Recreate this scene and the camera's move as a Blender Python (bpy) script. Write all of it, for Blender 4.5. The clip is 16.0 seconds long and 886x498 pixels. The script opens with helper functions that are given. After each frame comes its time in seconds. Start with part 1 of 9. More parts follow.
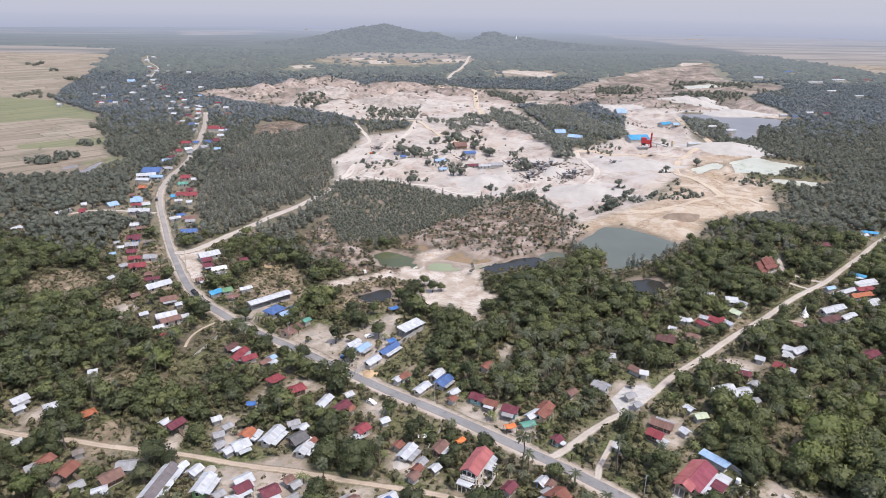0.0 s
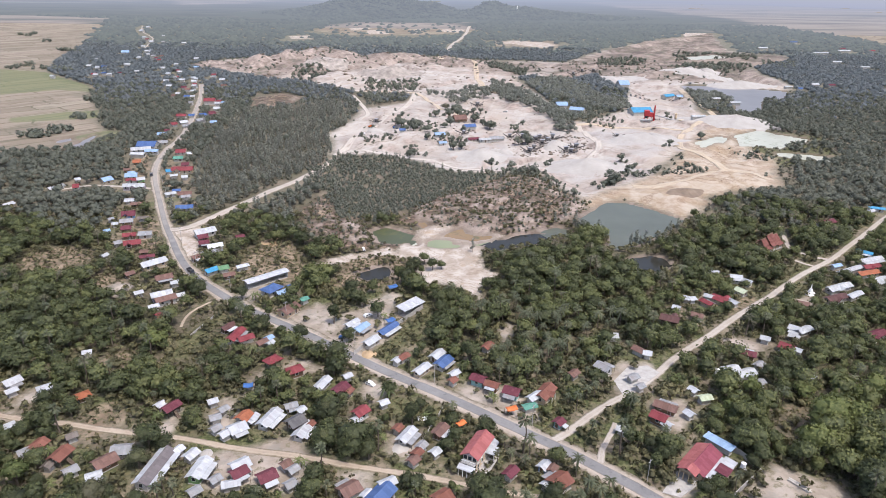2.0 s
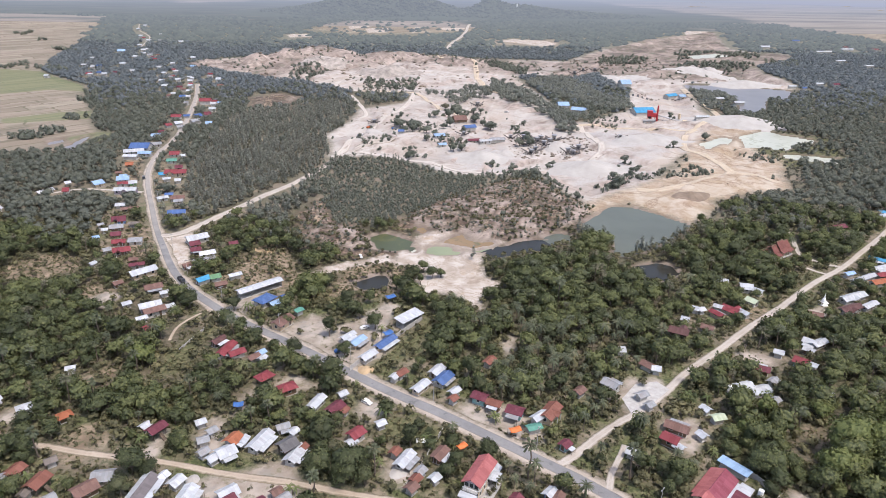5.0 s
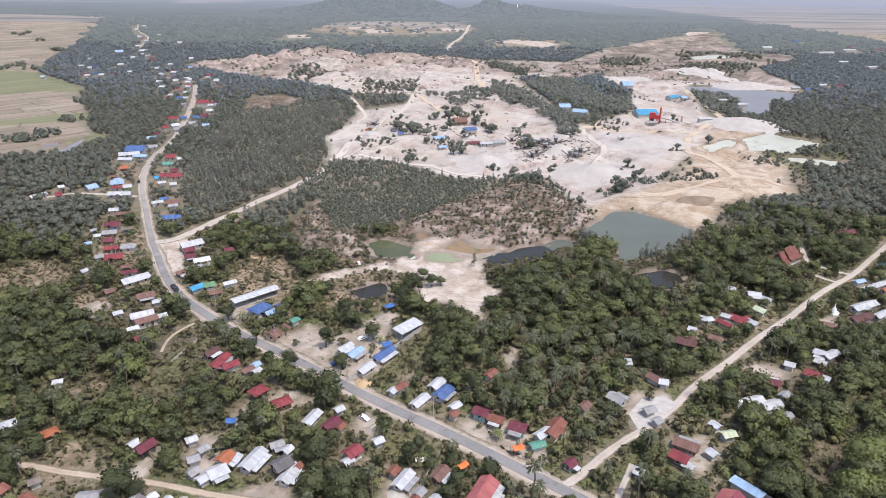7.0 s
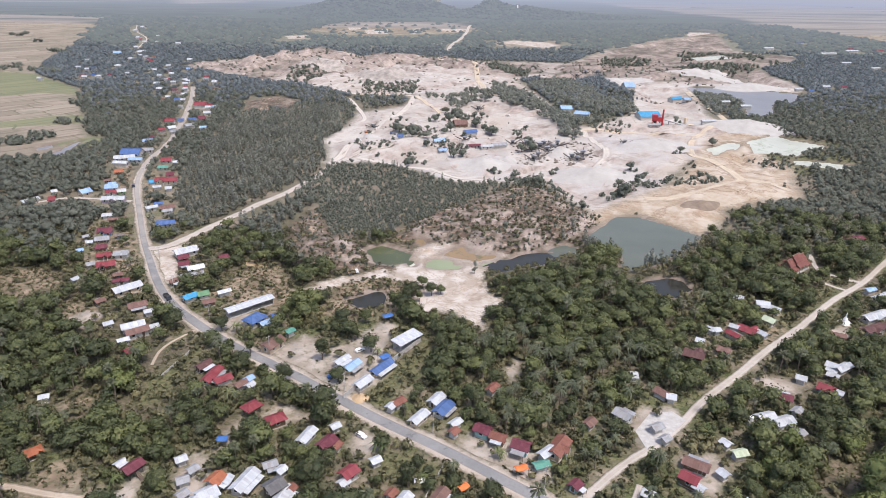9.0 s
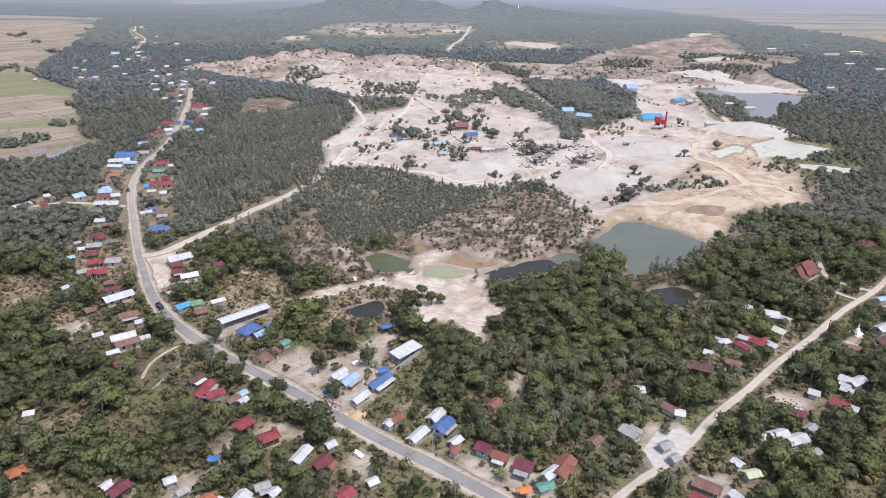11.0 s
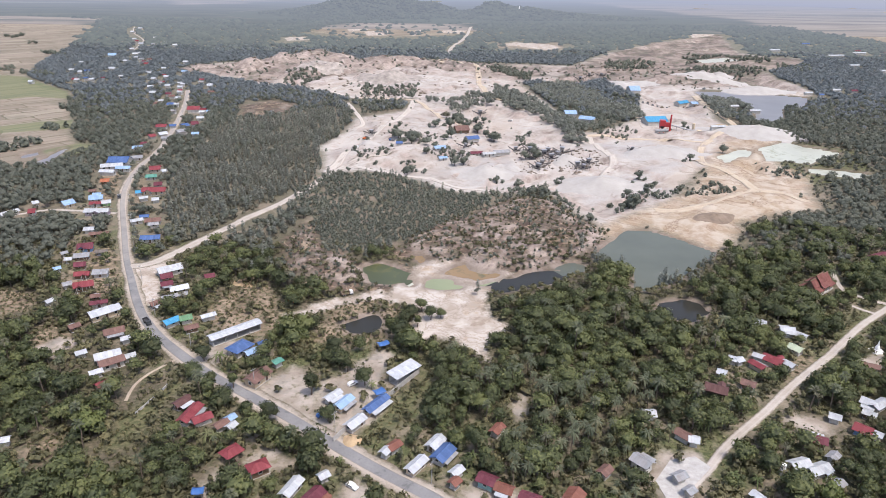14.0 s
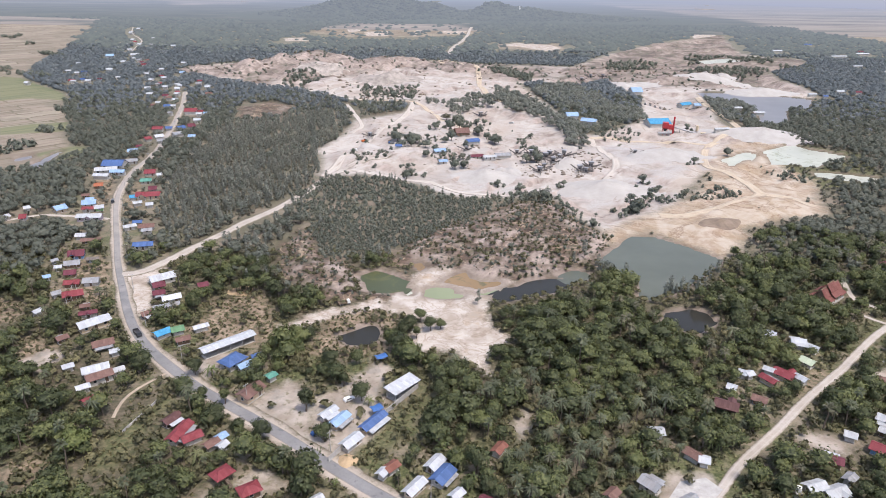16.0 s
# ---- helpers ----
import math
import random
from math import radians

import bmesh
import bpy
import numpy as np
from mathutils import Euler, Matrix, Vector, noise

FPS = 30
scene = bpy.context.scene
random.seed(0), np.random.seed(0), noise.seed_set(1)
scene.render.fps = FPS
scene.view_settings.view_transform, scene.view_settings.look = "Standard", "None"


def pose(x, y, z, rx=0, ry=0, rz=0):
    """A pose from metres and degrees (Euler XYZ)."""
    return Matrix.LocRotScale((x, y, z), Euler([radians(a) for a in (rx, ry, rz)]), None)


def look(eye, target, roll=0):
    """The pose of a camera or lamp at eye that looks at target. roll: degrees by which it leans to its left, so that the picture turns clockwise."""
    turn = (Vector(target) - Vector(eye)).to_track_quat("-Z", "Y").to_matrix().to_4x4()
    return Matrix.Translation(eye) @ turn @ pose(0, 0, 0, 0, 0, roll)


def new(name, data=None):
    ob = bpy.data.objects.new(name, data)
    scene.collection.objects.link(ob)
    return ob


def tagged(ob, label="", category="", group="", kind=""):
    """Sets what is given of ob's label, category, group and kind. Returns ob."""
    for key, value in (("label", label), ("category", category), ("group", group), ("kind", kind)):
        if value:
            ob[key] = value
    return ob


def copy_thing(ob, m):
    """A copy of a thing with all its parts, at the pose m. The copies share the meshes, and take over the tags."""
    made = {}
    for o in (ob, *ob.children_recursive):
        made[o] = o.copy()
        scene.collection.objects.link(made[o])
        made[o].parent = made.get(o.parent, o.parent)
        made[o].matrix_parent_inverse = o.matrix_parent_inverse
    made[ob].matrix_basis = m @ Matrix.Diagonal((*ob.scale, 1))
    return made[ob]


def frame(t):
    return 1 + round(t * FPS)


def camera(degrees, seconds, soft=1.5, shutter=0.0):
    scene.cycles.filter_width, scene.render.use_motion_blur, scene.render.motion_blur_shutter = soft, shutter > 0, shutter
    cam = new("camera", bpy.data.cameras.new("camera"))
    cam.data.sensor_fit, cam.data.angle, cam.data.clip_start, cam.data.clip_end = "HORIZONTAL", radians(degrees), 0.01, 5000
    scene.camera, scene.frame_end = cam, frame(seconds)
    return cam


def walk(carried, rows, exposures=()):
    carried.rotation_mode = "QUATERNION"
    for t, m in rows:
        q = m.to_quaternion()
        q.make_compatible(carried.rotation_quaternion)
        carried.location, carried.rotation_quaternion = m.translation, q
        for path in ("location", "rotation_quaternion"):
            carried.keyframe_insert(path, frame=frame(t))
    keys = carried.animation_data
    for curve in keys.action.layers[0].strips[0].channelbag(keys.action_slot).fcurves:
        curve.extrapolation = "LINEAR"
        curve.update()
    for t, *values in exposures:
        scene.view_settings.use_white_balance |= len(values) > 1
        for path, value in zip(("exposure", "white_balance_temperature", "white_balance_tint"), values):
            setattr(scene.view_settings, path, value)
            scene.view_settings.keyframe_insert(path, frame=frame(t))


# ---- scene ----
cam = camera(68.0, 16.0, soft=0.85)
EYE = 120.0
UNIT = 1.3   # the plan below is drawn in steps of 1.3 m; the whole place is brought to metres at the end
# t, x, y, pitch, yaw
ROWS = [
    (0.0, 0.04, 0.00, -20.31, 0.01),
    (0.5, -0.02, 1.22, -20.71, -0.01),
    (1.0, -0.06, 2.61, -21.31, -0.03),
    (1.5, -0.11, 4.11, -22.00, -0.05),
    (2.0, -0.14, 5.71, -22.70, -0.06),
    (2.5, -0.18, 7.38, -22.88, -0.07),
    (3.0, -0.21, 9.10, -22.89, -0.08),
    (4.0, -0.26, 12.65, -22.88, -0.10),
    (5.0, -0.30, 16.30, -22.86, -0.11),
    (6.0, -0.32, 20.00, -22.84, -0.11),
    (7.0, -0.33, 23.75, -22.83, -0.10),
    (8.0, -0.33, 27.55, -22.81, -0.10),
    (9.0, -0.32, 31.39, -22.80, -0.09),
    (10.0, -0.31, 35.27, -22.78, -0.07),
    (11.0, -0.28, 39.16, -22.77, -0.06),
    (12.0, -0.25, 43.06, -22.76, -0.04),
    (13.0, -0.22, 46.96, -22.75, -0.03),
    (14.0, -0.18, 50.86, -22.74, -0.01),
    (15.0, -0.14, 54.82, -22.73, -0.00),
    (16.0, -0.10, 58.94, -22.72, 0.01),
]
ROLL = 0.865


def aim(x, y, pitch, yaw):
    p, w = radians(pitch), radians(yaw)
    eye = Vector((x, y, EYE)) * UNIT
    way = Vector((-math.sin(w) * math.cos(p), math.cos(w) * math.cos(p), math.sin(p)))
    return look(eye, eye + way, ROLL)


walk(cam, [(t, aim(x, y, pitch, yaw)) for t, x, y, pitch, yaw in ROWS], [(0.0, 0.73, 6300, 14), (16.0, 0.73, 6300, 14)])

# ---- world and sun ----
SUN_EL, SUN_AZ = 67.0, 135.0   # azimuth clockwise from +y
world = bpy.data.worlds.new("sky")
scene.world = world
world.use_nodes = True
wn = world.node_tree
sky = wn.nodes.new("ShaderNodeTexSky")
sky.sky_type = "NISHITA"
sky.sun_disc = False
sky.sun_elevation = radians(SUN_EL)
sky.sun_rotation = radians(SUN_AZ)
sky.air_density, sky.dust_density, sky.ozone_density = 1.0, 3.0, 1.0
wn.links.new(sky.outputs[0], wn.nodes["Background"].inputs[0])
wn.nodes["Background"].inputs[1].default_value = 0.15
sun = new("sun", bpy.data.lights.new("sun", "SUN"))
sun.data.energy, sun.data.angle, sun.data.color = 2.0, radians(0.6), (1.0, 0.95, 0.88)
e, a = radians(SUN_EL), radians(SUN_AZ)
toward = Vector((math.cos(e) * math.sin(a), math.cos(e) * math.cos(a), math.sin(e)))
sun.matrix_world = look(toward * 300, (0, 0, 0))

# ---- materials ----
class Nodes:
    """A small helper that strings shader nodes together."""

    def __init__(self, name):
        self.mat = bpy.data.materials.new(name)
        self.mat.use_nodes = True
        self.tree = self.mat.node_tree
        self.bsdf = self.tree.nodes["Principled BSDF"]
        self.bsdf.inputs["Specular IOR Level"].default_value = 0.25
        self.coord = self.add("ShaderNodeTexCoord").outputs["Object"]

    def add(self, kind):
        return self.tree.nodes.new(kind)

    def put(self, socket, value):
        if hasattr(value, "is_linked"):
            self.tree.links.new(value, socket)
        elif isinstance(value, (tuple, list)) and len(value) == 3 and socket.type == "RGBA":
            socket.default_value = (*value, 1)
        else:
            socket.default_value = value

    def noise(self, scale, detail=4.0, rough=0.55, warp=0.0, vec=None):
        n = self.add("ShaderNodeTexNoise")
        self.put(n.inputs["Vector"], vec or self.coord)
        n.inputs["Scale"].default_value, n.inputs["Detail"].default_value = scale, detail
        n.inputs["Roughness"].default_value, n.inputs["Distortion"].default_value = rough, warp
        return n.outputs["Fac"]

    def math(self, op, a, b=0.0, c=0.0, clamp=False):
        n = self.add("ShaderNodeMath")
        n.operation, n.use_clamp = op, clamp
        for i, v in enumerate((a, b, c)):
            self.put(n.inputs[i], v)
        return n.outputs[0]

    def span(self, v, lo, hi, to0=0.0, to1=1.0):
        n = self.add("ShaderNodeMapRange")
        n.clamp = True
        for i, x in enumerate((v, lo, hi, to0, to1)):
            self.put(n.inputs[i], x)
        return n.outputs[0]

    def mix(self, fac, a, b, blend="MIX"):
        n = self.add("ShaderNodeMix")
        n.data_type, n.blend_type = "RGBA", blend
        self.put(n.inputs[0], fac)
        self.put(n.inputs[6], a)
        self.put(n.inputs[7], b)
        return n.outputs[2]

    def attr(self, name):
        n = self.add("ShaderNodeAttribute")
        n.attribute_name = name
        return n.outputs["Fac"]

    def axis(self, i, vec=None):
        n = self.add("ShaderNodeSeparateXYZ")
        self.put(n.inputs[0], vec or self.coord)
        return n.outputs[i]

    def stretch(self, x, y, z, turn=0.0):
        n = self.add("ShaderNodeMapping")
        self.put(n.inputs[0], self.coord)
        n.inputs["Scale"].default_value = (x, y, z)
        n.inputs["Rotation"].default_value = (0, 0, radians(turn))
        return n.outputs[0]

    def bump(self, height, strength=0.4, distance=0.1):
        n = self.add("ShaderNodeBump")
        n.inputs["Strength"].default_value, n.inputs["Distance"].default_value = strength, distance
        self.put(n.inputs["Height"], height)
        self.put(self.bsdf.inputs["Normal"], n.outputs[0])

    def rnd(self):
        return self.add("ShaderNodeObjectInfo").outputs["Random"]

    def island(self):
        return self.add("ShaderNodeNewGeometry").outputs["Random Per Island"]

    def out(self, color, rough=0.85, metal=0.0):
        self.put(self.bsdf.inputs["Base Color"], color)
        self.put(self.bsdf.inputs["Roughness"], rough)
        self.put(self.bsdf.inputs["Metallic"], metal)
        return self.mat


def ground_material():
    n = Nodes("ground")
    big, mid, fine = n.noise(0.018, 6, 0.6), n.noise(0.11, 6, 0.6), n.noise(0.9, 5, 0.6)
    wob = n.math("ADD", n.math("MULTIPLY", n.math("SUBTRACT", mid, 0.5), 14.0), n.math("MULTIPLY", n.math("SUBTRACT", fine, 0.5), 7.0))

    def zone(name, soft=1.5, amp=1.0):
        v = n.math("ADD", n.attr(name), n.math("MULTIPLY", wob, amp))
        return n.span(v, -soft, soft)

    soil = n.mix(n.span(mid, 0.42, 0.58), (0.125, 0.103, 0.07), (0.225, 0.185, 0.132))
    turf = n.mix(n.span(fine, 0.42, 0.58), (0.06, 0.07, 0.028), (0.13, 0.13, 0.06))
    col = n.mix(n.span(n.noise(0.06, 5, 0.65, 0.5), 0.43, 0.55), turf, soil)
    # outside the hamlet, shade between the trees is mixed into the floor colour
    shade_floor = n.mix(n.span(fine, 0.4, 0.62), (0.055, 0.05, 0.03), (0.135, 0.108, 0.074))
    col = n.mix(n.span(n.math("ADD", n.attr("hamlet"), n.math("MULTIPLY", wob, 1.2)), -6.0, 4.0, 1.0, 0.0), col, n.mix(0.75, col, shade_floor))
    litter = n.noise(0.55, 6, 0.72)
    col = n.mix(n.span(litter, 0.5, 0.62, 0.0, 0.75), col, (0.042, 0.052, 0.022))
    col = n.mix(n.span(n.noise(0.33, 6, 0.72), 0.58, 0.70, 0.0, 0.5), col, (0.24, 0.195, 0.14))
    # woods floor turns paler along y past 300
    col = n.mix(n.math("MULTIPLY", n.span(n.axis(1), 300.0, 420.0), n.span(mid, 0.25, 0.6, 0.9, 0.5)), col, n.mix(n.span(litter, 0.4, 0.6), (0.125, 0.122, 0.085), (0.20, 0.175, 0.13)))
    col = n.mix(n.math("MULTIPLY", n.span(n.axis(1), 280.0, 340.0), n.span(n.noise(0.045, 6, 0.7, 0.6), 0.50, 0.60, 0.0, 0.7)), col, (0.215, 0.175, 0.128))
    # far floor lightened again along y, haze put into its colour
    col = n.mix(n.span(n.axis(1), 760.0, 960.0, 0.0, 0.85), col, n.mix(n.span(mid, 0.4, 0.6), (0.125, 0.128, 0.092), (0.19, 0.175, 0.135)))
    dryg = n.mix(n.span(fine, 0.4, 0.6), (0.07, 0.078, 0.034), (0.15, 0.135, 0.07))
    dryg = n.mix(n.span(litter, 0.5, 0.64, 0.0, 0.6), dryg, (0.06, 0.07, 0.03))
    col = n.mix(zone("grass", 2.0, 0.5), col, dryg)
    earth = n.mix(n.span(mid, 0.42, 0.58), (0.17, 0.125, 0.085), (0.29, 0.22, 0.155))
    earth = n.mix(n.span(litter, 0.47, 0.6), earth, (0.10, 0.095, 0.05))
    col = n.mix(zone("earth", 2.5, 0.7), col, earth)
    bare = n.mix(n.span(mid, 0.4, 0.6), (0.245, 0.203, 0.158), (0.365, 0.315, 0.262))
    bare = n.mix(n.span(n.noise(0.35, 5, 0.65), 0.54, 0.64, 0.0, 0.75), bare, (0.150, 0.138, 0.080))
    bare = n.mix(n.span(n.noise(0.13, 5, 0.6), 0.54, 0.62, 0.0, 0.6), bare, (0.235, 0.215, 0.185))
    col = n.mix(zone("bare", 1.5, 0.35), col, bare)
    # low plantation ground and eroded spoil
    col = n.mix(zone("low", 3.0, 1.0), col, n.mix(n.span(mid, 0.4, 0.6), (0.10, 0.095, 0.06), (0.19, 0.155, 0.115)))
    scrub = n.mix(n.span(mid, 0.35, 0.62), (0.085, 0.058, 0.042), (0.145, 0.100, 0.072))
    scrub = n.mix(n.span(n.noise(0.14, 6, 0.7), 0.48, 0.56, 0.0, 0.8), scrub, (0.095, 0.088, 0.052))
    scrub = n.mix(n.span(n.noise(0.42, 4, 0.6), 0.49, 0.56, 0.0, 0.85), scrub, (0.060, 0.046, 0.033))
    clod = n.noise(0.24, 4, 0.6, 0.8, n.stretch(0.55, 1.0, 1.0))
    scrub = n.mix(n.span(clod, 0.585, 0.62, 0.0, 0.6), scrub, n.mix(n.span(mid, 0.4, 0.6), (0.25, 0.175, 0.115), (0.36, 0.27, 0.185)))
    creek = n.span(n.math("ABSOLUTE", n.math("SUBTRACT", n.noise(0.045, 5, 0.55, 1.0), 0.5)), 0.0, 0.010, 0.85, 0.0)
    scrub = n.mix(creek, scrub, (0.38, 0.285, 0.195))
    scrub = n.mix(n.span(fine, 0.58, 0.7, 0.0, 0.5), scrub, (0.075, 0.072, 0.04))
    col = n.mix(zone("scrub", 3.0, 1.0), col, scrub)
    # fields: strip plots between low bunds, aslant to the road
    def aslant(x, y):
        turn = n.add("ShaderNodeMapping")
        n.put(turn.inputs[0], n.coord)
        turn.inputs["Rotation"].default_value = (0, 0, radians(-47))
        size = n.add("ShaderNodeMapping")
        n.put(size.inputs[0], turn.outputs[0])
        size.inputs["Scale"].default_value = (x, y, 0.02)
        return size.outputs[0]

    plots = n.add("ShaderNodeTexBrick")
    warped = n.add("ShaderNodeVectorMath")
    n.put(warped.inputs[0], aslant(0.02, 0.02))
    n.put(warped.inputs[1], n.math("MULTIPLY", n.math("SUBTRACT", big, 0.5), 0.5))
    n.put(plots.inputs["Vector"], warped.outputs[0])
    plots.offset, plots.squash, plots.offset_frequency = 0.37, 0.7, 3
    for key, value in (("Scale", 1.0), ("Mortar Size", 0.020), ("Mortar Smooth", 0.2), ("Brick Width", 2.1), ("Row Height", 0.46), ("Bias", 0.1)):
        plots.inputs[key].default_value = value
    n.put(plots.inputs["Color1"], (0.180, 0.150, 0.108))
    n.put(plots.inputs["Color2"], (0.285, 0.244, 0.185))
    n.put(plots.inputs["Mortar"], (0.115, 0.105, 0.065))
    stripe = n.noise(1.0, 4, 0.6, 0.0, aslant(0.004, 0.035))
    furrow = n.noise(1.0, 4, 0.6, 0.0, aslant(0.015, 0.16))
    fcol = n.mix(n.span(stripe, 0.42, 0.6, 0.0, 0.5), plots.outputs["Color"], (0.235, 0.185, 0.14))
    fcol = n.mix(n.span(big, 0.54, 0.64, 0.0, 0.55), fcol, (0.15, 0.135, 0.095))
    fcol = n.mix(n.span(furrow, 0.5, 0.62, 0.0, 0.45), fcol, (0.15, 0.12, 0.088))
    fcol = n.mix(n.span(furrow, 0.42, 0.34, 0.0, 0.4), fcol, (0.32, 0.27, 0.215))
    fcol = n.mix(n.span(stripe, 0.60, 0.66, 0.0, 0.6), fcol, (0.10, 0.095, 0.062))
    col = n.mix(zone("field", 2.5, 0.8), col, fcol)
    col = n.mix(n.math("MULTIPLY", zone("green", 1.5, 0.5), 0.72), col, n.mix(n.span(furrow, 0.4, 0.6), (0.105, 0.125, 0.055), (0.165, 0.175, 0.085)))
    # sand, quarry, ochre workings
    def ridge(scale, width, warp=1.0):
        v = n.noise(scale, 7, 0.62, warp)
        return n.span(n.math("ABSOLUTE", n.math("SUBTRACT", v, 0.5)), 0.0, width, 1.0, 0.0)

    cut, vein, rut = ridge(0.022, 0.022), ridge(0.055, 0.03, 2.0), ridge(0.035, 0.02, 0.5)
    sandc = n.mix(n.span(mid, 0.41, 0.59), (0.32, 0.268, 0.212), (0.46, 0.408, 0.352))
    sandc = n.mix(n.span(n.noise(0.05, 6, 0.65), 0.60, 0.70, 0.0, 0.8), sandc, (0.36, 0.26, 0.165))
    sandc = n.mix(n.math("MULTIPLY", ridge(0.09, 0.035, 1.5), 0.6), sandc, (0.22, 0.165, 0.115))
    col = n.mix(zone("sand", 1.5, 0.7), col, sandc)
    q = n.mix(n.span(big, 0.38, 0.62), (0.355, 0.315, 0.272), (0.43, 0.395, 0.352))
    q = n.mix(n.span(n.noise(0.007, 5, 0.6, 1.0), 0.5, 0.6, 0.0, 0.6), q, (0.375, 0.305, 0.235))
    q = n.mix(n.span(n.noise(0.016, 5, 0.6, 0.6), 0.53, 0.62, 0.0, 0.6), q, (0.325, 0.305, 0.28))
    q = n.mix(n.span(n.noise(0.045, 6, 0.7, 1.5), 0.57, 0.68, 0.0, 0.45), q, (0.25, 0.205, 0.165))
    tracks = n.add("ShaderNodeTexWave")
    n.put(tracks.inputs["Vector"], n.stretch(1, 0.5, 1, 35))
    tracks.inputs["Scale"].default_value, tracks.inputs["Distortion"].default_value = 0.012, 16.0
    tracks.inputs["Detail"].default_value, tracks.inputs["Detail Scale"].default_value = 3.0, 0.6
    q = n.mix(n.span(tracks.outputs["Fac"], 0.88, 0.98, 0.0, 0.35), q, (0.50, 0.455, 0.40))
    q = n.mix(n.span(fine, 0.35, 0.7, 0.0, 0.3), q, n.mix(0.5, q, (0.25, 0.215, 0.18)))
    q = n.mix(n.math("MULTIPLY", rut, 0.18), q, (0.52, 0.465, 0.40))
    q = n.mix(n.math("MULTIPLY", cut, n.span(mid, 0.35, 0.6, 0.0, 0.7)), q, (0.20, 0.155, 0.118))
    q = n.mix(n.math("MULTIPLY", vein, n.span(big, 0.45, 0.62, 0.0, 0.3)), q, (0.30, 0.225, 0.16))
    q = n.mix(n.math("MULTIPLY", n.span(n.math("ADD", n.attr("yard"), wob), -3.0, 3.0), 0.8), q, n.mix(n.span(fine, 0.4, 0.6), (0.335, 0.312, 0.285), (0.40, 0.375, 0.345)))
    rough_ = n.mix(n.span(n.noise(0.02, 6, 0.7, 1.0), 0.43, 0.57), (0.095, 0.076, 0.06), (0.25, 0.20, 0.16))
    rough_ = n.mix(n.span(n.noise(0.03, 6, 0.7), 0.52, 0.63), rough_, (0.115, 0.11, 0.075))
    q = n.mix(n.math("MULTIPLY", n.span(n.math("ADD", n.attr("rough"), n.math("MULTIPLY", n.math("SUBTRACT", n.noise(0.012, 6, 0.65, 0.8), 0.5), 130.0)), -22.0, 4.0), 0.95), q, rough_)
    edge = n.math("ADD", n.attr("quarry"), n.math("ADD", wob, n.math("MULTIPLY", n.math("SUBTRACT", big, 0.5), 16.0)))
    col = n.mix(n.span(edge, -3.0, 4.0), col, q)
    cliff = n.mix(n.span(n.noise(0.06, 6, 0.7, 1.0), 0.38, 0.62), (0.185, 0.145, 0.118), (0.40, 0.33, 0.28))
    col = n.mix(n.math("MULTIPLY", n.attr("steep"), n.span(mid, 0.3, 0.5)), col, cliff)
    o = n.mix(n.span(n.noise(0.03, 6, 0.65, 2.0), 0.42, 0.58), (0.305, 0.232, 0.155), (0.40, 0.337, 0.262))
    o = n.mix(n.span(mid, 0.55, 0.72, 0.0, 0.7), o, (0.27, 0.19, 0.125))
    o = n.mix(n.span(tracks.outputs["Fac"], 0.75, 0.95, 0.0, 0.5), o, (0.465, 0.40, 0.32))
    o = n.mix(n.math("MULTIPLY", cut, 0.85), o, (0.21, 0.145, 0.095))
    o = n.mix(n.math("MULTIPLY", ridge(0.012, 0.03, 0.6), 0.6), o, (0.27, 0.19, 0.125))
    o = n.mix(n.math("MULTIPLY", vein, 0.4), o, (0.465, 0.39, 0.305))
    col = n.mix(zone("ochre", 4.0, 1.3), col, o)
    # wet rims round the ponds
    col = n.mix(n.math("MULTIPLY", n.span(n.attr("water"), -4.0, -0.5), 0.45), col, (0.12, 0.09, 0.06))
    n.bump(n.math("ADD", n.math("MULTIPLY", mid, 1.0), n.math("MULTIPLY", fine, 0.35)), 0.6, 0.8)
    return n.out(col, 0.95)


def leaf_material(name, dark, light, yellow, rough=0.6, through_=0.27):
    n = Nodes(name)
    tint = n.math("ADD", n.attr("tint"), n.math("MULTIPLY", n.math("SUBTRACT", n.rnd(), 0.5), 0.9))
    isl = n.island()
    tint = n.math("ADD", tint, n.math("MULTIPLY", n.math("SUBTRACT", n.noise(1.4, 4, 0.7), 0.5), 1.5))
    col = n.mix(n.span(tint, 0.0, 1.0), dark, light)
    col = n.mix(n.span(tint, 0.86, 1.25, 0.0, 0.8), col, yellow)
    col = n.mix(n.span(isl, 0.0, 1.0, 0.0, 0.38), col, n.mix(0.5, light, yellow))
    col = n.mix(n.span(isl, 0.93, 1.0, 0.0, 0.3), col, (0.16, 0.12, 0.06))
    dry = n.math("FRACT", n.math("MULTIPLY", n.rnd(), 7.31))
    col = n.mix(n.span(dry, 0.93, 1.0, 0.0, 0.6), col, (0.17, 0.145, 0.10))
    n.out(col, rough)
    thin = n.add("ShaderNodeBsdfTranslucent")
    n.put(thin.inputs[0], n.mix(0.5, col, yellow))
    mixer = n.add("ShaderNodeMixShader")
    mixer.inputs[0].default_value = through_
    n.put(mixer.inputs[1], n.bsdf.outputs[0])
    n.put(mixer.inputs[2], thin.outputs[0])
    n.put(n.tree.nodes["Material Output"].inputs[0], mixer.outputs[0])
    return n.mat


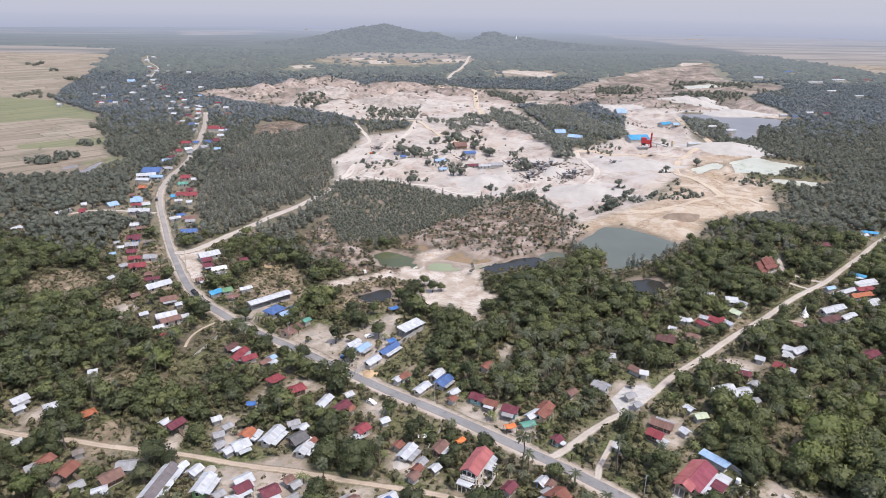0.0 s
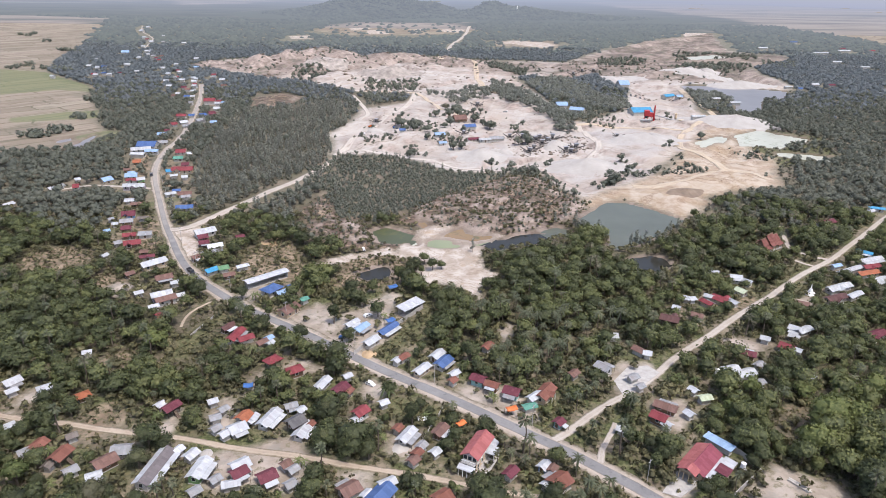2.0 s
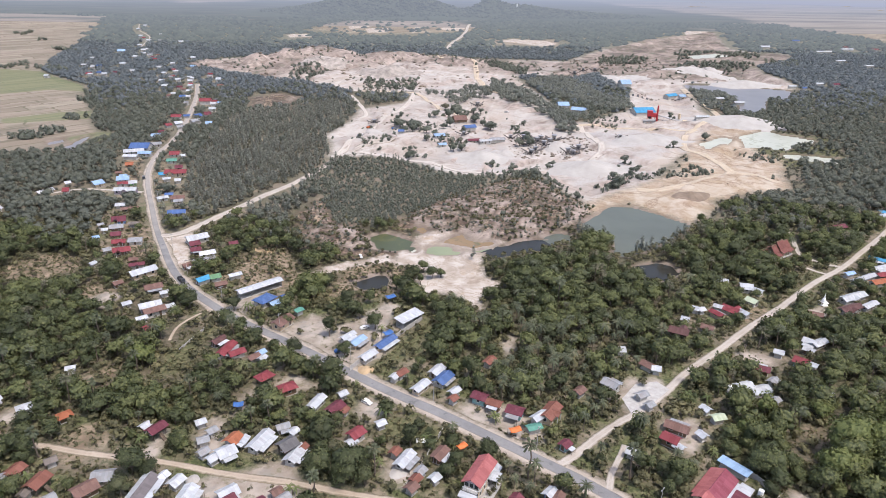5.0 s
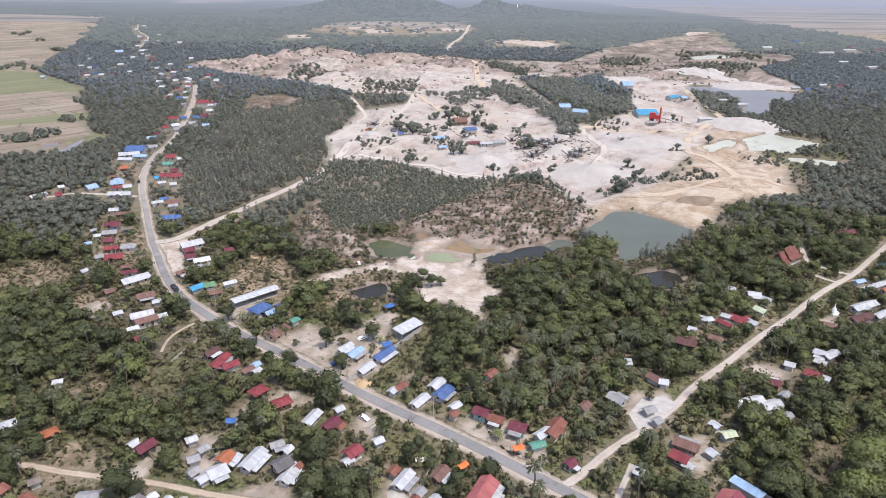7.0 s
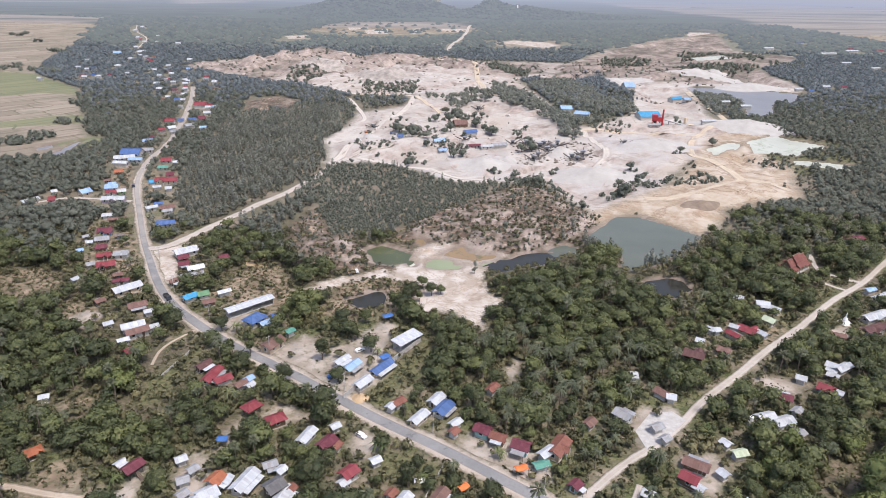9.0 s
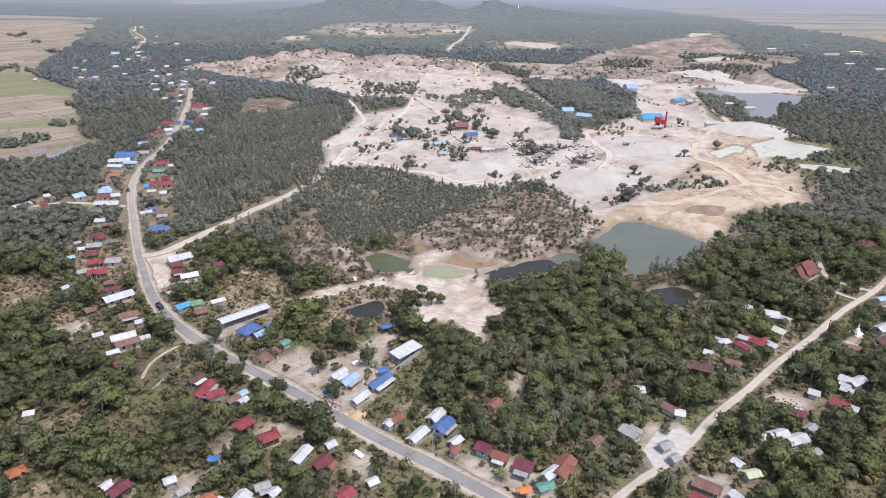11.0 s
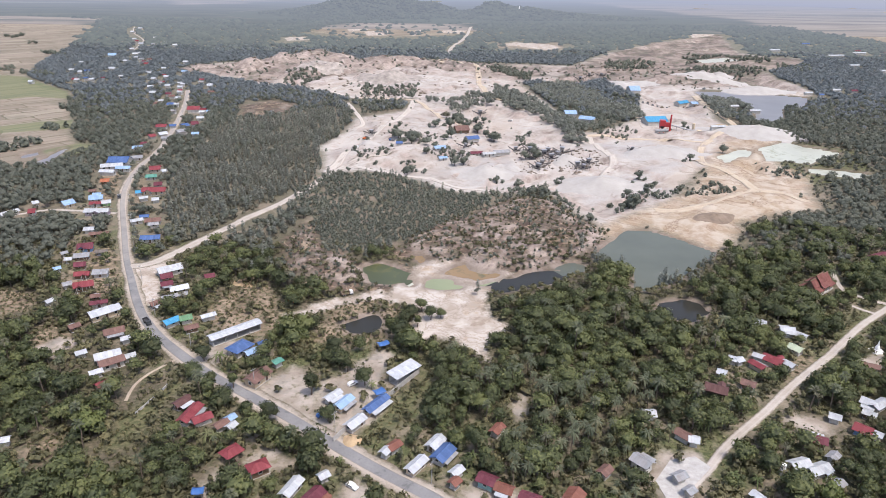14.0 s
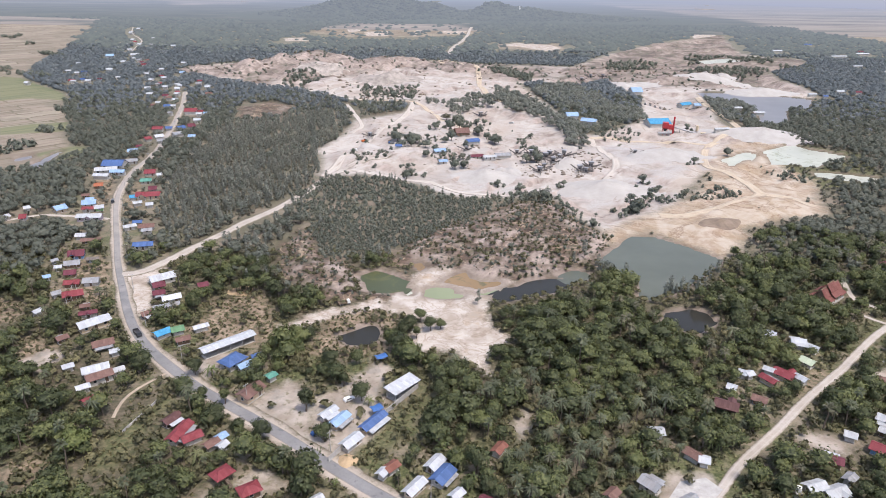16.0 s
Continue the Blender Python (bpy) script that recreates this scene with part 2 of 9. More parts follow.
def plain(name, base, rough=0.8, metal=0.0, vary=0.25, scale=1.5, dirt=(0.12, 0.09, 0.065), dirty=0.3, bump=0.2):
    n = Nodes(name)
    a, b = n.noise(scale, 5, 0.6), n.noise(scale * 7, 4, 0.6)
    low = tuple(c * (1 - vary) for c in base)
    high = tuple(min(1, c * (1 + vary * 0.6)) for c in base)
    col = n.mix(n.span(a, 0.3, 0.7), low, high)
    col = n.mix(n.span(b, 0.5, 0.75, 0.0, dirty), col, dirt)
    col = n.mix(n.span(n.rnd(), 0.0, 1.0, 0.0, vary), col, low)
    n.bump(b, bump, 0.03)
    return n.out(col, rough, metal)


def sheet_roof(name, base, old=0.3, stain=(0.17, 0.095, 0.06), rough=0.45, metal=0.0, period=0.76, lines=0.3):
    """Corrugated or tiled sheet: ribs down the slope, sheet seams, stains and faded patches."""
    n = Nodes(name)
    rnd = n.rnd()
    shift = n.math("MULTIPLY", rnd, 31.0)
    off = n.add("ShaderNodeCombineXYZ")
    for i in range(3):
        n.put(off.inputs[i], shift)
    vec = n.add("ShaderNodeVectorMath")
    vec.operation = "ADD"
    n.put(vec.inputs[0], n.coord)
    n.put(vec.inputs[1], off.outputs[0])
    patch = n.noise(0.45, 5, 0.65, 0.4, vec.outputs[0])
    streak = n.add("ShaderNodeMapping")
    n.put(streak.inputs[0], vec.outputs[0])
    streak.inputs["Scale"].default_value = (2.2, 0.35, 0.35)
    runs = n.noise(1.0, 5, 0.65, 0.0, streak.outputs[0])
    x = n.axis(0)
    seam = n.math("ABSOLUTE", n.math("SUBTRACT", n.math("FRACT", n.math("DIVIDE", x, period)), 0.5))
    cell = n.add("ShaderNodeTexWhiteNoise")
    cell.noise_dimensions = "2D"
    grid = n.add("ShaderNodeCombineXYZ")
    n.put(grid.inputs[0], n.math("FLOOR", n.math("DIVIDE", x, period)))
    n.put(grid.inputs[1], n.math("FLOOR", n.math("DIVIDE", n.math("ADD", n.axis(1), shift), 2.4)))
    n.put(cell.inputs["Vector"], grid.outputs[0])
    dull = tuple(c * 0.72 for c in base)
    lift = tuple(min(1.0, c * 1.12 + 0.015) for c in base)
    col = n.mix(n.span(cell.outputs["Value"], 0.0, 1.0), n.mix(0.5, base, dull), lift)
    col = n.mix(n.span(patch, 0.42, 0.72, 0.0, old), col, stain)
    col = n.mix(n.span(runs, 0.55, 0.78, 0.0, min(1.0, old * 1.3)), col, tuple(s * 0.7 for s in stain))
    col = n.mix(n.span(seam, 0.43, 0.5, 0.0, lines), col, tuple(c * 0.45 for c in base))
    col = n.mix(n.span(rnd, 0.0, 1.0, 0.0, 0.28), col, dull)
    ribs = n.math("SINE", n.math("MULTIPLY", x, 2 * math.pi / (period / 4)))
    n.bump(ribs, 0.35, 0.03)
    return n.out(col, n.span(patch, 0.3, 0.7, rough, min(1.0, rough + 0.25)), metal)


def asphalt_material():
    n = Nodes("asphalt")
    a, b = n.noise(0.12, 5, 0.6), n.noise(1.6, 5, 0.65)
    col = n.mix(n.span(a, 0.3, 0.7), (0.165, 0.16, 0.157), (0.235, 0.228, 0.22))
    col = n.mix(n.span(b, 0.5, 0.75, 0.0, 0.5), col, (0.13, 0.127, 0.125))
    col = n.mix(n.span(n.noise(0.3, 4, 0.6), 0.6, 0.66, 0.0, 0.7), col, (0.115, 0.113, 0.113))
    side = n.math("ABSOLUTE", n.attr("across"))
    col = n.mix(n.math("MULTIPLY", n.span(n.math("ADD", side, n.math("MULTIPLY", b, 0.3)), 0.95, 1.2), 0.8), col, (0.42, 0.35, 0.28))
    # asphalt turns beige along y
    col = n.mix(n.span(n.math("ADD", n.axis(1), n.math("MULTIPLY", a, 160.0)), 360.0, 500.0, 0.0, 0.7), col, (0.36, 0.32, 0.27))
    n.bump(b, 0.3, 0.02)
    return n.out(col, 0.9)


def dust_material(name, low, high, soft, verge=(0.135, 0.115, 0.07)):
    n = Nodes(name)
    a, b = n.noise(0.15, 5, 0.6), n.noise(1.3, 5, 0.65)
    col = n.mix(n.span(a, 0.3, 0.7), low, high)
    col = n.mix(n.span(b, 0.5, 0.75, 0.0, 0.5), col, tuple(c * 0.7 for c in low))
    side = n.math("ABSOLUTE", n.attr("across"))
    ruts = n.math("ABSOLUTE", n.math("SUBTRACT", side, 0.45))
    col = n.mix(n.span(ruts, 0.0, 0.18, 0.45, 0.0), col, tuple(min(1, c * 1.12) for c in high))
    edge = n.math("ADD", side, n.math("MULTIPLY", n.math("SUBTRACT", n.noise(0.5, 5, 0.7), 0.5), 1.4))
    col = n.mix(n.span(edge, 1.0 - soft, 1.05, 0.0, 0.9), col, verge)
    n.bump(b, 0.4, 0.05)
    return n.out(col, 0.95)


def water_material(name, colour, rough=0.08, edge=None):
    n = Nodes(name)
    a = n.noise(0.03, 4, 0.6)
    col = n.mix(n.span(a, 0.3, 0.7), colour, tuple(c * 1.25 for c in colour))
    if edge:
        col = n.mix(n.span(n.noise(0.12, 5, 0.65, 1.0), 0.54, 0.64), col, edge)
    n.bump(n.noise(1.2, 3, 0.5), 0.15, 0.03)
    n.bsdf.inputs["Specular IOR Level"].default_value = 0.12
    return n.out(col, rough)


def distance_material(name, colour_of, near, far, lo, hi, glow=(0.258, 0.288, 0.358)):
    """Far plain and hill, a backdrop: kilometres of bright air mixed in as emission."""
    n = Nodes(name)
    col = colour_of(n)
    # share of the painted haze glow, growing along y
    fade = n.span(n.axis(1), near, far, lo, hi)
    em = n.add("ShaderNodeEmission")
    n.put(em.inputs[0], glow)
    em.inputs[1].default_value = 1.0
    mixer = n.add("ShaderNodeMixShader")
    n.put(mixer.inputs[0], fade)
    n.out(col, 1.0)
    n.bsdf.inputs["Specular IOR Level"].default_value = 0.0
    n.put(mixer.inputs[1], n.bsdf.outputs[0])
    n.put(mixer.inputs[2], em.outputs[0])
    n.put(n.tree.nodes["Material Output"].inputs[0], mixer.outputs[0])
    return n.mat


M = {}
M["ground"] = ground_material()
M["leaf"] = leaf_material("broad_leaves", (0.028, 0.035, 0.020), (0.080, 0.096, 0.046), (0.185, 0.198, 0.074))
# next three: haze put into the leaf colour, paler and bluer for farther woods
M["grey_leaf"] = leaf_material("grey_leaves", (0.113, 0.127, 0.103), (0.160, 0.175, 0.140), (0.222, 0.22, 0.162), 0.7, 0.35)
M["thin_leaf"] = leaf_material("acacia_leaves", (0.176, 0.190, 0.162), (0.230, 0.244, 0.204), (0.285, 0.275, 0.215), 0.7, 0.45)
M["haze_leaf"] = leaf_material("haze_leaves", (0.170, 0.196, 0.206), (0.202, 0.228, 0.230), (0.232, 0.242, 0.225), 0.7, 0.45)
M["lush_leaf"] = leaf_material("bamboo_leaves", (0.050, 0.068, 0.025), (0.115, 0.141, 0.048), (0.185, 0.203, 0.070))
M["palm_leaf"] = leaf_material("palm_fronds", (0.066, 0.078, 0.046), (0.130, 0.146, 0.082), (0.205, 0.19, 0.115), 0.5)
M["banana_leaf"] = leaf_material("banana_leaves", (0.070, 0.095, 0.034), (0.125, 0.155, 0.055), (0.20, 0.21, 0.085), 0.5)
M["bush_leaf"] = leaf_material("bush_leaves", (0.062, 0.062, 0.034), (0.135, 0.130, 0.068), (0.235, 0.21, 0.105))
M["bark"] = plain("bark", (0.16, 0.125, 0.095), 0.95, bump=0.6)
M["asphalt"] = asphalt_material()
M["shoulder"] = dust_material("road_shoulder", (0.29, 0.245, 0.195), (0.40, 0.345, 0.285), 0.35)
M["dirt_road"] = dust_material("dirt_road", (0.33, 0.288, 0.24), (0.435, 0.388, 0.335), 0.3)
M["clay_road"] = dust_material("clay_road", (0.30, 0.24, 0.178), (0.40, 0.33, 0.255), 0.45)
M["quarry_track"] = dust_material("quarry_track", (0.40, 0.352, 0.298), (0.475, 0.425, 0.365), 0.5, (0.385, 0.345, 0.30))
M["haul_track"] = dust_material("haul_track", (0.385, 0.31, 0.222), (0.47, 0.39, 0.29), 0.5, (0.40, 0.335, 0.26))
M["water"] = water_material("pond_water", (0.092, 0.098, 0.076), 0.22)
M["pool"] = water_material("green_pool", (0.20, 0.22, 0.13), 0.15)
M["rustpool"] = water_material("brown_pool", (0.20, 0.135, 0.07), 0.15, (0.125, 0.115, 0.065))
M["darkwater"] = water_material("dark_pond_water", (0.030, 0.029, 0.024), 0.12)
M["marsh"] = water_material("marsh_water", (0.06, 0.068, 0.036), 0.3, (0.10, 0.10, 0.045))
M["lake"] = water_material("lake_water", (0.15, 0.142, 0.14), 0.3)
M["pale"] = water_material("milky_water", (0.36, 0.362, 0.295), 0.35, (0.27, 0.27, 0.19))
ROOFS = {
    "zinc": ((0.42, 0.437, 0.452), 0.25), "palezinc": ((0.40, 0.415, 0.42), 0.25), "oldzinc": ((0.265, 0.272, 0.278), 0.4),
    "red": ((0.20, 0.036, 0.042), 0.3), "maroon": ((0.125, 0.028, 0.040), 0.3), "salmon": ((0.32, 0.10, 0.095), 0.2),
    "rust": ((0.19, 0.072, 0.048), 0.45), "oldrust": ((0.165, 0.09, 0.07), 0.55), "darkrust": ((0.10, 0.045, 0.04), 0.4),
    "orange": ((0.32, 0.105, 0.048), 0.4), "terracotta": ((0.17, 0.06, 0.045), 0.4), "blue": ((0.060, 0.112, 0.255), 0.25),
    "lightblue": ((0.25, 0.36, 0.50), 0.15), "teal": ((0.05, 0.24, 0.40), 0.18), "green": ((0.12, 0.23, 0.12), 0.3),
    "palegreen": ((0.42, 0.47, 0.33), 0.25), "greentarp": ((0.09, 0.24, 0.18), 0.3), "darktile": ((0.105, 0.10, 0.10), 0.35),
    "rose": ((0.215, 0.052, 0.070), 0.12), "oldwood": ((0.15, 0.125, 0.105), 0.4), "greybrown": ((0.145, 0.125, 0.125), 0.2),
}
for key, (base, old) in ROOFS.items():
    tone = (0.20, 0.13, 0.09) if "zinc" in key else tuple(c * 0.5 + 0.03 for c in base)
    M["roof_" + key] = sheet_roof("roof_" + key, base, old, tone, 0.42 if "zinc" in key or "blue" in key else 0.6, 0.0)
M["roof_striped"] = sheet_roof("roof_striped", (0.55, 0.57, 0.60), 0.2, period=1.6, lines=0.95)
WALLS = {"plaster": (0.52, 0.49, 0.44), "cream": (0.58, 0.46, 0.32), "wood": (0.20, 0.135, 0.09), "darkwood": (0.10, 0.07, 0.055),
         "teal": (0.26, 0.42, 0.40), "green": (0.24, 0.40, 0.17), "blue": (0.22, 0.36, 0.56), "mauve": (0.42, 0.35, 0.38), "white": (0.74, 0.73, 0.70)}
for key, base in WALLS.items():
    M["wall_" + key] = plain("wall_" + key, base, 0.85, scale=0.8, dirty=0.35)
M["glass"] = plain("window_glass", (0.03, 0.035, 0.04), 0.15, vary=0.1, dirty=0.05)
M["door"] = plain("door_paint", (0.15, 0.10, 0.07), 0.6)
M["concrete"] = plain("concrete", (0.43, 0.41, 0.38), 0.9, scale=0.7)
M["post"] = plain("timber_post", (0.16, 0.12, 0.09), 0.9)
M["metal"] = plain("grey_metal", (0.32, 0.32, 0.32), 0.5, 0.3)
M["dark_steel"] = plain("dark_steel", (0.13, 0.12, 0.115), 0.6)
M["belt_steel"] = plain("dusty_belt_steel", (0.15, 0.135, 0.125), 0.8, vary=0.3)
M["red_paint"] = plain("red_paint", (0.42, 0.045, 0.05), 0.5)
M["dark_paint"] = plain("dark_paint", (0.05, 0.05, 0.055), 0.5)
M["white_paint"] = plain("white_paint", (0.78, 0.77, 0.74), 0.6, vary=0.1, dirty=0.15)
M["blue_paint"] = plain("blue_paint", (0.05, 0.13, 0.33), 0.45)
M["orange_paint"] = plain("orange_paint", (0.62, 0.17, 0.05), 0.5)
M["rubber"] = plain("rubber", (0.02, 0.02, 0.02), 0.9)
M["gravel"] = plain("gravel_heap", (0.385, 0.36, 0.325), 0.95, vary=0.14, scale=0.12, dirty=0.15, dirt=(0.25, 0.22, 0.19), bump=0.6)
M["ochre_heap"] = plain("ochre_heap", (0.44, 0.32, 0.19), 0.95, vary=0.25, scale=0.6, bump=0.6)
M["spoil"] = plain("brown_spoil", (0.25, 0.19, 0.14), 0.95, vary=0.4, scale=0.25, bump=0.8)
M["knoll"] = plain("pale_rock", (0.37, 0.325, 0.28), 0.95, vary=0.5, scale=0.12, bump=0.9)
M["rock"] = plain("dark_rock", (0.21, 0.17, 0.135), 0.95, vary=0.4, scale=0.3, bump=0.8)


def far_wood_colour(n):
    t = n.attr("tint")
    c = n.mix(n.span(t, 0.0, 1.0), (0.045, 0.056, 0.036), (0.095, 0.105, 0.066))
    return n.mix(n.span(n.noise(0.01, 4, 0.6), 0.45, 0.65, 0.0, 0.5), c, (0.06, 0.065, 0.04))


def far_land_colour(n):
    big = n.noise(0.0016, 6, 0.65, 0.5, n.stretch(0.45, 1.6, 1))
    fine = n.noise(0.012, 5, 0.65, 0.0, n.stretch(0.4, 1.5, 1))
    c = n.mix(n.span(fine, 0.35, 0.65), (0.20, 0.165, 0.125), (0.30, 0.25, 0.19))
    woods = n.mix(n.span(fine, 0.35, 0.65), (0.05, 0.058, 0.04), (0.10, 0.105, 0.07))
    side = n.span(n.attr("field"), -60.0, 60.0, 0.08, -0.16)
    rows = n.noise(0.006, 6, 0.7, 0.0, n.stretch(0.12, 1.6, 1, 8))
    c = n.mix(n.span(rows, 0.52, 0.6, 0.0, 0.75), c, woods)
    c = n.mix(n.span(rows, 0.40, 0.34, 0.0, 0.7), c, (0.38, 0.34, 0.29))
    return n.mix(n.span(n.math("ADD", big, side), 0.44, 0.54), c, woods)


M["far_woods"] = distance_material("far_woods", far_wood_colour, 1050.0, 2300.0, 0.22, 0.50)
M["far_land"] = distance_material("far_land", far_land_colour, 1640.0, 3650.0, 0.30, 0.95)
# ---- plan of the land: outlines in metres ----
AREAS, ROADS, SPOTS = {}, {}, {}


def area(kind, points):
    if kind.startswith("ROAD "):
        ROADS[kind[5:]] = np.array(points, float)
    else:
        AREAS.setdefault(kind, []).append(np.array(points, float))


area("quarry", [(-354, 933), (-321, 1002), (-272, 1036), (-210, 1123), (-146, 1060), (-24, 1075), (45, 1040), (131, 1036), (127, 885), (81, 855), (55, 785), (9, 773), (-29, 746), (-91, 740), (-127, 768), (-173, 807), (-218, 825), (-280, 868)])
area("quarry", [(-79, 636), (-38, 676), (-30, 753), (9, 789), (45, 862), (87, 892), (105, 697), (100, 592), (128, 594), (175, 650), (209, 760), (203, 893), (121, 836), (131, 1036), (180, 1022), (266, 1189), (402, 1396), (523, 1520), (632, 1645), (510, 1250), (533, 1172), (586, 1162), (531, 1071), (451, 1001), (430, 928), (431, 876), (423, 820), (293, 830), (251, 662), (248, 613), (269, 580), (238, 539), (172, 481), (134, 418), (92, 377), (80, 369), (74, 387), (62, 430), (35, 424), (6, 427), (-18, 450), (-51, 468), (-78, 463), (-92, 528), (-81, 572)])
area("ochre", [(80, 369), (93, 383), (115, 401), (149, 432), (177, 481), (191, 517), (221, 570), (255, 596), (269, 573), (242, 540), (234, 498), (240, 469), (221, 432), (214, 406), (197, 399), (178, 392), (158, 380), (145, 355), (130, 340), (121, 352), (105, 375), (83, 350)])
area("scrub", [(-20, 347), (-13, 372), (16, 390), (40, 416), (64, 419), (74, 382), (87, 362), (80, 342), (63, 325), (50, 315), (27, 308), (16, 307), (-7, 322), (-24, 325)])
area("scrub", [(-79, 343), (-73, 370), (-60, 370), (-59, 332), (-41, 320), (-14, 321), (-12, 302), (-24, 288), (-43, 291), (-61, 300), (-73, 319)])
area("scrub", [(-198, 688), (-173, 718), (-144, 693), (-145, 646), (-181, 634)])
area("low", [(-90, 422), (-74, 463), (-34, 461), (6, 420), (32, 428), (40, 413), (16, 390), (-5, 373), (-20, 347), (-37, 333), (-55, 332), (-64, 365), (-76, 386)])
area("sand", [(-22, 291), (-11, 322), (-5, 326), (16, 321), (31, 311), (24, 300), (17, 289), (18, 273), (25, 263), (16, 256), (15, 240), (4, 255), (-8, 254), (-12, 265), (-7, 274), (-24, 285)])
area("sand", [(-59, 270), (-47, 282), (-25, 293), (-22, 287), (-37, 281), (-55, 266)])
area("darkwater", [(85, 285), (97, 289), (103, 286), (104, 278), (95, 270), (87, 272)])
area("lake", [(286, 820), (324, 819), (366, 806), (401, 785), (358, 712), (345, 727), (310, 652), (277, 636), (300, 691), (306, 746), (278, 766)])
area("field", [(-1497, 1760), (-1124, 1905), (-881, 1816), (-615, 1155), (-550, 953), (-484, 812), (-397, 743), (-325, 617), (-282, 536), (-258, 517), (-262, 477), (-276, 464), (-310, 456), (-348, 454), (-782, 957)])
area("green", [(-585, 872), (-503, 849), (-400, 751), (-370, 708), (-414, 718), (-461, 679)])
area("green", [(-377, 570), (-341, 603), (-319, 612), (-302, 578), (-363, 554)])
area("green", [(-287, 506), (-273, 530), (-254, 519), (-268, 489)])
area("field", [(621, 3295), (802, 2712), (892, 2120), (912, 1805), (913, 1407), (1030, 1283), (4413, 4881), (2247, 4519), (939, 3706)])
area("field", [(-300, 1540), (-276, 1724), (-198, 1905), (83, 1969), (60, 1569), (-63, 1470), (-192, 1446)])
area("field", [(90, 1350), (224, 1375), (205, 1242), (92, 1265)])
area("field", [(-1134, 3010), (-904, 3253), (-775, 2782), (-982, 2602)])
area("rough", [(-280, 1557), (-211, 1717), (-76, 1706), (17, 1898), (72, 1910), (59, 1659), (-60, 1474), (-167, 1455), (-242, 1470)])
area("sand", [(-234, 1674), (-188, 1763), (-169, 1649), (-211, 1554)])
area("sand", [(-76, 1516), (-61, 1791), (-48, 1883), (-48, 1712), (-66, 1473)])
area("sand", [(-12, 1576), (17, 1898), (85, 1962), (66, 1697), (27, 1551)])
area("sand", [(-181, 1577), (-131, 1604), (-121, 1478), (-163, 1470)])
area("sand", [(100, 1320), (133, 1373), (192, 1346), (211, 1292), (177, 1234), (136, 1291)])
area("sand", [(-318, 1400), (-276, 1421), (-258, 1358), (-299, 1338)])
area("sand", [(-527, 1917), (-507, 2060), (-437, 1888), (-470, 1787)])
area("sand", [(579, 1702), (654, 1754), (584, 1540), (529, 1530)])
area("bare", [(-57, 224), (-49, 236), (-41, 228), (-36, 209), (-41, 206), (-52, 213)])
area("bare", [(-38, 209), (-38, 227), (-28, 237), (-21, 247), (-17, 244), (-19, 226), (-16, 213), (-27, 197), (-34, 202)])
area("bare", [(5, 177), (9, 183), (16, 179), (22, 179), (28, 170), (30, 164), (24, 162), (15, 168), (9, 171)])
area("bare", [(-12, 156), (-5, 158), (-5, 150), (-8, 144), (-13, 147), (-15, 152)])
area("bare", [(-58, 149), (-47, 153), (-39, 156), (-36, 149), (-34, 137), (-39, 133), (-48, 136), (-56, 134), (-60, 136), (-63, 146)])
area("bare", [(-69, 164), (-65, 173), (-60, 169), (-60, 156), (-64, 156)])
area("bare", [(54, 186), (61, 196), (70, 195), (72, 190), (63, 180), (56, 175)])
area("bare", [(102, 212), (112, 213), (118, 209), (111, 204), (101, 208)])
area("bare", [(72, 130), (83, 141), (89, 146), (96, 142), (102, 138), (104, 131)])
area("bare", [(55, 133), (63, 144), (68, 139), (62, 133)])
area("earth", [(-135, 307), (-127, 318), (-113, 288), (-116, 283), (-123, 288)])
area("earth", [(-151, 287), (-169, 328), (-155, 332), (-146, 320), (-129, 287), (-134, 281)])
area("bare", [(-25, 174), (-25, 182), (-21, 184), (-17, 177), (-21, 169)])
area("bare", [(-140, 243), (-135, 251), (-125, 249), (-129, 239)])
area("earth", [(-189, 266), (-187, 282), (-176, 287), (-159, 282), (-158, 272), (-167, 261)])
area("bare", [(-126, 167), (-127, 174), (-123, 176), (-121, 170)])
area("bare", [(-52, 189), (-45, 195), (-40, 189), (-45, 183)])
area("bare", [(-61, 173), (-60, 187), (-57, 184), (-58, 171)])
area("bare", [(-80, 155), (-79, 164), (-77, 167), (-75, 155)])
area("bare", [(-129, 163), (-125, 165), (-121, 160), (-126, 159)])
area("bare", [(64, 173), (74, 175), (76, 168), (69, 160), (63, 165)])
area("bare", [(141, 244), (153, 250), (151, 241), (140, 237)])
area("earth", [(108, 236), (129, 249), (127, 242), (114, 233)])
area("bare", [(20, 215), (26, 225), (26, 214), (22, 208)])
area("earth", [(-217, 450), (-209, 462), (-190, 417), (-180, 381), (-185, 380)])
area("earth", [(-182, 417), (-188, 445), (-170, 418), (-157, 366), (-164, 371)])
area("bare", [(-23, 133), (-26, 141), (-19, 141), (-17, 135)])
area("grass", [(-91, 193), (-93, 207), (-89, 217), (-84, 228), (-81, 223), (-84, 207), (-84, 193)])
area("grass", [(-35, 133), (-41, 141), (-43, 140), (-57, 137), (-52, 131)])
area("grass", [(-86, 144), (-82, 148), (-79, 138), (-83, 136)])
area("grass", [(-22, 170), (-14, 175), (2, 169), (-3, 160), (-13, 164)])
area("earth", [(104, 168), (112, 174), (109, 165), (103, 162)])
area("grass", [(-25, 205), (-17, 215), (-5, 233), (-2, 226), (-12, 205), (-21, 194)])
area("earth", [(-93, 264), (-90, 289), (-71, 296), (-59, 265), (-62, 254)])
area("grass", [(157, 278), (169, 284), (165, 273), (147, 258)])
area("earth", [(-103, 154), (-103, 164), (-98, 169), (-93, 164), (-96, 155)])
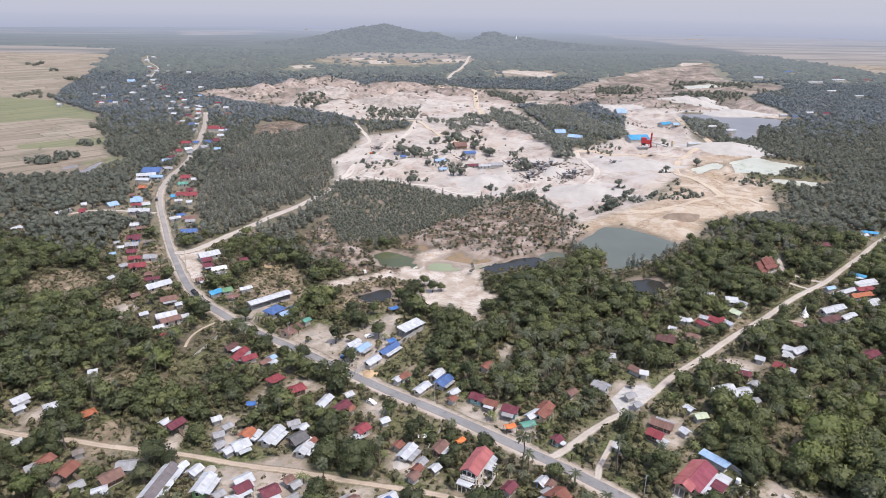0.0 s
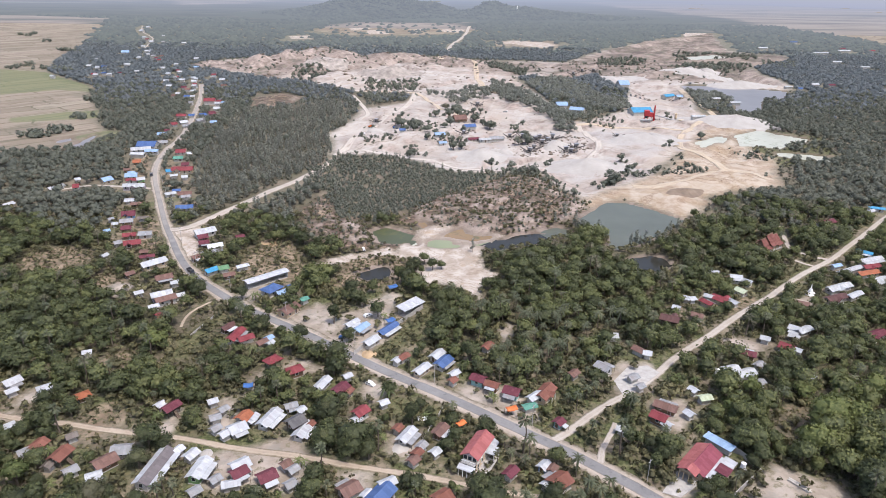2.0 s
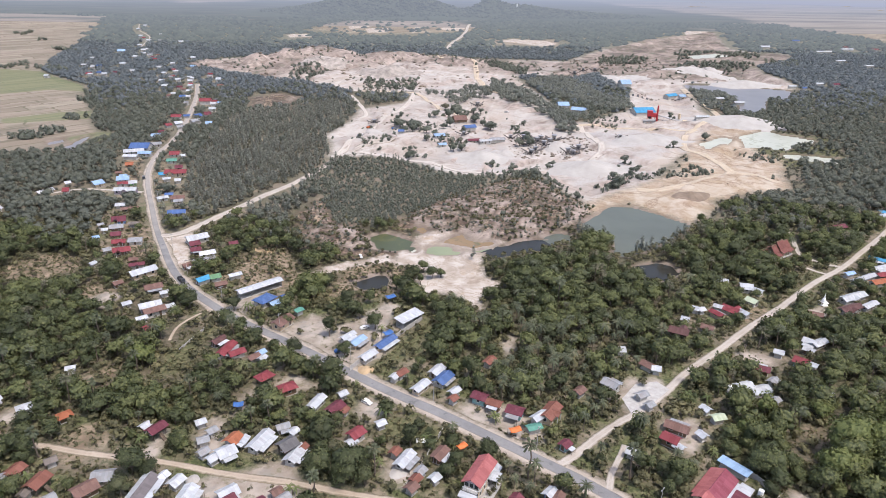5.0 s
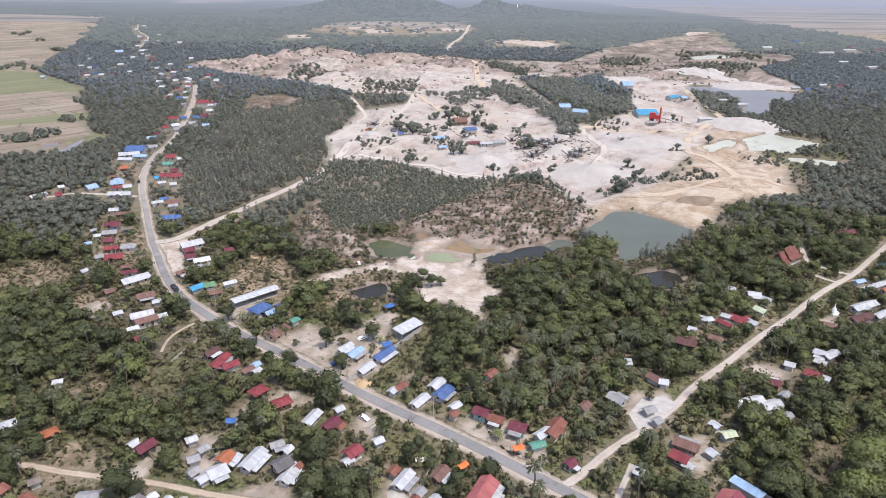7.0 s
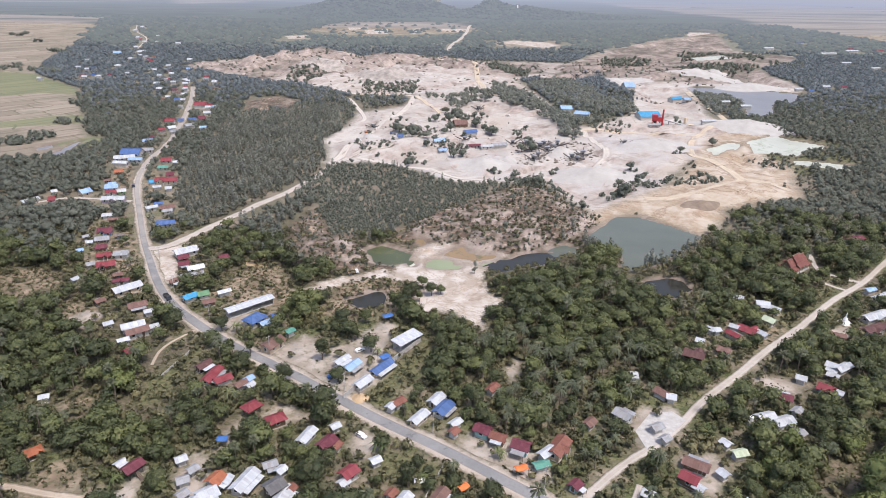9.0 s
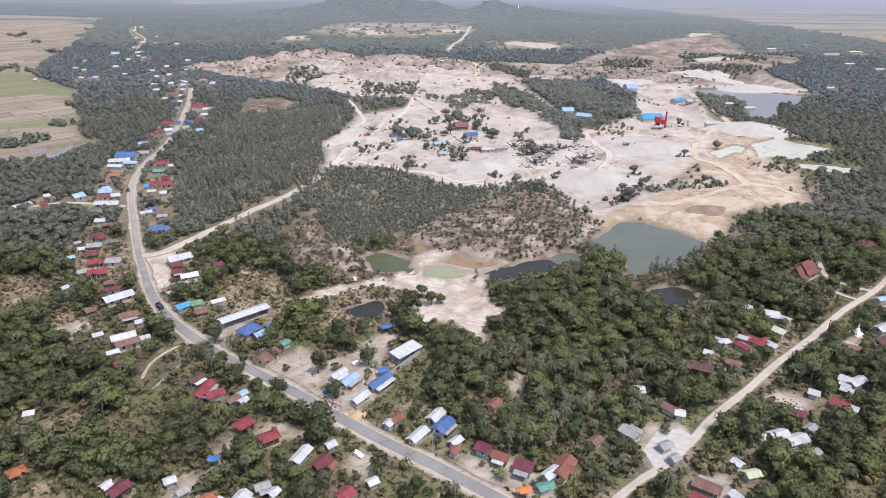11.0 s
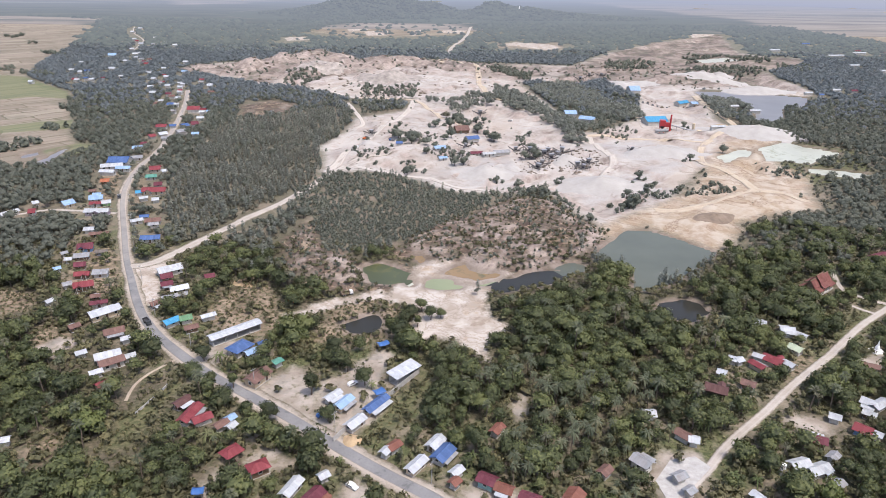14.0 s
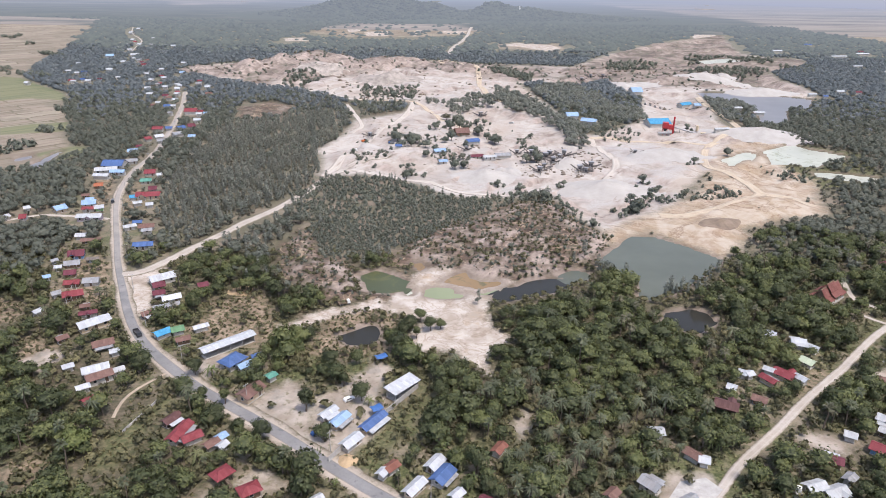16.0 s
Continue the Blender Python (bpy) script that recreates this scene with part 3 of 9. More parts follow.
area("ROAD main_road", [(57, 130), (50, 137), (42, 144), (35, 150), (27, 156), (15, 165), (0, 176), (-15, 186), (-26, 194), (-44, 208), (-58, 218), (-75, 230), (-89, 242), (-104, 257), (-117, 275), (-130, 298), (-144, 324), (-157, 351), (-170, 378), (-181, 402), (-191, 429), (-200, 466), (-206, 515), (-222, 583), (-249, 681), (-278, 770)])
area("ROAD village_road", [(32, 155), (37, 159), (44, 166), (52, 173), (59, 178), (70, 188), (80, 199), (98, 215), (114, 230), (133, 246), (157, 268), (180, 286), (197, 302), (217, 321), (246, 349), (292, 387)])
area("ROAD dirt_street", [(-139, 166), (-127, 162), (-116, 160), (-107, 159), (-92, 156), (-75, 154), (-61, 151), (-52, 149), (-39, 147), (-26, 144), (-11, 141), (3, 138), (14, 135), (25, 133)])
area("ROAD quarry_road", [(-138, 312), (-133, 313), (-128, 317), (-124, 326), (-119, 337), (-112, 354), (-103, 376), (-92, 399), (-83, 424), (-74, 460), (-62, 491), (-38, 510)])
area("ROAD hill_road", [(5, 1156), (8, 1227), (18, 1313), (32, 1401), (47, 1551), (58, 1718), (82, 1905)])
area("ROAD lane", [(-95, 215), (-96, 223), (-94, 230), (-89, 238)])
area("sand", [(-138, 311), (-126, 314), (-120, 320), (-121, 305), (-114, 288), (-111, 272), (-118, 277), (-130, 296)])
area("earth", [(-146, 254), (-144, 260), (-133, 254), (-127, 245), (-131, 240), (-140, 243)])
area("bare", [(-82, 241), (-79, 253), (-72, 251), (-70, 243), (-73, 234), (-77, 235)])
area("ROAD lane_west", [(-174, 379), (-190, 382), (-203, 383), (-213, 383), (-226, 374)])
area("ROAD lane_temple", [(181, 286), (176, 288), (173, 291), (169, 296), (168, 301), (172, 314), (177, 332)])
area("ROAD lane_gate", [(170, 277), (166, 281), (163, 285)])
area("ROAD footpath", [(43, 146), (45, 152), (49, 159), (51, 163)])
area("ROAD haul_road", [(274, 784), (265, 719), (258, 645), (251, 616), (228, 593), (209, 572), (190, 531), (182, 501), (188, 486), (192, 460), (192, 440), (204, 432), (212, 416)])
area("ROAD haul_branch", [(192, 440), (177, 425), (155, 409), (136, 399), (118, 398)])
area("ROAD track_cross", [(117, 585), (157, 591), (185, 585), (211, 575)])
area("ROAD track_edge", [(-76, 586), (-71, 614), (-83, 662), (-97, 710)])
area("ROAD track_face", [(-95, 738), (-122, 774), (-124, 815), (-95, 846), (-40, 880)])
area("ROAD track_top", [(-22, 1068), (3, 1001), (39, 955), (41, 859), (49, 789), (60, 740)])
area("ROAD far_road", [(-492, 1120), (-514, 1186), (-544, 1280), (-573, 1340), (-636, 1450), (-701, 1601)])
area("belt", [(56, 735), (63, 687), (84, 654), (95, 610), (96, 572), (110, 564), (121, 607), (116, 635), (104, 655), (98, 685), (92, 713), (84, 751), (74, 800), (62, 846), (54, 800)])
area("belt", [(109, 740), (96, 790), (105, 836), (150, 850), (165, 768), (170, 713), (184, 685), (184, 648), (158, 642), (142, 665), (132, 690), (118, 703)])
area("hedge", [(119, 586), (131, 612), (158, 621), (164, 610), (155, 590), (132, 581)])
area("belt", [(-26, 754), (8, 742), (29, 800), (53, 785), (50, 716), (32, 701), (8, 686)])
area("belt", [(283, 798), (306, 809), (309, 731), (324, 726), (301, 681), (286, 696), (257, 648), (259, 694)])
area("lush", [(80, 176), (92, 184), (100, 178), (93, 164), (83, 161), (78, 166)])
area("lush", [(107, 175), (118, 182), (138, 179), (141, 163), (122, 136), (103, 137), (95, 144), (96, 152)])
area("lush", [(-101, 205), (-96, 209), (-90, 198), (-93, 192)])
area("lush", [(-86, 177), (-81, 178), (-76, 170), (-82, 168)])
area("rough", [(121, 836), (180, 1022), (266, 1189), (402, 1396), (632, 1645), (496, 1202), (581, 1153), (425, 917), (294, 853), (227, 870)])
area("rough", [(-354, 933), (-272, 1036), (-210, 1123), (-146, 1060), (-24, 1075), (131, 1036), (131, 912), (56, 921), (-70, 966), (-137, 884), (-220, 859), (-284, 884)])
area("ROAD track", [(-78, 463), (-64, 478), (-44, 468), (-24, 457), (-8, 451), (10, 434), (27, 430), (42, 430)])
area("ROAD track_west", [(-76, 470), (-71, 501), (-62, 545), (-52, 597), (-36, 671), (-32, 728)])
area("ROAD track_mid", [(117, 585), (121, 544), (120, 507), (111, 482), (94, 461), (79, 445)])
area("ROAD track_north", [(-95, 738), (-60, 736), (-32, 730), (-9, 680), (7, 636), (24, 612)])
area("yard", [(79, 452), (130, 478), (159, 506), (168, 494), (130, 448), (86, 421)])
area("yard", [(120, 565), (167, 587), (177, 544), (157, 500), (130, 506)])
area("yard", [(14, 485), (41, 499), (59, 474), (44, 443), (17, 441)])
area("yard", [(264, 616), (280, 600), (274, 581), (249, 579), (245, 602)])
area("yard", [(-194, 1032), (-128, 1055), (-105, 926), (-147, 899)])
area("hedge", [(98, 404), (127, 433), (141, 430), (179, 442), (176, 432), (138, 421), (119, 417), (100, 397)])
area("hedge", [(-63, 501), (-39, 526), (-37, 510), (-59, 491)])
area("hedge", [(-12, 527), (13, 519), (13, 495), (-9, 501)])
area("hedge", [(32, 434), (56, 441), (67, 423), (76, 399), (84, 377), (75, 373), (62, 404), (42, 416)])
area("hedge", [(221, 508), (229, 487), (243, 475), (231, 464), (219, 482)])
area("hedge", [(273, 522), (283, 501), (270, 485), (260, 499)])
area("hedge", [(277, 636), (298, 629), (304, 606), (289, 586), (271, 609)])
area("hedge", [(-15, 426), (6, 427), (10, 412), (-13, 410)])
area("hedge", [(-94, 824), (-35, 811), (-33, 769), (-85, 772)])
area("hedge", [(346, 1028), (418, 1071), (461, 1028), (430, 974), (325, 950)])
area("hedge", [(332, 726), (389, 757), (355, 685), (296, 637)])
area("grass", [(252, 593), (276, 585), (295, 553), (312, 544), (288, 468), (233, 450), (231, 481), (221, 508)])
area("earth", [(-46, 251), (-44, 270), (-24, 281), (-18, 273), (-18, 255), (-33, 248)])
area("sand", [(388, 1347), (518, 1402), (518, 1261), (490, 1210), (411, 1246), (350, 1209), (336, 1265)])
area("hedge", [(398, 1189), (489, 1183), (519, 1129), (488, 1080), (423, 1109), (365, 1087)])
area("hedge", [(492, 1059), (537, 1064), (513, 995), (450, 964)])
area("hedge", [(244, 1087), (308, 1126), (319, 1066), (260, 1004), (226, 1000)])
area("hedge", [(43, 979), (93, 998), (115, 939), (106, 894), (71, 923)])
area("hedge", [(-198, 893), (-176, 935), (-149, 867), (-163, 808), (-184, 828)])
area("pale", [(395, 1129), (457, 1170), (474, 1131), (393, 1090)])
area("yard", [(329, 975), (399, 1021), (400, 959), (342, 867), (304, 873)])
area("yard", [(190, 902), (256, 926), (287, 876), (233, 837), (190, 833)])
area("sand", [(343, 867), (384, 848), (422, 824), (404, 789), (366, 806), (325, 824)])
area("clear", [(-45, 246), (-45, 274), (-23, 286), (-16, 282), (-17, 255), (-20, 238), (-32, 238)])
area("earth", [(-45, 251), (-45, 279), (-23, 288), (-16, 282), (-17, 255), (-33, 248)])
area("clear", [(-90, 183), (-92, 200), (-92, 223), (-86, 233), (-80, 223), (-80, 204), (-80, 184)])
area("clear", [(96, 156), (102, 166), (109, 170), (109, 165), (100, 152)])
area("clear", [(142, 250), (157, 278), (169, 284), (162, 267), (148, 250)])
area("clear", [(-21, 133), (-26, 141), (-19, 141), (-16, 133)])
area("clear", [(-24, 194), (-17, 213), (-5, 233), (-1, 226), (-10, 202), (-19, 191)])
area("clear", [(-156, 250), (-186, 260), (-187, 282), (-176, 287), (-159, 282), (-153, 267)])
area("clear", [(-91, 253), (-90, 289), (-71, 296), (-58, 265), (-60, 251)])
area("clear", [(19, 203), (26, 225), (26, 210), (22, 203)])
area("clear", [(-51, 201), (-58, 224), (-49, 241), (-39, 229), (-35, 209), (-40, 203)])
area("clear", [(53, 174), (61, 196), (70, 195), (73, 188), (65, 177)])
area("clear", [(-100, 148), (-103, 164), (-98, 169), (-90, 163), (-90, 150)])
area("clear", [(-108, 184), (-111, 195), (-106, 200), (-101, 192), (-101, 183)])
area("clear", [(58, 158), (64, 173), (74, 175), (76, 168), (69, 156)])
area("clear", [(99, 201), (108, 213), (118, 209), (112, 201)])
area("earth", [(-108, 185), (-111, 195), (-106, 200), (-101, 192)])
area("lake", [(-295, 494), (-289, 509), (-283, 498), (-289, 487)])
area("lake", [(-275, 471), (-276, 517), (-273, 522), (-265, 472)])
area("green", [(-263, 472), (-271, 518), (-262, 530), (-255, 511), (-260, 489)])
area("lush", [(65, 302), (78, 313), (78, 295), (65, 288)])
area("lush", [(-38, 175), (-30, 169), (-30, 159), (-37, 163)])
area("lush", [(-80, 253), (-44, 260), (-39, 244), (-50, 239), (-75, 243)])
area("hamlet", [(-167, 184), (-117, 192), (-96, 176), (-63, 177), (-58, 200), (-85, 224), (-137, 280), (-164, 300), (-216, 415), (-155, 418), (-101, 288), (-55, 271), (-15, 255), (4, 210), (33, 189), (61, 204), (112, 259), (173, 299), (267, 391), (255, 332), (139, 230), (102, 191), (75, 159), (88, 152), (113, 139), (121, 121), (40, 114), (-9, 113), (-130, 117)])
area("thinwood", [(-151, 377), (-171, 477), (-183, 589), (-107, 680), (-75, 529), (-83, 422), (-116, 339)])
area("water", [(72, 336), (85, 354), (94, 367), (106, 366), (116, 356), (124, 346), (130, 338), (123, 331), (117, 324), (106, 313), (92, 300), (85, 296), (79, 298), (83, 306), (84, 314), (78, 321), (72, 328)])
area("water", [(50, 319), (56, 324), (60, 324), (65, 320), (60, 313), (55, 311)])
area("darkwater", [(19, 299), (28, 306), (37, 312), (46, 316), (50, 316), (53, 313), (55, 308), (48, 303), (36, 298), (23, 292)])
area("darkwater", [(-38, 264), (-30, 270), (-25, 273), (-22, 268), (-23, 261), (-28, 257), (-33, 258)])
area("pool", [(-7, 305), (2, 306), (5, 304), (5, 301), (10, 299), (7, 295), (-2, 295), (-7, 297)])
area("pool", [(12, 302), (19, 302), (27, 308), (27, 305), (18, 298)])
area("rustpool", [(-2, 312), (4, 317), (10, 322), (12, 315), (16, 312), (25, 313), (26, 309), (15, 305), (3, 309)])
area("rustpool", [(-14, 330), (-10, 331), (-7, 327), (-8, 320), (-12, 322)])
area("pale", [(-17, 303), (-15, 305), (-12, 302), (-12, 298), (-15, 298)])
area("marsh", [(-36, 316), (-29, 322), (-20, 316), (-14, 311), (-16, 302), (-22, 299), (-30, 301)])
area("plantation", [(-67, 363), (-63, 371), (-50, 384), (-27, 401), (1, 418), (21, 417), (27, 407), (4, 376), (-7, 356), (-25, 344), (-37, 332), (-48, 330), (-57, 339)])
area("scrub", [(-74, 339), (-66, 357), (-55, 336), (-42, 328), (-36, 321), (-39, 303), (-51, 292), (-65, 302)])
area("pale", [(241, 550), (275, 573), (282, 557), (300, 539), (286, 520), (274, 519), (258, 502), (245, 511), (230, 510)])
area("pale", [(249, 492), (270, 491), (291, 479), (281, 464), (257, 473), (246, 481)])
area("pale", [(198, 522), (228, 548), (234, 539), (219, 516), (218, 523), (199, 502)])
SPOTS["quarry_tree"] = [(-24.3, 482.5), (-21.1, 466.4), (-40.2, 582.0), (-37.8, 599.4), (-24.1, 553.5), (-15.7, 543.3), (-13.4, 560.8), (-8.2, 601.5), (-6.0, 628.1), (-0.6, 602.1), (7.4, 643.2), (15.3, 629.7), (19.4, 644.1), (27.7, 630.7), (30.2, 604.4), (34.1, 631.2), (5.4, 578.1), (41.0, 587.8), (58.3, 574.8), (60.2, 559.2), (69.0, 582.6), (-7.0, 523.6), (6.3, 505.5), (12.9, 509.6), (33.5, 454.0), (47.3, 450.3), (75.7, 459.4), (111.3, 432.5), (120.3, 454.4), (126.2, 462.3), (124.6, 440.1), (106.9, 416.5), (101.7, 406.3), (-59.3, 551.1), (-63.9, 510.4), (174.3, 506.7), (160.3, 437.9), (165.6, 442.3), (171.9, 433.0), (130.4, 447.6), (206.4, 617.3), (143.9, 434.2), (-179.1, 853.3), (-177.0, 879.3), (-171.1, 907.2), (-151.2, 856.3), (16.0, 545.4), (67.9, 786.6)]
SPOTS["yard_tree"] = [(-8, 594), (-32, 535), (-25, 538), (-29, 557), (-36, 553), (-24, 461), (-13, 507), (-14, 533), (7, 484), (13, 487), (0, 553), (5, 560), (12, 606), (18, 614), (27, 586), (33, 574), (39, 561), (14, 655), (9, 636), (1, 668), (65, 511), (58, 511), (66, 541), (112, 420), (108, 408), (114, 428), (207, 531), (4, 601), (-22, 548)]
SPOTS["field_tree"] = [(-316.6, 507.5), (-313.7, 511.6), (-310.3, 515.7), (-310.2, 523.7), (-319.6, 497.9), (-305.9, 528.1), (-610.0, 1084.9), (-597.5, 1078.3), (-585.2, 1071.8), (-569.2, 1058.0), (-558.0, 875.1), (-559.3, 891.7), (-559.9, 909.0), (-349.0, 665.7), (-339.0, 650.9), (-312.4, 567.3), (-306.5, 579.7), (-825.5, 1341.0), (-797.2, 1320.6), (-805.5, 1357.6), (-708.5, 1220.4), (-520.4, 879.3), (-509.9, 869.6), (-495.5, 860.5), (-490.8, 871.7), (-478.6, 862.4)]
SPOTS["big_tree"] = [(-28.0, 245.3), (-15.2, 253.0), (-38.1, 237.2), (-30.6, 232.5), (-24.1, 225.0), (-32.7, 207.0), (-46.3, 259.9), (-56.0, 256.5), (2.5, 219.8), (-39.9, 219.6), (-78.7, 226.9), (-66.9, 216.2), (-64.1, 212.7), (-96.1, 238.9), (-72.1, 224.6), (-64.8, 222.5), (-79.1, 237.7), (-56.5, 227.1), (-50.4, 252.8), (-48.4, 256.7), (-51.8, 249.0), (-58.6, 241.7), (-36.1, 242.3), (-33.5, 237.3), (-0.1, 227.1), (3.5, 236.6), (-16.8, 261.6), (-18.5, 257.6), (-4.3, 268.2), (-0.5, 269.6), (-8.1, 274.6), (-11.8, 268.0), (-13.8, 263.7), (-9.1, 262.6), (-49.7, 206.6), (-57.1, 210.2)]
SPOTS["lake_tree"] = [(78.4, 315.9), (74.2, 311.6), (67.7, 321.4), (69.1, 319.7), (95.1, 305.1), (96.1, 302.5), (98.6, 303.6), (103.4, 299.5), (108.5, 304.0), (100.6, 301.5), (114.1, 314.2), (90.1, 298.0), (119.8, 320.3), (78.7, 308.4), (64.6, 336.0), (58.7, 329.2), (95.5, 307.9), (105.4, 300.6), (14.0, 289.4)]
SPOTS["shrub_tree"] = [(35.5, 377.6), (38.9, 382.0), (44.1, 367.2), (31.8, 342.9), (45.0, 357.9), (77.2, 378.5), (83.7, 400.3), (70.4, 399.7), (68.4, 406.3), (62.5, 399.3), (56.2, 410.7), (105.9, 403.2), (103.3, 407.9), (121.0, 434.9), (113.9, 423.7), (120.8, 440.6), (127.0, 446.7), (107.3, 411.1), (45.8, 418.4), (53.3, 426.1), (136.6, 430.2), (145.3, 436.1), (164.9, 442.8), (168.4, 433.9)]


def line_distance(px, py, line, closed):
    best = np.full(px.shape, 1e9)
    last = len(line) if closed else len(line) - 1
    for i in range(last):
        (ax, ay), (bx, by) = line[i], line[(i + 1) % len(line)]
        dx, dy = bx - ax, by - ay
        t = np.clip(((px - ax) * dx + (py - ay) * dy) / (dx * dx + dy * dy + 1e-9), 0, 1)
        best = np.minimum(best, (px - ax - t * dx) ** 2 + (py - ay - t * dy) ** 2)
    return np.sqrt(best)


def inside(px, py, line):
    odd = np.zeros(px.shape, bool)
    for i in range(len(line)):
        (ax, ay), (bx, by) = line[i], line[(i + 1) % len(line)]
        cross = (ay > py) != (by > py)
        odd ^= cross & (px < (bx - ax) * (py - ay) / (by - ay + 1e-12) + ax)
    return odd


def depth_in(kind, px, py):
    """How far a place lies inside the areas of a kind, in metres; outside: minus."""
    best = np.full(px.shape, -1e3)
    for line in AREAS.get(kind, []):
        lo, hi = line.min(0) - 60, line.max(0) + 60
        near = (px > lo[0]) & (px < hi[0]) & (py > lo[1]) & (py < hi[1])
        if near.any():
            d = line_distance(px[near], py[near], line, True)
            best[near] = np.maximum(best[near], np.where(inside(px[near], py[near], line), d, -d))
    return np.clip(best, -60, 60)


def waves(px, py, size, seed, octaves=4):
    """Smooth pseudo-random relief in about -1 to 1."""
    rng = np.random.RandomState(seed)
    total, amp, norm = np.zeros(px.shape), 1.0, 0.0
    for o in range(octaves):
        part_ = np.zeros(px.shape)
        for k in range(4):
            a = rng.uniform(0, 2 * math.pi)
            w = 2 * math.pi / (size * rng.uniform(0.7, 1.4)) * 2 ** o
            part_ += np.sin(px * math.cos(a) * w + py * math.sin(a) * w + rng.uniform(0, 6.28) + 1.3 * np.sin(py * w * 0.37 + k))
        total += part_ / 4 * 1.6 * amp
        norm += amp
        amp *= 0.55
    return total / norm


def step(v, lo, hi):
    t = np.clip((v - lo) / (hi - lo), 0, 1)
    return t * t * (3 - 2 * t)


WATERS = ("water", "darkwater", "marsh", "pool", "rustpool", "lake", "pale")


def height(px, py):
    """Ground level: flat village, worked quarry, basins of the ponds."""
    q = np.maximum(depth_in("quarry", px, py), depth_in("ochre", px, py))
    wet = np.max([depth_in(k, px, py) for k in WATERS], axis=0)
    s = depth_in("scrub", px, py)
    mask = step(q, 0, 22) * step(-wet, 0, 18)
    heaps = np.abs(waves(px, py, 110, 5, 3))
    terrace = np.floor(waves(px, py, 240, 6, 2) * 3) * 1.6
    z = mask * (-2.0 + 4.5 * heaps + terrace + 0.5 * waves(px, py, 22, 9, 3))
    rim = step(py, 800, 960) * step(-py, -1300, -1150) * step(-px, -120, 40) * mask
    z = z + rim * (3 + 14 * np.abs(waves(px, py, 120, 17, 5)) + 2.5 * np.abs(waves(px, py, 24, 18, 3)))
    z = z + step(s, 0, 15) * step(-wet, 0, 10) * (1.5 + 2.5 * np.abs(waves(px, py, 30, 11, 4)))
    z = z + np.where(wet > -5, -1.4 * step(wet + 0.9 * waves(px, py, 16, 13, 3), -2.2, 2.2), 0)
    return z


def grid_mesh(name, verts, rows, cols, material, smooth=True):
    i = np.arange(rows * cols).reshape(rows, cols)
    quads = np.stack([i[:-1, :-1], i[:-1, 1:], i[1:, 1:], i[1:, :-1]], -1).reshape(-1, 4)
    return array_mesh(name, verts, quads, material, smooth)


def array_mesh(name, verts, faces, material, smooth=False, tint=None, normals=None):
    """A mesh from arrays: all faces with the same number of corners."""
    me = bpy.data.meshes.new(name)
    n, k = faces.shape
    me.vertices.add(len(verts))
    me.vertices.foreach_set("co", np.ascontiguousarray(verts, np.float32).ravel())
    me.loops.add(n * k)
    me.loops.foreach_set("vertex_index", np.ascontiguousarray(faces, np.int32).ravel())
    me.polygons.add(n)
    me.polygons.foreach_set("loop_start", np.arange(0, n * k, k, dtype=np.int32))
    me.polygons.foreach_set("use_smooth", np.full(n, smooth))
    me.update(calc_edges=True)
    if tint is not None:
        me.attributes.new("tint", "FLOAT", "POINT").data.foreach_set("value", np.ascontiguousarray(tint, np.float32))
    me.materials.append(material)
    if normals is not None:
        me.polygons.foreach_set("use_smooth", np.full(n, True))
        me.normals_split_custom_set_from_vertices(np.ascontiguousarray(normals, np.float32))
    return me


ROAD_HALF = {"main_road": 3.1, "village_road": 1.8, "track": 3.0, "track_west": 3.0, "track_mid": 3.5, "track_north": 3.4, "dirt_street": 1.5,
             "quarry_road": 4.0, "haul_road": 3.8, "lane": 1.8, "lane_west": 1.6, "lane_temple": 1.6, "lane_gate": 1.2, "footpath": 1.4, "hill_road": 5.0, "far_road": 4.0, "haul_branch": 3.0, "track_cross": 2.5, "track_edge": 2.5, "track_face": 3.5, "track_top": 4.0}


def dense(line, gap):
    """A rounded line through the given points, with even steps."""
    p = np.vstack([2 * line[0] - line[1], line, 2 * line[-1] - line[-2]])
    out = []
    for i in range(1, len(p) - 2):
        n = max(2, int(np.hypot(*(p[i + 1] - p[i])) / gap))
        for t in np.linspace(0, 1, n, endpoint=False):
            out.append(0.5 * (2 * p[i] + (p[i + 1] - p[i - 1]) * t + (2 * p[i - 1] - 5 * p[i] + 4 * p[i + 1] - p[i + 2]) * t * t
                              + (3 * p[i] - p[i - 1] - 3 * p[i + 1] + p[i + 2]) * t ** 3))
    out.append(p[-2])
    return np.array(out)


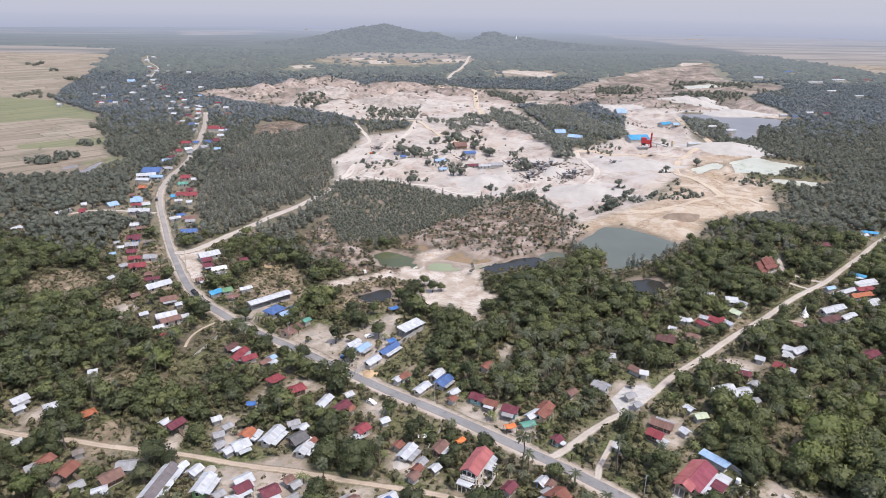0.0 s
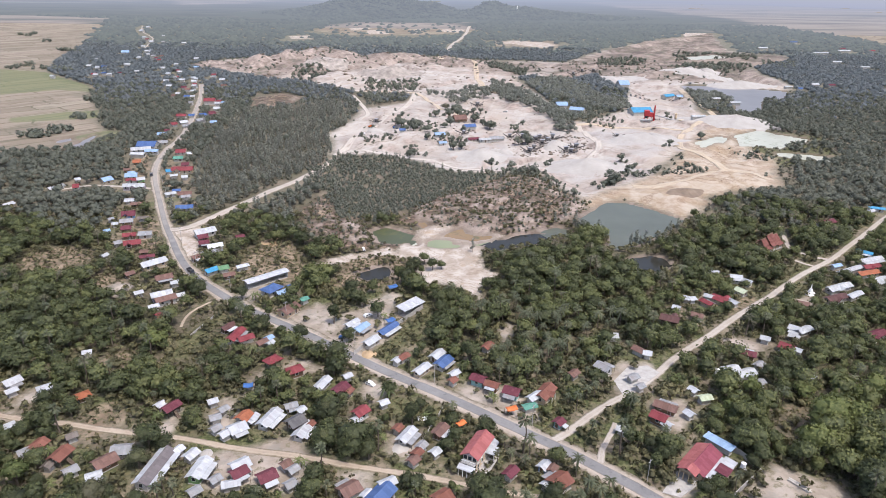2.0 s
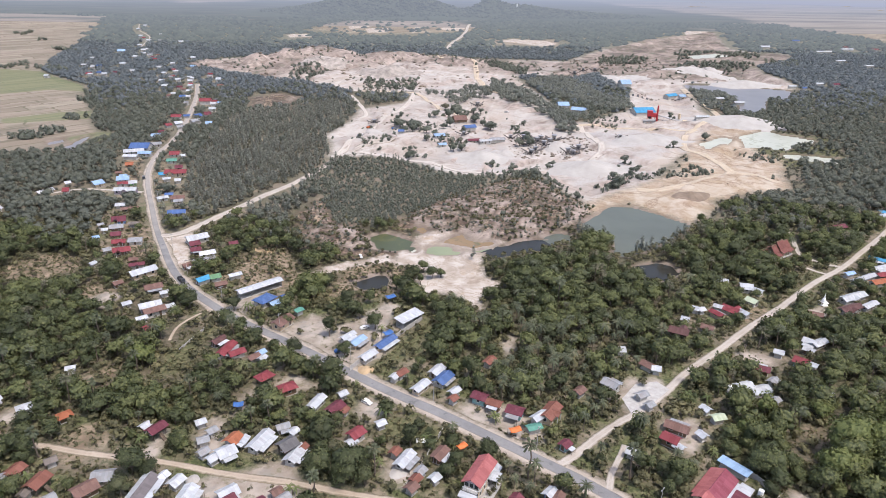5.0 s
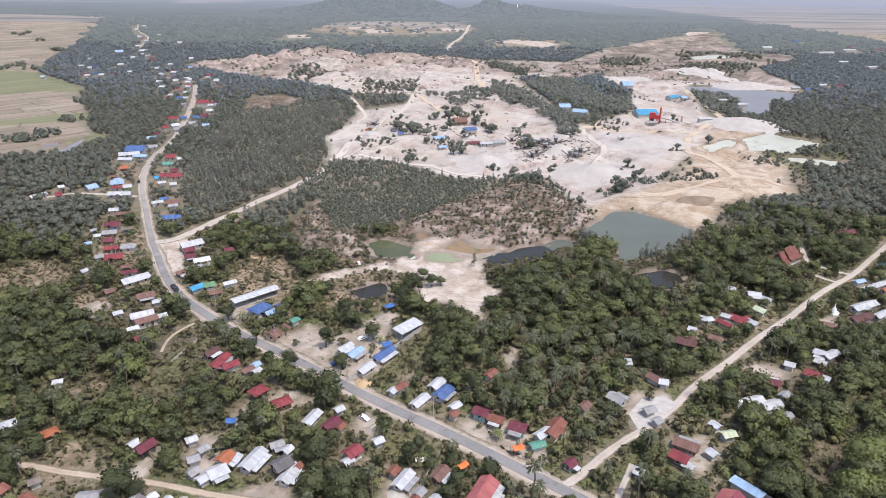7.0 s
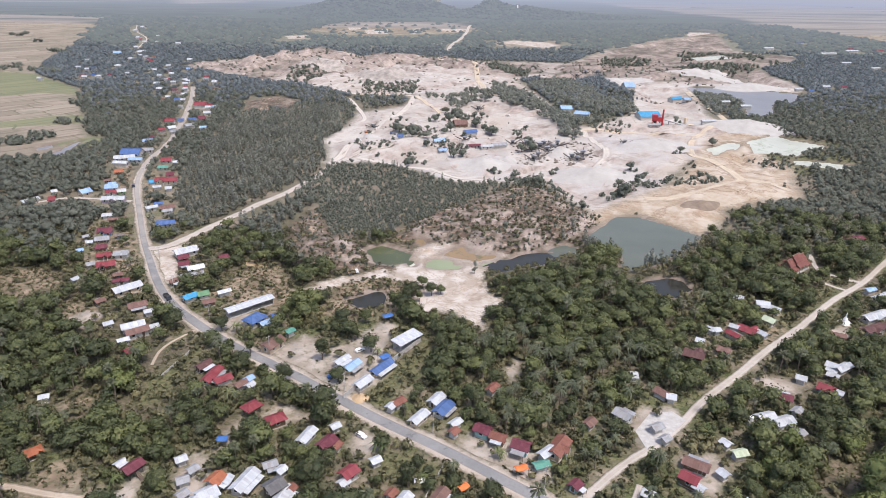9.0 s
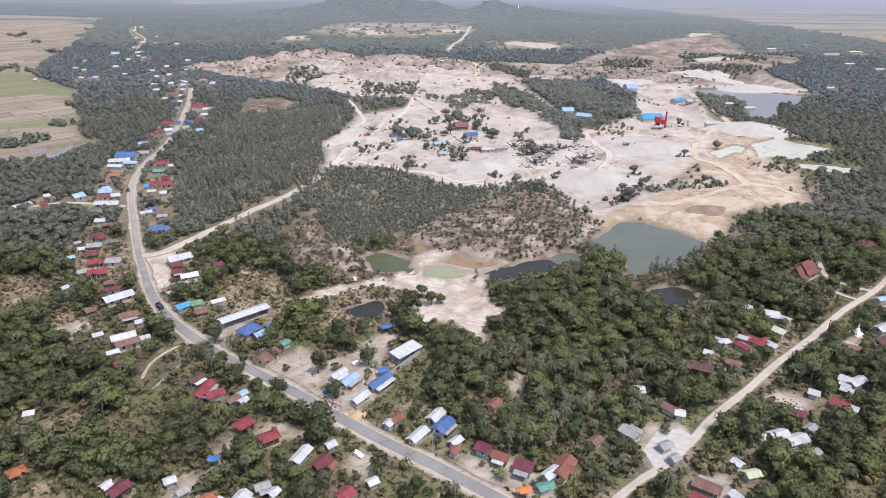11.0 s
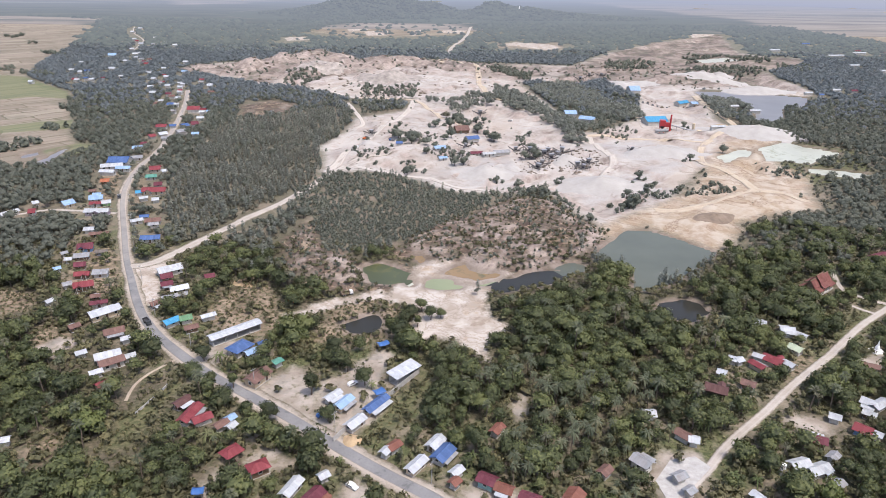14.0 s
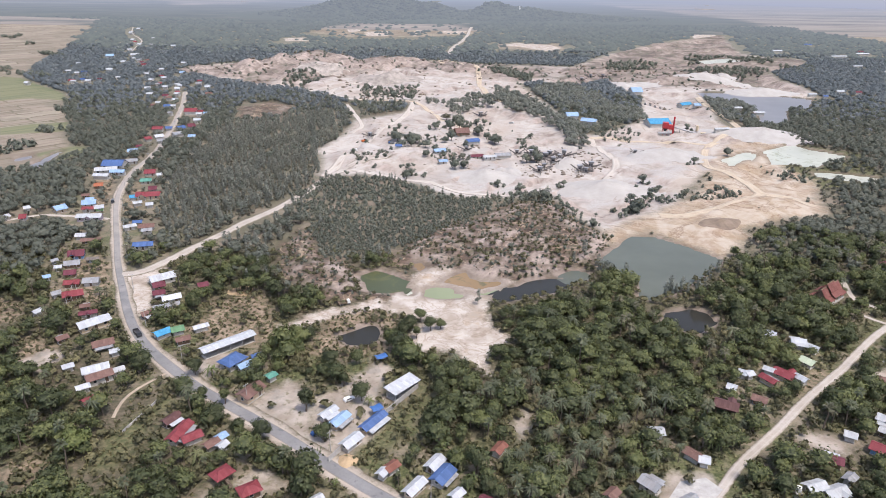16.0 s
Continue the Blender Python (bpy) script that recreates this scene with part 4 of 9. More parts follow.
def build_ground():
    ys = list(np.linspace(-5200, 20, 14)) + [60.0]
    while ys[-1] < 5200:
        ys.append(ys[-1] + max(1.9, 0.0085 * ys[-1]))
    ys = np.array(ys)
    u = np.linspace(-1, 1, 271)
    outer = np.array([1.25, 1.7, 2.6, 4.5, 9.0])
    u = np.concatenate([-outer[::-1], u, outer])
    half = np.clip(ys * 0.70 + 110, 150, None)
    X = u[None, :] * half[:, None]
    X = np.where(np.abs(u)[None, :] > 1, np.sign(u)[None, :] * np.maximum(np.abs(X), half[:, None] + (np.abs(u)[None, :] - 1) * 640), X)
    Y = np.repeat(ys[:, None], len(u), 1)
    px, py = X.ravel(), Y.ravel()
    z = height(px, py)
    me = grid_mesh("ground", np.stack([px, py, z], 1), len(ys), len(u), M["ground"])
    for kind in ("quarry", "ochre", "scrub", "low", "sand", "bare", "earth", "grass", "field", "green", "rough", "yard", "hamlet"):
        me.attributes.new(kind, "FLOAT", "POINT").data.foreach_set("value", depth_in(kind, px, py).astype(np.float32))
    wet = np.max([depth_in(k, px, py) for k in WATERS], axis=0)
    me.attributes.new("water", "FLOAT", "POINT").data.foreach_set("value", wet.astype(np.float32))
    Z = z.reshape(X.shape)
    gy = np.abs(np.gradient(Z, axis=0) / np.gradient(Y, axis=0)) + np.abs(np.gradient(Z, axis=1) / np.maximum(np.gradient(X, axis=1), 0.1))
    me.attributes.new("steep", "FLOAT", "POINT").data.foreach_set("value", step(gy, 0.10, 0.42).ravel().astype(np.float32))
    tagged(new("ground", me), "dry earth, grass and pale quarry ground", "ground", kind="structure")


build_ground()


def road(name, line, width, material, z, label, ragged=0.0, thick=0.06, cols=7, category="road", narrow=1.0):
    c = dense(line, 4.0)
    d = np.gradient(c, axis=0)
    d /= np.hypot(d[:, 0], d[:, 1])[:, None] + 1e-9
    nrm = np.stack([d[:, 1], -d[:, 0]], 1)
    s = np.linspace(-1, 1, cols)
    rng = np.random.RandomState(len(name))
    wob = 1 + ragged * np.stack([waves(c[:, 0], c[:, 1], 25, rng.randint(99)), waves(c[:, 0], c[:, 1], 25, rng.randint(99))], 1)
    w = width / 2 * np.where(s[None, :] < 0, wob[:, :1], wob[:, 1:]) * (1 + (narrow - 1) * step(c[:, 1], 240, 330))[:, None]
    P = c[:, None, :] + nrm[:, None, :] * (s[None, :] * w)[..., None]
    g = height(P[..., 0].ravel(), P[..., 1].ravel()).reshape(P.shape[:2])
    crown = z + g + 0.05 * (1 - s[None, :] ** 2)
    top = np.dstack([P, crown])
    full = np.concatenate([np.dstack([P[:, :1], crown[:, :1] - thick - 0.2]), top, np.dstack([P[:, -1:], crown[:, -1:] - thick - 0.2])], 1)
    me = grid_mesh(name, full.reshape(-1, 3), len(c), cols + 2, material)
    across = np.repeat(np.concatenate([[-1.0], s, [1.0]])[None, :], len(c), 0)
    me.attributes.new("across", "FLOAT", "POINT").data.foreach_set("value", across.ravel().astype(np.float32))
    return tagged(new(name, me), label, category, kind="structure")


road("road_shoulder", ROADS["main_road"], 7.8, M["shoulder"], 0.03, "dusty sand shoulder along the paved road", 0.3, narrow=0.76)
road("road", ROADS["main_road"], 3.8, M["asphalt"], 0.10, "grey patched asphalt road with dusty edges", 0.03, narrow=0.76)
road("road_village", ROADS["village_road"], 2.9, M["dirt_road"], 0.06, "pale packed dirt road through the trees", 0.12)
road("road_street", ROADS["dirt_street"], 2.4, M["clay_road"], 0.05, "tan clay village street", 0.5)
road("road_quarry", ROADS["quarry_road"], 6.0, M["dirt_road"], 0.08, "pale gravel road to the quarry", 0.2)
road("road_hill", ROADS["hill_road"], 8.0, M["dirt_road"], 0.4, "pale track toward the hill", 0.15)
road("road_far", ROADS["far_road"], 2.6, M["dirt_road"], 0.4, "pale far road through the village", 0.15)
for key, wide, mat, text in (("track", 4.5, "quarry_track", "pale rim track of crushed stone"), ("track_west", 5.5, "quarry_track", "pale quarry track past the trees"),
                             ("track_mid", 5.5, "quarry_track", "pale curved track over the quarry floor"), ("track_north", 6.0, "haul_track", "tan track to the quarry face"),
                             ("track_cross", 4.5, "haul_track", "tan track to the mixing plant"), ("track_edge", 4.0, "quarry_track", "narrow sandy track along the wood"),
                             ("track_face", 6.0, "quarry_track", "pale track under the quarry face"), ("track_top", 7.0, "haul_track", "tan ramp down the quarry face"),
                             ("haul_road", 6.0, "haul_track", "ochre haul road through the workings"), ("haul_branch", 6.0, "haul_track", "ochre track along the pond")):
    road("road_" + key, ROADS[key], wide, M[mat], 0.2, text, 0.3)
road("lane", ROADS["lane"], 1.3, M["clay_road"], 0.05, "narrow pale sand lane", 0.25)
road("lane_west", ROADS["lane_west"], 3.2, M["dirt_road"], 0.05, "pale sand lane between house yards", 0.25)
road("lane_temple", ROADS["lane_temple"], 2.6, M["dirt_road"], 0.05, "pale concrete lane to the temple hall", 0.12)
road("lane_gate", ROADS["lane_gate"], 2.0, M["dirt_road"], 0.05, "short pale path into a yard", 0.2)
road("footpath", ROADS["footpath"], 2.0, M["dirt_road"], 0.05, "narrow sand footpath", 0.25)


def pond(name, outline, material, level, label, grow=3.5):
    c = outline.mean(0)
    out = dense(np.vstack([outline, outline[:1]]), 3.0)[:-1]
    away = out - c
    r = np.hypot(away[:, 0], away[:, 1])[:, None]
    rim = c + away * (r + grow) / r
    n = len(rim)
    verts = [(*p, level) for p in rim] + [(*p, level - 1.6) for p in rim]
    me = bpy.data.meshes.new(name)
    me.from_pydata(verts, [], [tuple(range(n)), tuple(range(2 * n - 1, n - 1, -1))] + [(i, n + i, n + (i + 1) % n, (i + 1) % n) for i in range(n)])
    me.materials.append(material)
    return tagged(new(name, me), label, "pond", kind="structure")


POND_LABELS = {"water": "still dark grey-green quarry pond", "marsh": "overgrown dark green marsh pool", "darkwater": "small dark still pond among trees", "pool": "small pale green settling pool", "rustpool": "shallow brown muddy pool",
               "lake": "wide grey quarry lake", "pale": "milky pale green settling pond"}
for kind in WATERS:
    for k, outline in enumerate(AREAS[kind]):
        pond("water", outline, M[kind], -0.62 - 0.02 * k - 0.05 * WATERS.index(kind), POND_LABELS[kind], 2.6)


def build_distance():
    # far plain
    ys = np.concatenate([np.linspace(1640, 2600, 56), np.linspace(2640, 3760, 40)])
    u = np.linspace(-1, 1, 121)
    X = u[None, :] * (ys * 1.1 + 400)[:, None]
    Y = np.repeat(ys[:, None], len(u), 1)
    px, py = X.ravel(), Y.ravel()
    z = 0.02 + 1.2 * step(py, 1660, 1900) + 1.5 * waves(px, py, 500, 3, 3) * step(py, 2300, 2900)
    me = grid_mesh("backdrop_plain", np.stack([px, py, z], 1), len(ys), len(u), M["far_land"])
    me.attributes.new("field", "FLOAT", "POINT").data.foreach_set("value", depth_in("field", px, py).astype(np.float32))
    tagged(new("backdrop_plain", me), "hazy far plain of dry fields and woods", "distance", kind="structure")
    # sky near the horizon
    n = Nodes("horizon_air")
    zc = n.axis(2)
    ramp = n.mix(n.span(zc, -24.0, 80.0), (0.241, 0.264, 0.336), (0.318, 0.33, 0.38))
    ramp = n.mix(n.span(zc, 56.0, 232.0), ramp, (0.352, 0.358, 0.388))
    em = n.add("ShaderNodeEmission")
    n.put(em.inputs[0], ramp)
    n.put(n.tree.nodes["Material Output"].inputs[0], em.outputs[0])
    seg, verts, faces = 96, [], []
    for k, zz in enumerate((-60.0, 60.0, 152.0, 290.0)):
        for i in range(seg):
            a = 2 * math.pi * i / seg
            verts.append((3720 * math.cos(a), 30 + 3720 * math.sin(a), zz))
    for k in range(3):
        for i in range(seg):
            j = (i + 1) % seg
            faces.append((k * seg + i, k * seg + j, (k + 1) * seg + j, (k + 1) * seg + i))
    me = bpy.data.meshes.new("backdrop")
    me.from_pydata(verts, [], faces)
    me.materials.append(n.mat)
    tagged(new("backdrop", me), "bright hazy sky above the horizon", "sky", kind="structure")


build_distance()


def hill_height(px, py):
    z = np.zeros(px.shape)
    for cx, cy, h, sx, sy in ((-188, 2150, 56, 110, 150), (-325, 2170, 32, 100, 150), (-34, 2150, 30, 80, 130), (133, 2120, 41, 60, 110),
                              (240, 2140, 24, 80, 120), (370, 2120, 13, 120, 110), (-460, 2170, 9, 100, 130), (540, 2100, 4, 130, 100)):
        z = np.maximum(z, 0) + h * np.exp(-((px - cx) / sx) ** 2 - ((py - cy) / sy) ** 2) * (1 - 0.35 * np.clip(z / 70, 0, 1))
    return z + 3.0 * waves(px, py, 90, 21, 4) * np.clip(z / 20, 0, 1)


def build_hill():
    xs, ys = np.linspace(-860, 860, 150), np.linspace(1780, 2560, 80)
    X, Y = np.meshgrid(xs, ys)
    z = hill_height(X.ravel(), Y.ravel()) + 1.0
    edge = np.minimum(np.minimum(X.ravel() + 860, 860 - X.ravel()), np.minimum(Y.ravel() - 1780, 2560 - Y.ravel()))
    z = z * step(edge, 0, 60) - 1.5 * step(-edge, -60, 0)
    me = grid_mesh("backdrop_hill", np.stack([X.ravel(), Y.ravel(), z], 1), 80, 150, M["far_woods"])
    me.attributes.new("tint", "FLOAT", "POINT").data.foreach_set("value", np.full(len(z), 0.6, np.float32))
    tagged(new("backdrop_hill", me), "low wooded hill in the haze", "hill", kind="structure")


build_hill()

# ---- parts and small mesh tools ----
def mesh_of(name, verts, faces, material, smooth=False):
    me = bpy.data.meshes.new(name)
    me.from_pydata([tuple(v) for v in verts], [], faces)
    me.materials.append(material)
    if smooth:
        me.polygons.foreach_set("use_smooth", np.full(len(me.polygons), True))
    return me


def part(name, data, parent, label=""):
    """A mesh object under a thing or a part."""
    ob = new(name, data)
    ob.parent = parent
    return tagged(ob, label)


class Build:
    """Collects solid boxes, prisms and tubes into one mesh."""

    def __init__(self):
        self.v, self.f = [], []

    def add(self, verts, faces):
        o = len(self.v)
        self.v += [tuple(v) for v in verts]
        self.f += [tuple(i + o for i in f) for f in faces]
        return self

    def box(self, x0, y0, z0, x1, y1, z1):
        v = [(x, y, z) for z in (z0, z1) for y in (y0, y1) for x in (x0, x1)]
        return self.add(v, [(0, 2, 3, 1), (4, 5, 7, 6), (0, 1, 5, 4), (2, 6, 7, 3), (0, 4, 6, 2), (1, 3, 7, 5)])

    def prism(self, poly, thick):
        """Top polygon of points in space, thickened straight down."""
        n = len(poly)
        low = [(x, y, z - thick) for x, y, z in poly]
        return self.add(list(poly) + low, [tuple(range(n)), tuple(range(2 * n - 1, n - 1, -1))] + [(i, n + i, n + (i + 1) % n, (i + 1) % n) for i in range(n)])

    def tube(self, a, b, r0, r1, seg=8):
        a, b = Vector(a), Vector(b)
        q = (b - a).to_track_quat("Z", "Y").to_matrix()
        v = []
        for p, r in ((a, r0), (b, r1)):
            for i in range(seg):
                t = 2 * math.pi * i / seg
                v.append(p + q @ Vector((r * math.cos(t), r * math.sin(t), 0)))
        return self.add(v, [tuple(range(seg - 1, -1, -1)), tuple(range(seg, 2 * seg))] + [(i, (i + 1) % seg, seg + (i + 1) % seg, seg + i) for i in range(seg)])

    def mesh(self, name, material, smooth=False):
        return mesh_of(name, self.v, self.f, material, smooth)


def thing(name, m, label, category, group="", kind=""):
    ob = new(name)
    ob.empty_display_size = 0.2
    ob.matrix_basis = m
    return tagged(ob, label, category, group, kind)


# ---- trees ----
def icosphere(sub):
    bm = bmesh.new()
    bmesh.ops.create_icosphere(bm, subdivisions=sub, radius=1.0)
    v = np.array([p.co for p in bm.verts])
    f = np.array([[p.index for p in q.verts] for q in bm.faces])
    bm.free()
    return v, f


ICO1, ICO2 = icosphere(1), icosphere(2)


OCTA = (np.array([(1, 0, 0), (0, 1, 0), (-1, 0, 0), (0, -1, 0), (0, 0, 1), (0, 0, -1)], float),
        np.array([(0, 1, 4), (1, 2, 4), (2, 3, 4), (3, 0, 4), (1, 0, 5), (2, 1, 5), (3, 2, 5), (0, 3, 5)]))


def leaves_on(rng, centre, radius, count, size, squash=0.8, lean=0.25, ragged=0.22, single=False):
    """Small bent leaf sprays scattered over a lobe, as triangles; single: one triangle a spray."""
    d = rng.normal(size=(count, 3))
    d[:, 2] = np.abs(d[:, 2]) * 0.9 - 0.25
    d /= np.linalg.norm(d, axis=1)[:, None]
    p = centre + d * radius * rng.uniform(0.74, 1.24, (count, 1)) * np.array([1, 1, squash])
    nrm = d + rng.normal(size=(count, 3)) * 0.55
    nrm /= np.linalg.norm(nrm, axis=1)[:, None]
    t = np.cross(nrm, rng.normal(size=(count, 3)))
    t /= np.linalg.norm(t, axis=1)[:, None] + 1e-9
    b = np.cross(nrm, t)
    s = size * rng.uniform(0.6, 1.35, (count, 1))
    v = np.stack([p + t * s, p + b * s * 0.62 - nrm * s * 0.18, p - t * s, p - b * s * 0.62 - nrm * s * 0.18], 1)
    i = np.arange(count)[:, None] * 4
    f = np.concatenate([i + np.array([[0, 1, 2]]), i + np.array([[0, 2, 3]])])
    lit = d + np.array([0, 0, lean]) + rng.normal(size=(count, 3)) * ragged
    lit /= np.linalg.norm(lit, axis=1)[:, None]
    if single:
        v = np.stack([p + t * s, p + b * s * 0.95 - nrm * s * 0.15, p - t * s * 0.7 - b * s * 0.7], 1)
        return v.reshape(-1, 3), np.arange(count * 3).reshape(-1, 3), np.repeat(lit, 3, 0)
    return v.reshape(-1, 3), f, np.repeat(lit, 4, 0)


def crown_arrays(seed, wide, tall, base, lobes, per_lobe, leaf, core=ICO1, cone=0.0, single=True, solid=0.74, lean=0.3, ragged=0.35, vary=0.42):
    """Crown of a broad tree: lumpy lobes thick with leaf sprays. cone > 0 makes it slender and pointed."""
    rng = np.random.RandomState(seed)
    V, F, T, N, o = [], [], [], [], 0
    for k in range(lobes):
        t = (k + 0.5) / lobes
        if cone:
            z = base + tall * t
            reach = wide * 0.55 * (1 - t) * rng.uniform(0.3, 1.0)
            r = wide * (0.62 * (1 - t * cone) + 0.1) * rng.uniform(0.75, 1.1)
        else:
            z = base + tall * (0.25 + 0.55 * rng.rand() ** 0.8)
            reach = wide * 0.56 * math.sqrt(rng.rand()) * (1.15 - 0.55 * (z - base) / tall)
            r = wide * rng.uniform(0.34, 0.54)
            if k == 0:
                reach, r, z = 0.0, wide * 0.62, base + tall * 0.45
        a = k * 2.4 + rng.uniform(-0.5, 0.5)
        c = np.array([reach * math.cos(a), reach * math.sin(a), z])
        sq = 0.95 if cone else min(0.92, tall / wide * 0.62)
        cv, cf = core
        lobe = c + cv * r * (solid + 0.15 * rng.uniform(-1, 1, (len(cv), 1))) * np.array([1, 1, sq])
        cn = cv + np.array([0, 0, lean])
        # inner lobes tinted darker than the sprays: crown shade put into the colour
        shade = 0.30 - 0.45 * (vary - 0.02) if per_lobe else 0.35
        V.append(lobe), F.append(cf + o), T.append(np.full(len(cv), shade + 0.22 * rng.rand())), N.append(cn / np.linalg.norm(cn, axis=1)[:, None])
        o += len(cv)
        if per_lobe:
            lv, lf, ln = leaves_on(rng, c, r, int(per_lobe * (r / wide / 0.45) ** 1.6) + 3, leaf, sq, lean, ragged, single)
            k3 = 3 if single else 4
            N.append(ln), V.append(lv), F.append(lf + o)
            # light from above imitated: leaf tint rises with height in the crown
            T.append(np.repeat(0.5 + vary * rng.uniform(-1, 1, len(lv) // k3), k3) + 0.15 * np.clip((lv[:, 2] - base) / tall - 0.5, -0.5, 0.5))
            o += len(lv)
    V, N = np.concatenate(V), np.concatenate(N)
    whole = (V - np.array([0, 0, base + tall * 0.3])) / np.array([wide, wide, tall * 0.7])
    N = N + whole / (np.linalg.norm(whole, axis=1)[:, None] + 1e-6) * 0.9
    return V, np.concatenate(F), np.concatenate(T), N / np.linalg.norm(N, axis=1)[:, None]


def trunk_arrays(seed, base, r, spread, limbs):
    """A tapered trunk with a few limbs that reach into the crown."""
    rng = np.random.RandomState(seed)
    b = Build()
    top = (rng.uniform(-0.3, 0.3), rng.uniform(-0.3, 0.3), base * 1.15)
    b.tube((0, 0, -0.3), top, r, r * 0.65, 7)
    for k in range(limbs):
        a = 2 * math.pi * k / limbs + rng.uniform(-0.4, 0.4)
        b.tube((top[0], top[1], top[2] * 0.85), (top[0] + spread * math.cos(a), top[1] + spread * math.sin(a), base + spread * rng.uniform(0.7, 1.1)), r * 0.5, r * 0.15, 5)
    v, tri = np.array(b.v), []
    for f in b.f:
        for i in range(1, len(f) - 1):
            tri.append((f[0], f[i], f[i + 1]))
    return v, np.array(tri)


def frond_arrays(seed, height_, count, length, fan, rows=5):
    """A palm head: arched fronds, each a keeled strip with a toothed edge."""
    rng = np.random.RandomState(seed)
    V, F, o = [], [], 0
    for k in range(count):
        a = 2.399 * k + rng.uniform(-0.25, 0.25)
        lift = rng.uniform(-0.35, 1.15) if not fan else rng.uniform(-0.7, 1.35)
        L = length * rng.uniform(0.8, 1.12)
        d = np.array([math.cos(a), math.sin(a)])
        side = np.array([-d[1], d[0]])
        for r in range(rows + 1):
            t = r / rows
            run = L * (t * math.cos(lift * (1 - 0.5 * t)) if not fan else t * math.cos(lift))
            z = height_ + L * (math.sin(lift) * t - (0.75 if not fan else 0.25) * t * t)
            w = length * ((0.09 * math.sin(math.pi * min(1, t * 0.85 + 0.12)) if not fan else 0.42 * max(0, t - 0.35) * (1.25 - t) * 2.4) + 0.015)
            w *= 1.0 if r % 2 else 0.68
            c = d * run
            V += [(*(c + side * w), z - w * 0.45), (*c, z + w * 0.1), (*(c - side * w), z - w * 0.45)]
            if r:
                q = o + 3 * r
                F += [(q - 3, q - 2, q + 1), (q - 3, q + 1, q), (q - 2, q - 1, q + 2), (q - 2, q + 2, q + 1)]
        o += 3 * (rows + 1)
    V, F = np.array(V), np.array(F)
    tint = np.repeat(rng.uniform(0.15, 0.95, count), 3 * (rows + 1))
    return V, F, tint, None


def palm_trunk(seed, h, r):
    rng = np.random.RandomState(seed)
    b = Build()
    p = np.array([0.0, 0.0, -0.3])
    for k in range(3):
        q = p + np.array([rng.uniform(-0.25, 0.25), rng.uniform(-0.25, 0.25), (h + 0.3) / 3])
        if k == 2:
            q = np.array([0.0, 0.0, h])
        b.tube(p, q, r * (1 - 0.15 * k), r * (0.85 - 0.15 * k), 6)
        p = q
    v, tri = np.array(b.v), []
    for f in b.f:
        for i in range(1, len(f) - 1):
            tri.append((f[0], f[i], f[i + 1]))
    return v, np.array(tri)


def slim_trunk(h, r):
    b = Build().tube((0, 0, -0.3), (0.1, 0.1, h), r, r * 0.6, 4)
    tri = [(f[0], f[i], f[i + 1]) for f in b.f for i in range(1, len(f) - 1)]
    return np.array(b.v), np.array(tri)


# template: crown arrays, trunk arrays, material key
BROAD = []
for k, (wide, tall, base) in enumerate(((3.6, 4.8, 2.2), (4.4, 5.2, 2.4), (3.0, 4.2, 1.9), (2.6, 5.6, 2.2), (5.0, 5.6, 2.8), (3.8, 3.8, 1.8))):
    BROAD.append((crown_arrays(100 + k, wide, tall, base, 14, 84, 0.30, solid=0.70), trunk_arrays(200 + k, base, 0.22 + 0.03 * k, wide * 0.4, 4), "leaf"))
# farther trees, with the haze-tinted leaf materials
HAZETREE = [(crown_arrays(520 + k, wide, tall, base, 5, 24, 0.47, lean=0.5, vary=0.3), slim_trunk(base + 1.5, 0.22), "grey_leaf")
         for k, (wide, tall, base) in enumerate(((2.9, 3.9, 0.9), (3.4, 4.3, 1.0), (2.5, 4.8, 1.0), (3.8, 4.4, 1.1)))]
HAZEFAR = [(crown_arrays(540 + k, wide, tall, base, 3, 14, 0.62, OCTA, lean=0.8, solid=0.85, ragged=0.2, vary=0.2), None, "grey_leaf") for k, (wide, tall, base) in enumerate(((2.7, 3.8, 0.6), (3.2, 4.2, 0.6), (2.4, 4.8, 0.6)))]
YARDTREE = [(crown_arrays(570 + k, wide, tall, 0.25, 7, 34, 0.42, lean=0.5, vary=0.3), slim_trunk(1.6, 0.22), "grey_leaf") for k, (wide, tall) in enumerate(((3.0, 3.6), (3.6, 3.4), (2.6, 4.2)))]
BUSH = [(crown_arrays(300 + k, 1.45, 1.7, 0.1, 2, 10, 0.36, OCTA), None, "bush_leaf") for k in range(4)]
PALM = [(frond_arrays(400 + k, h, 26, 2.5, False), palm_trunk(410 + k, h, 0.17), "palm_leaf") for k, h in enumerate((7.0, 8.2, 6.0))]
FANPALM = [(frond_arrays(420 + k, h, 30, 1.6, True), palm_trunk(430 + k, h, 0.22), "palm_leaf") for k, h in enumerate((7.0, 8.6))]
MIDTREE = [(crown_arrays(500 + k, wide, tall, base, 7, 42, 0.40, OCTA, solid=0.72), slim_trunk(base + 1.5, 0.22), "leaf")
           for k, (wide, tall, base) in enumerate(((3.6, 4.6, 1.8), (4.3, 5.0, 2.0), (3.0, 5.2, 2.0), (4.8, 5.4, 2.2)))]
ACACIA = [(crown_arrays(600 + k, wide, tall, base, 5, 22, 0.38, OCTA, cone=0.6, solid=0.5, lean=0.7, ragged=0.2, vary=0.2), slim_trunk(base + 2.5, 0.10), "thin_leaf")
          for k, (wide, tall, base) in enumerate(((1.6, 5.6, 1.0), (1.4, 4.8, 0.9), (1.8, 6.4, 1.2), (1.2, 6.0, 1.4)))]
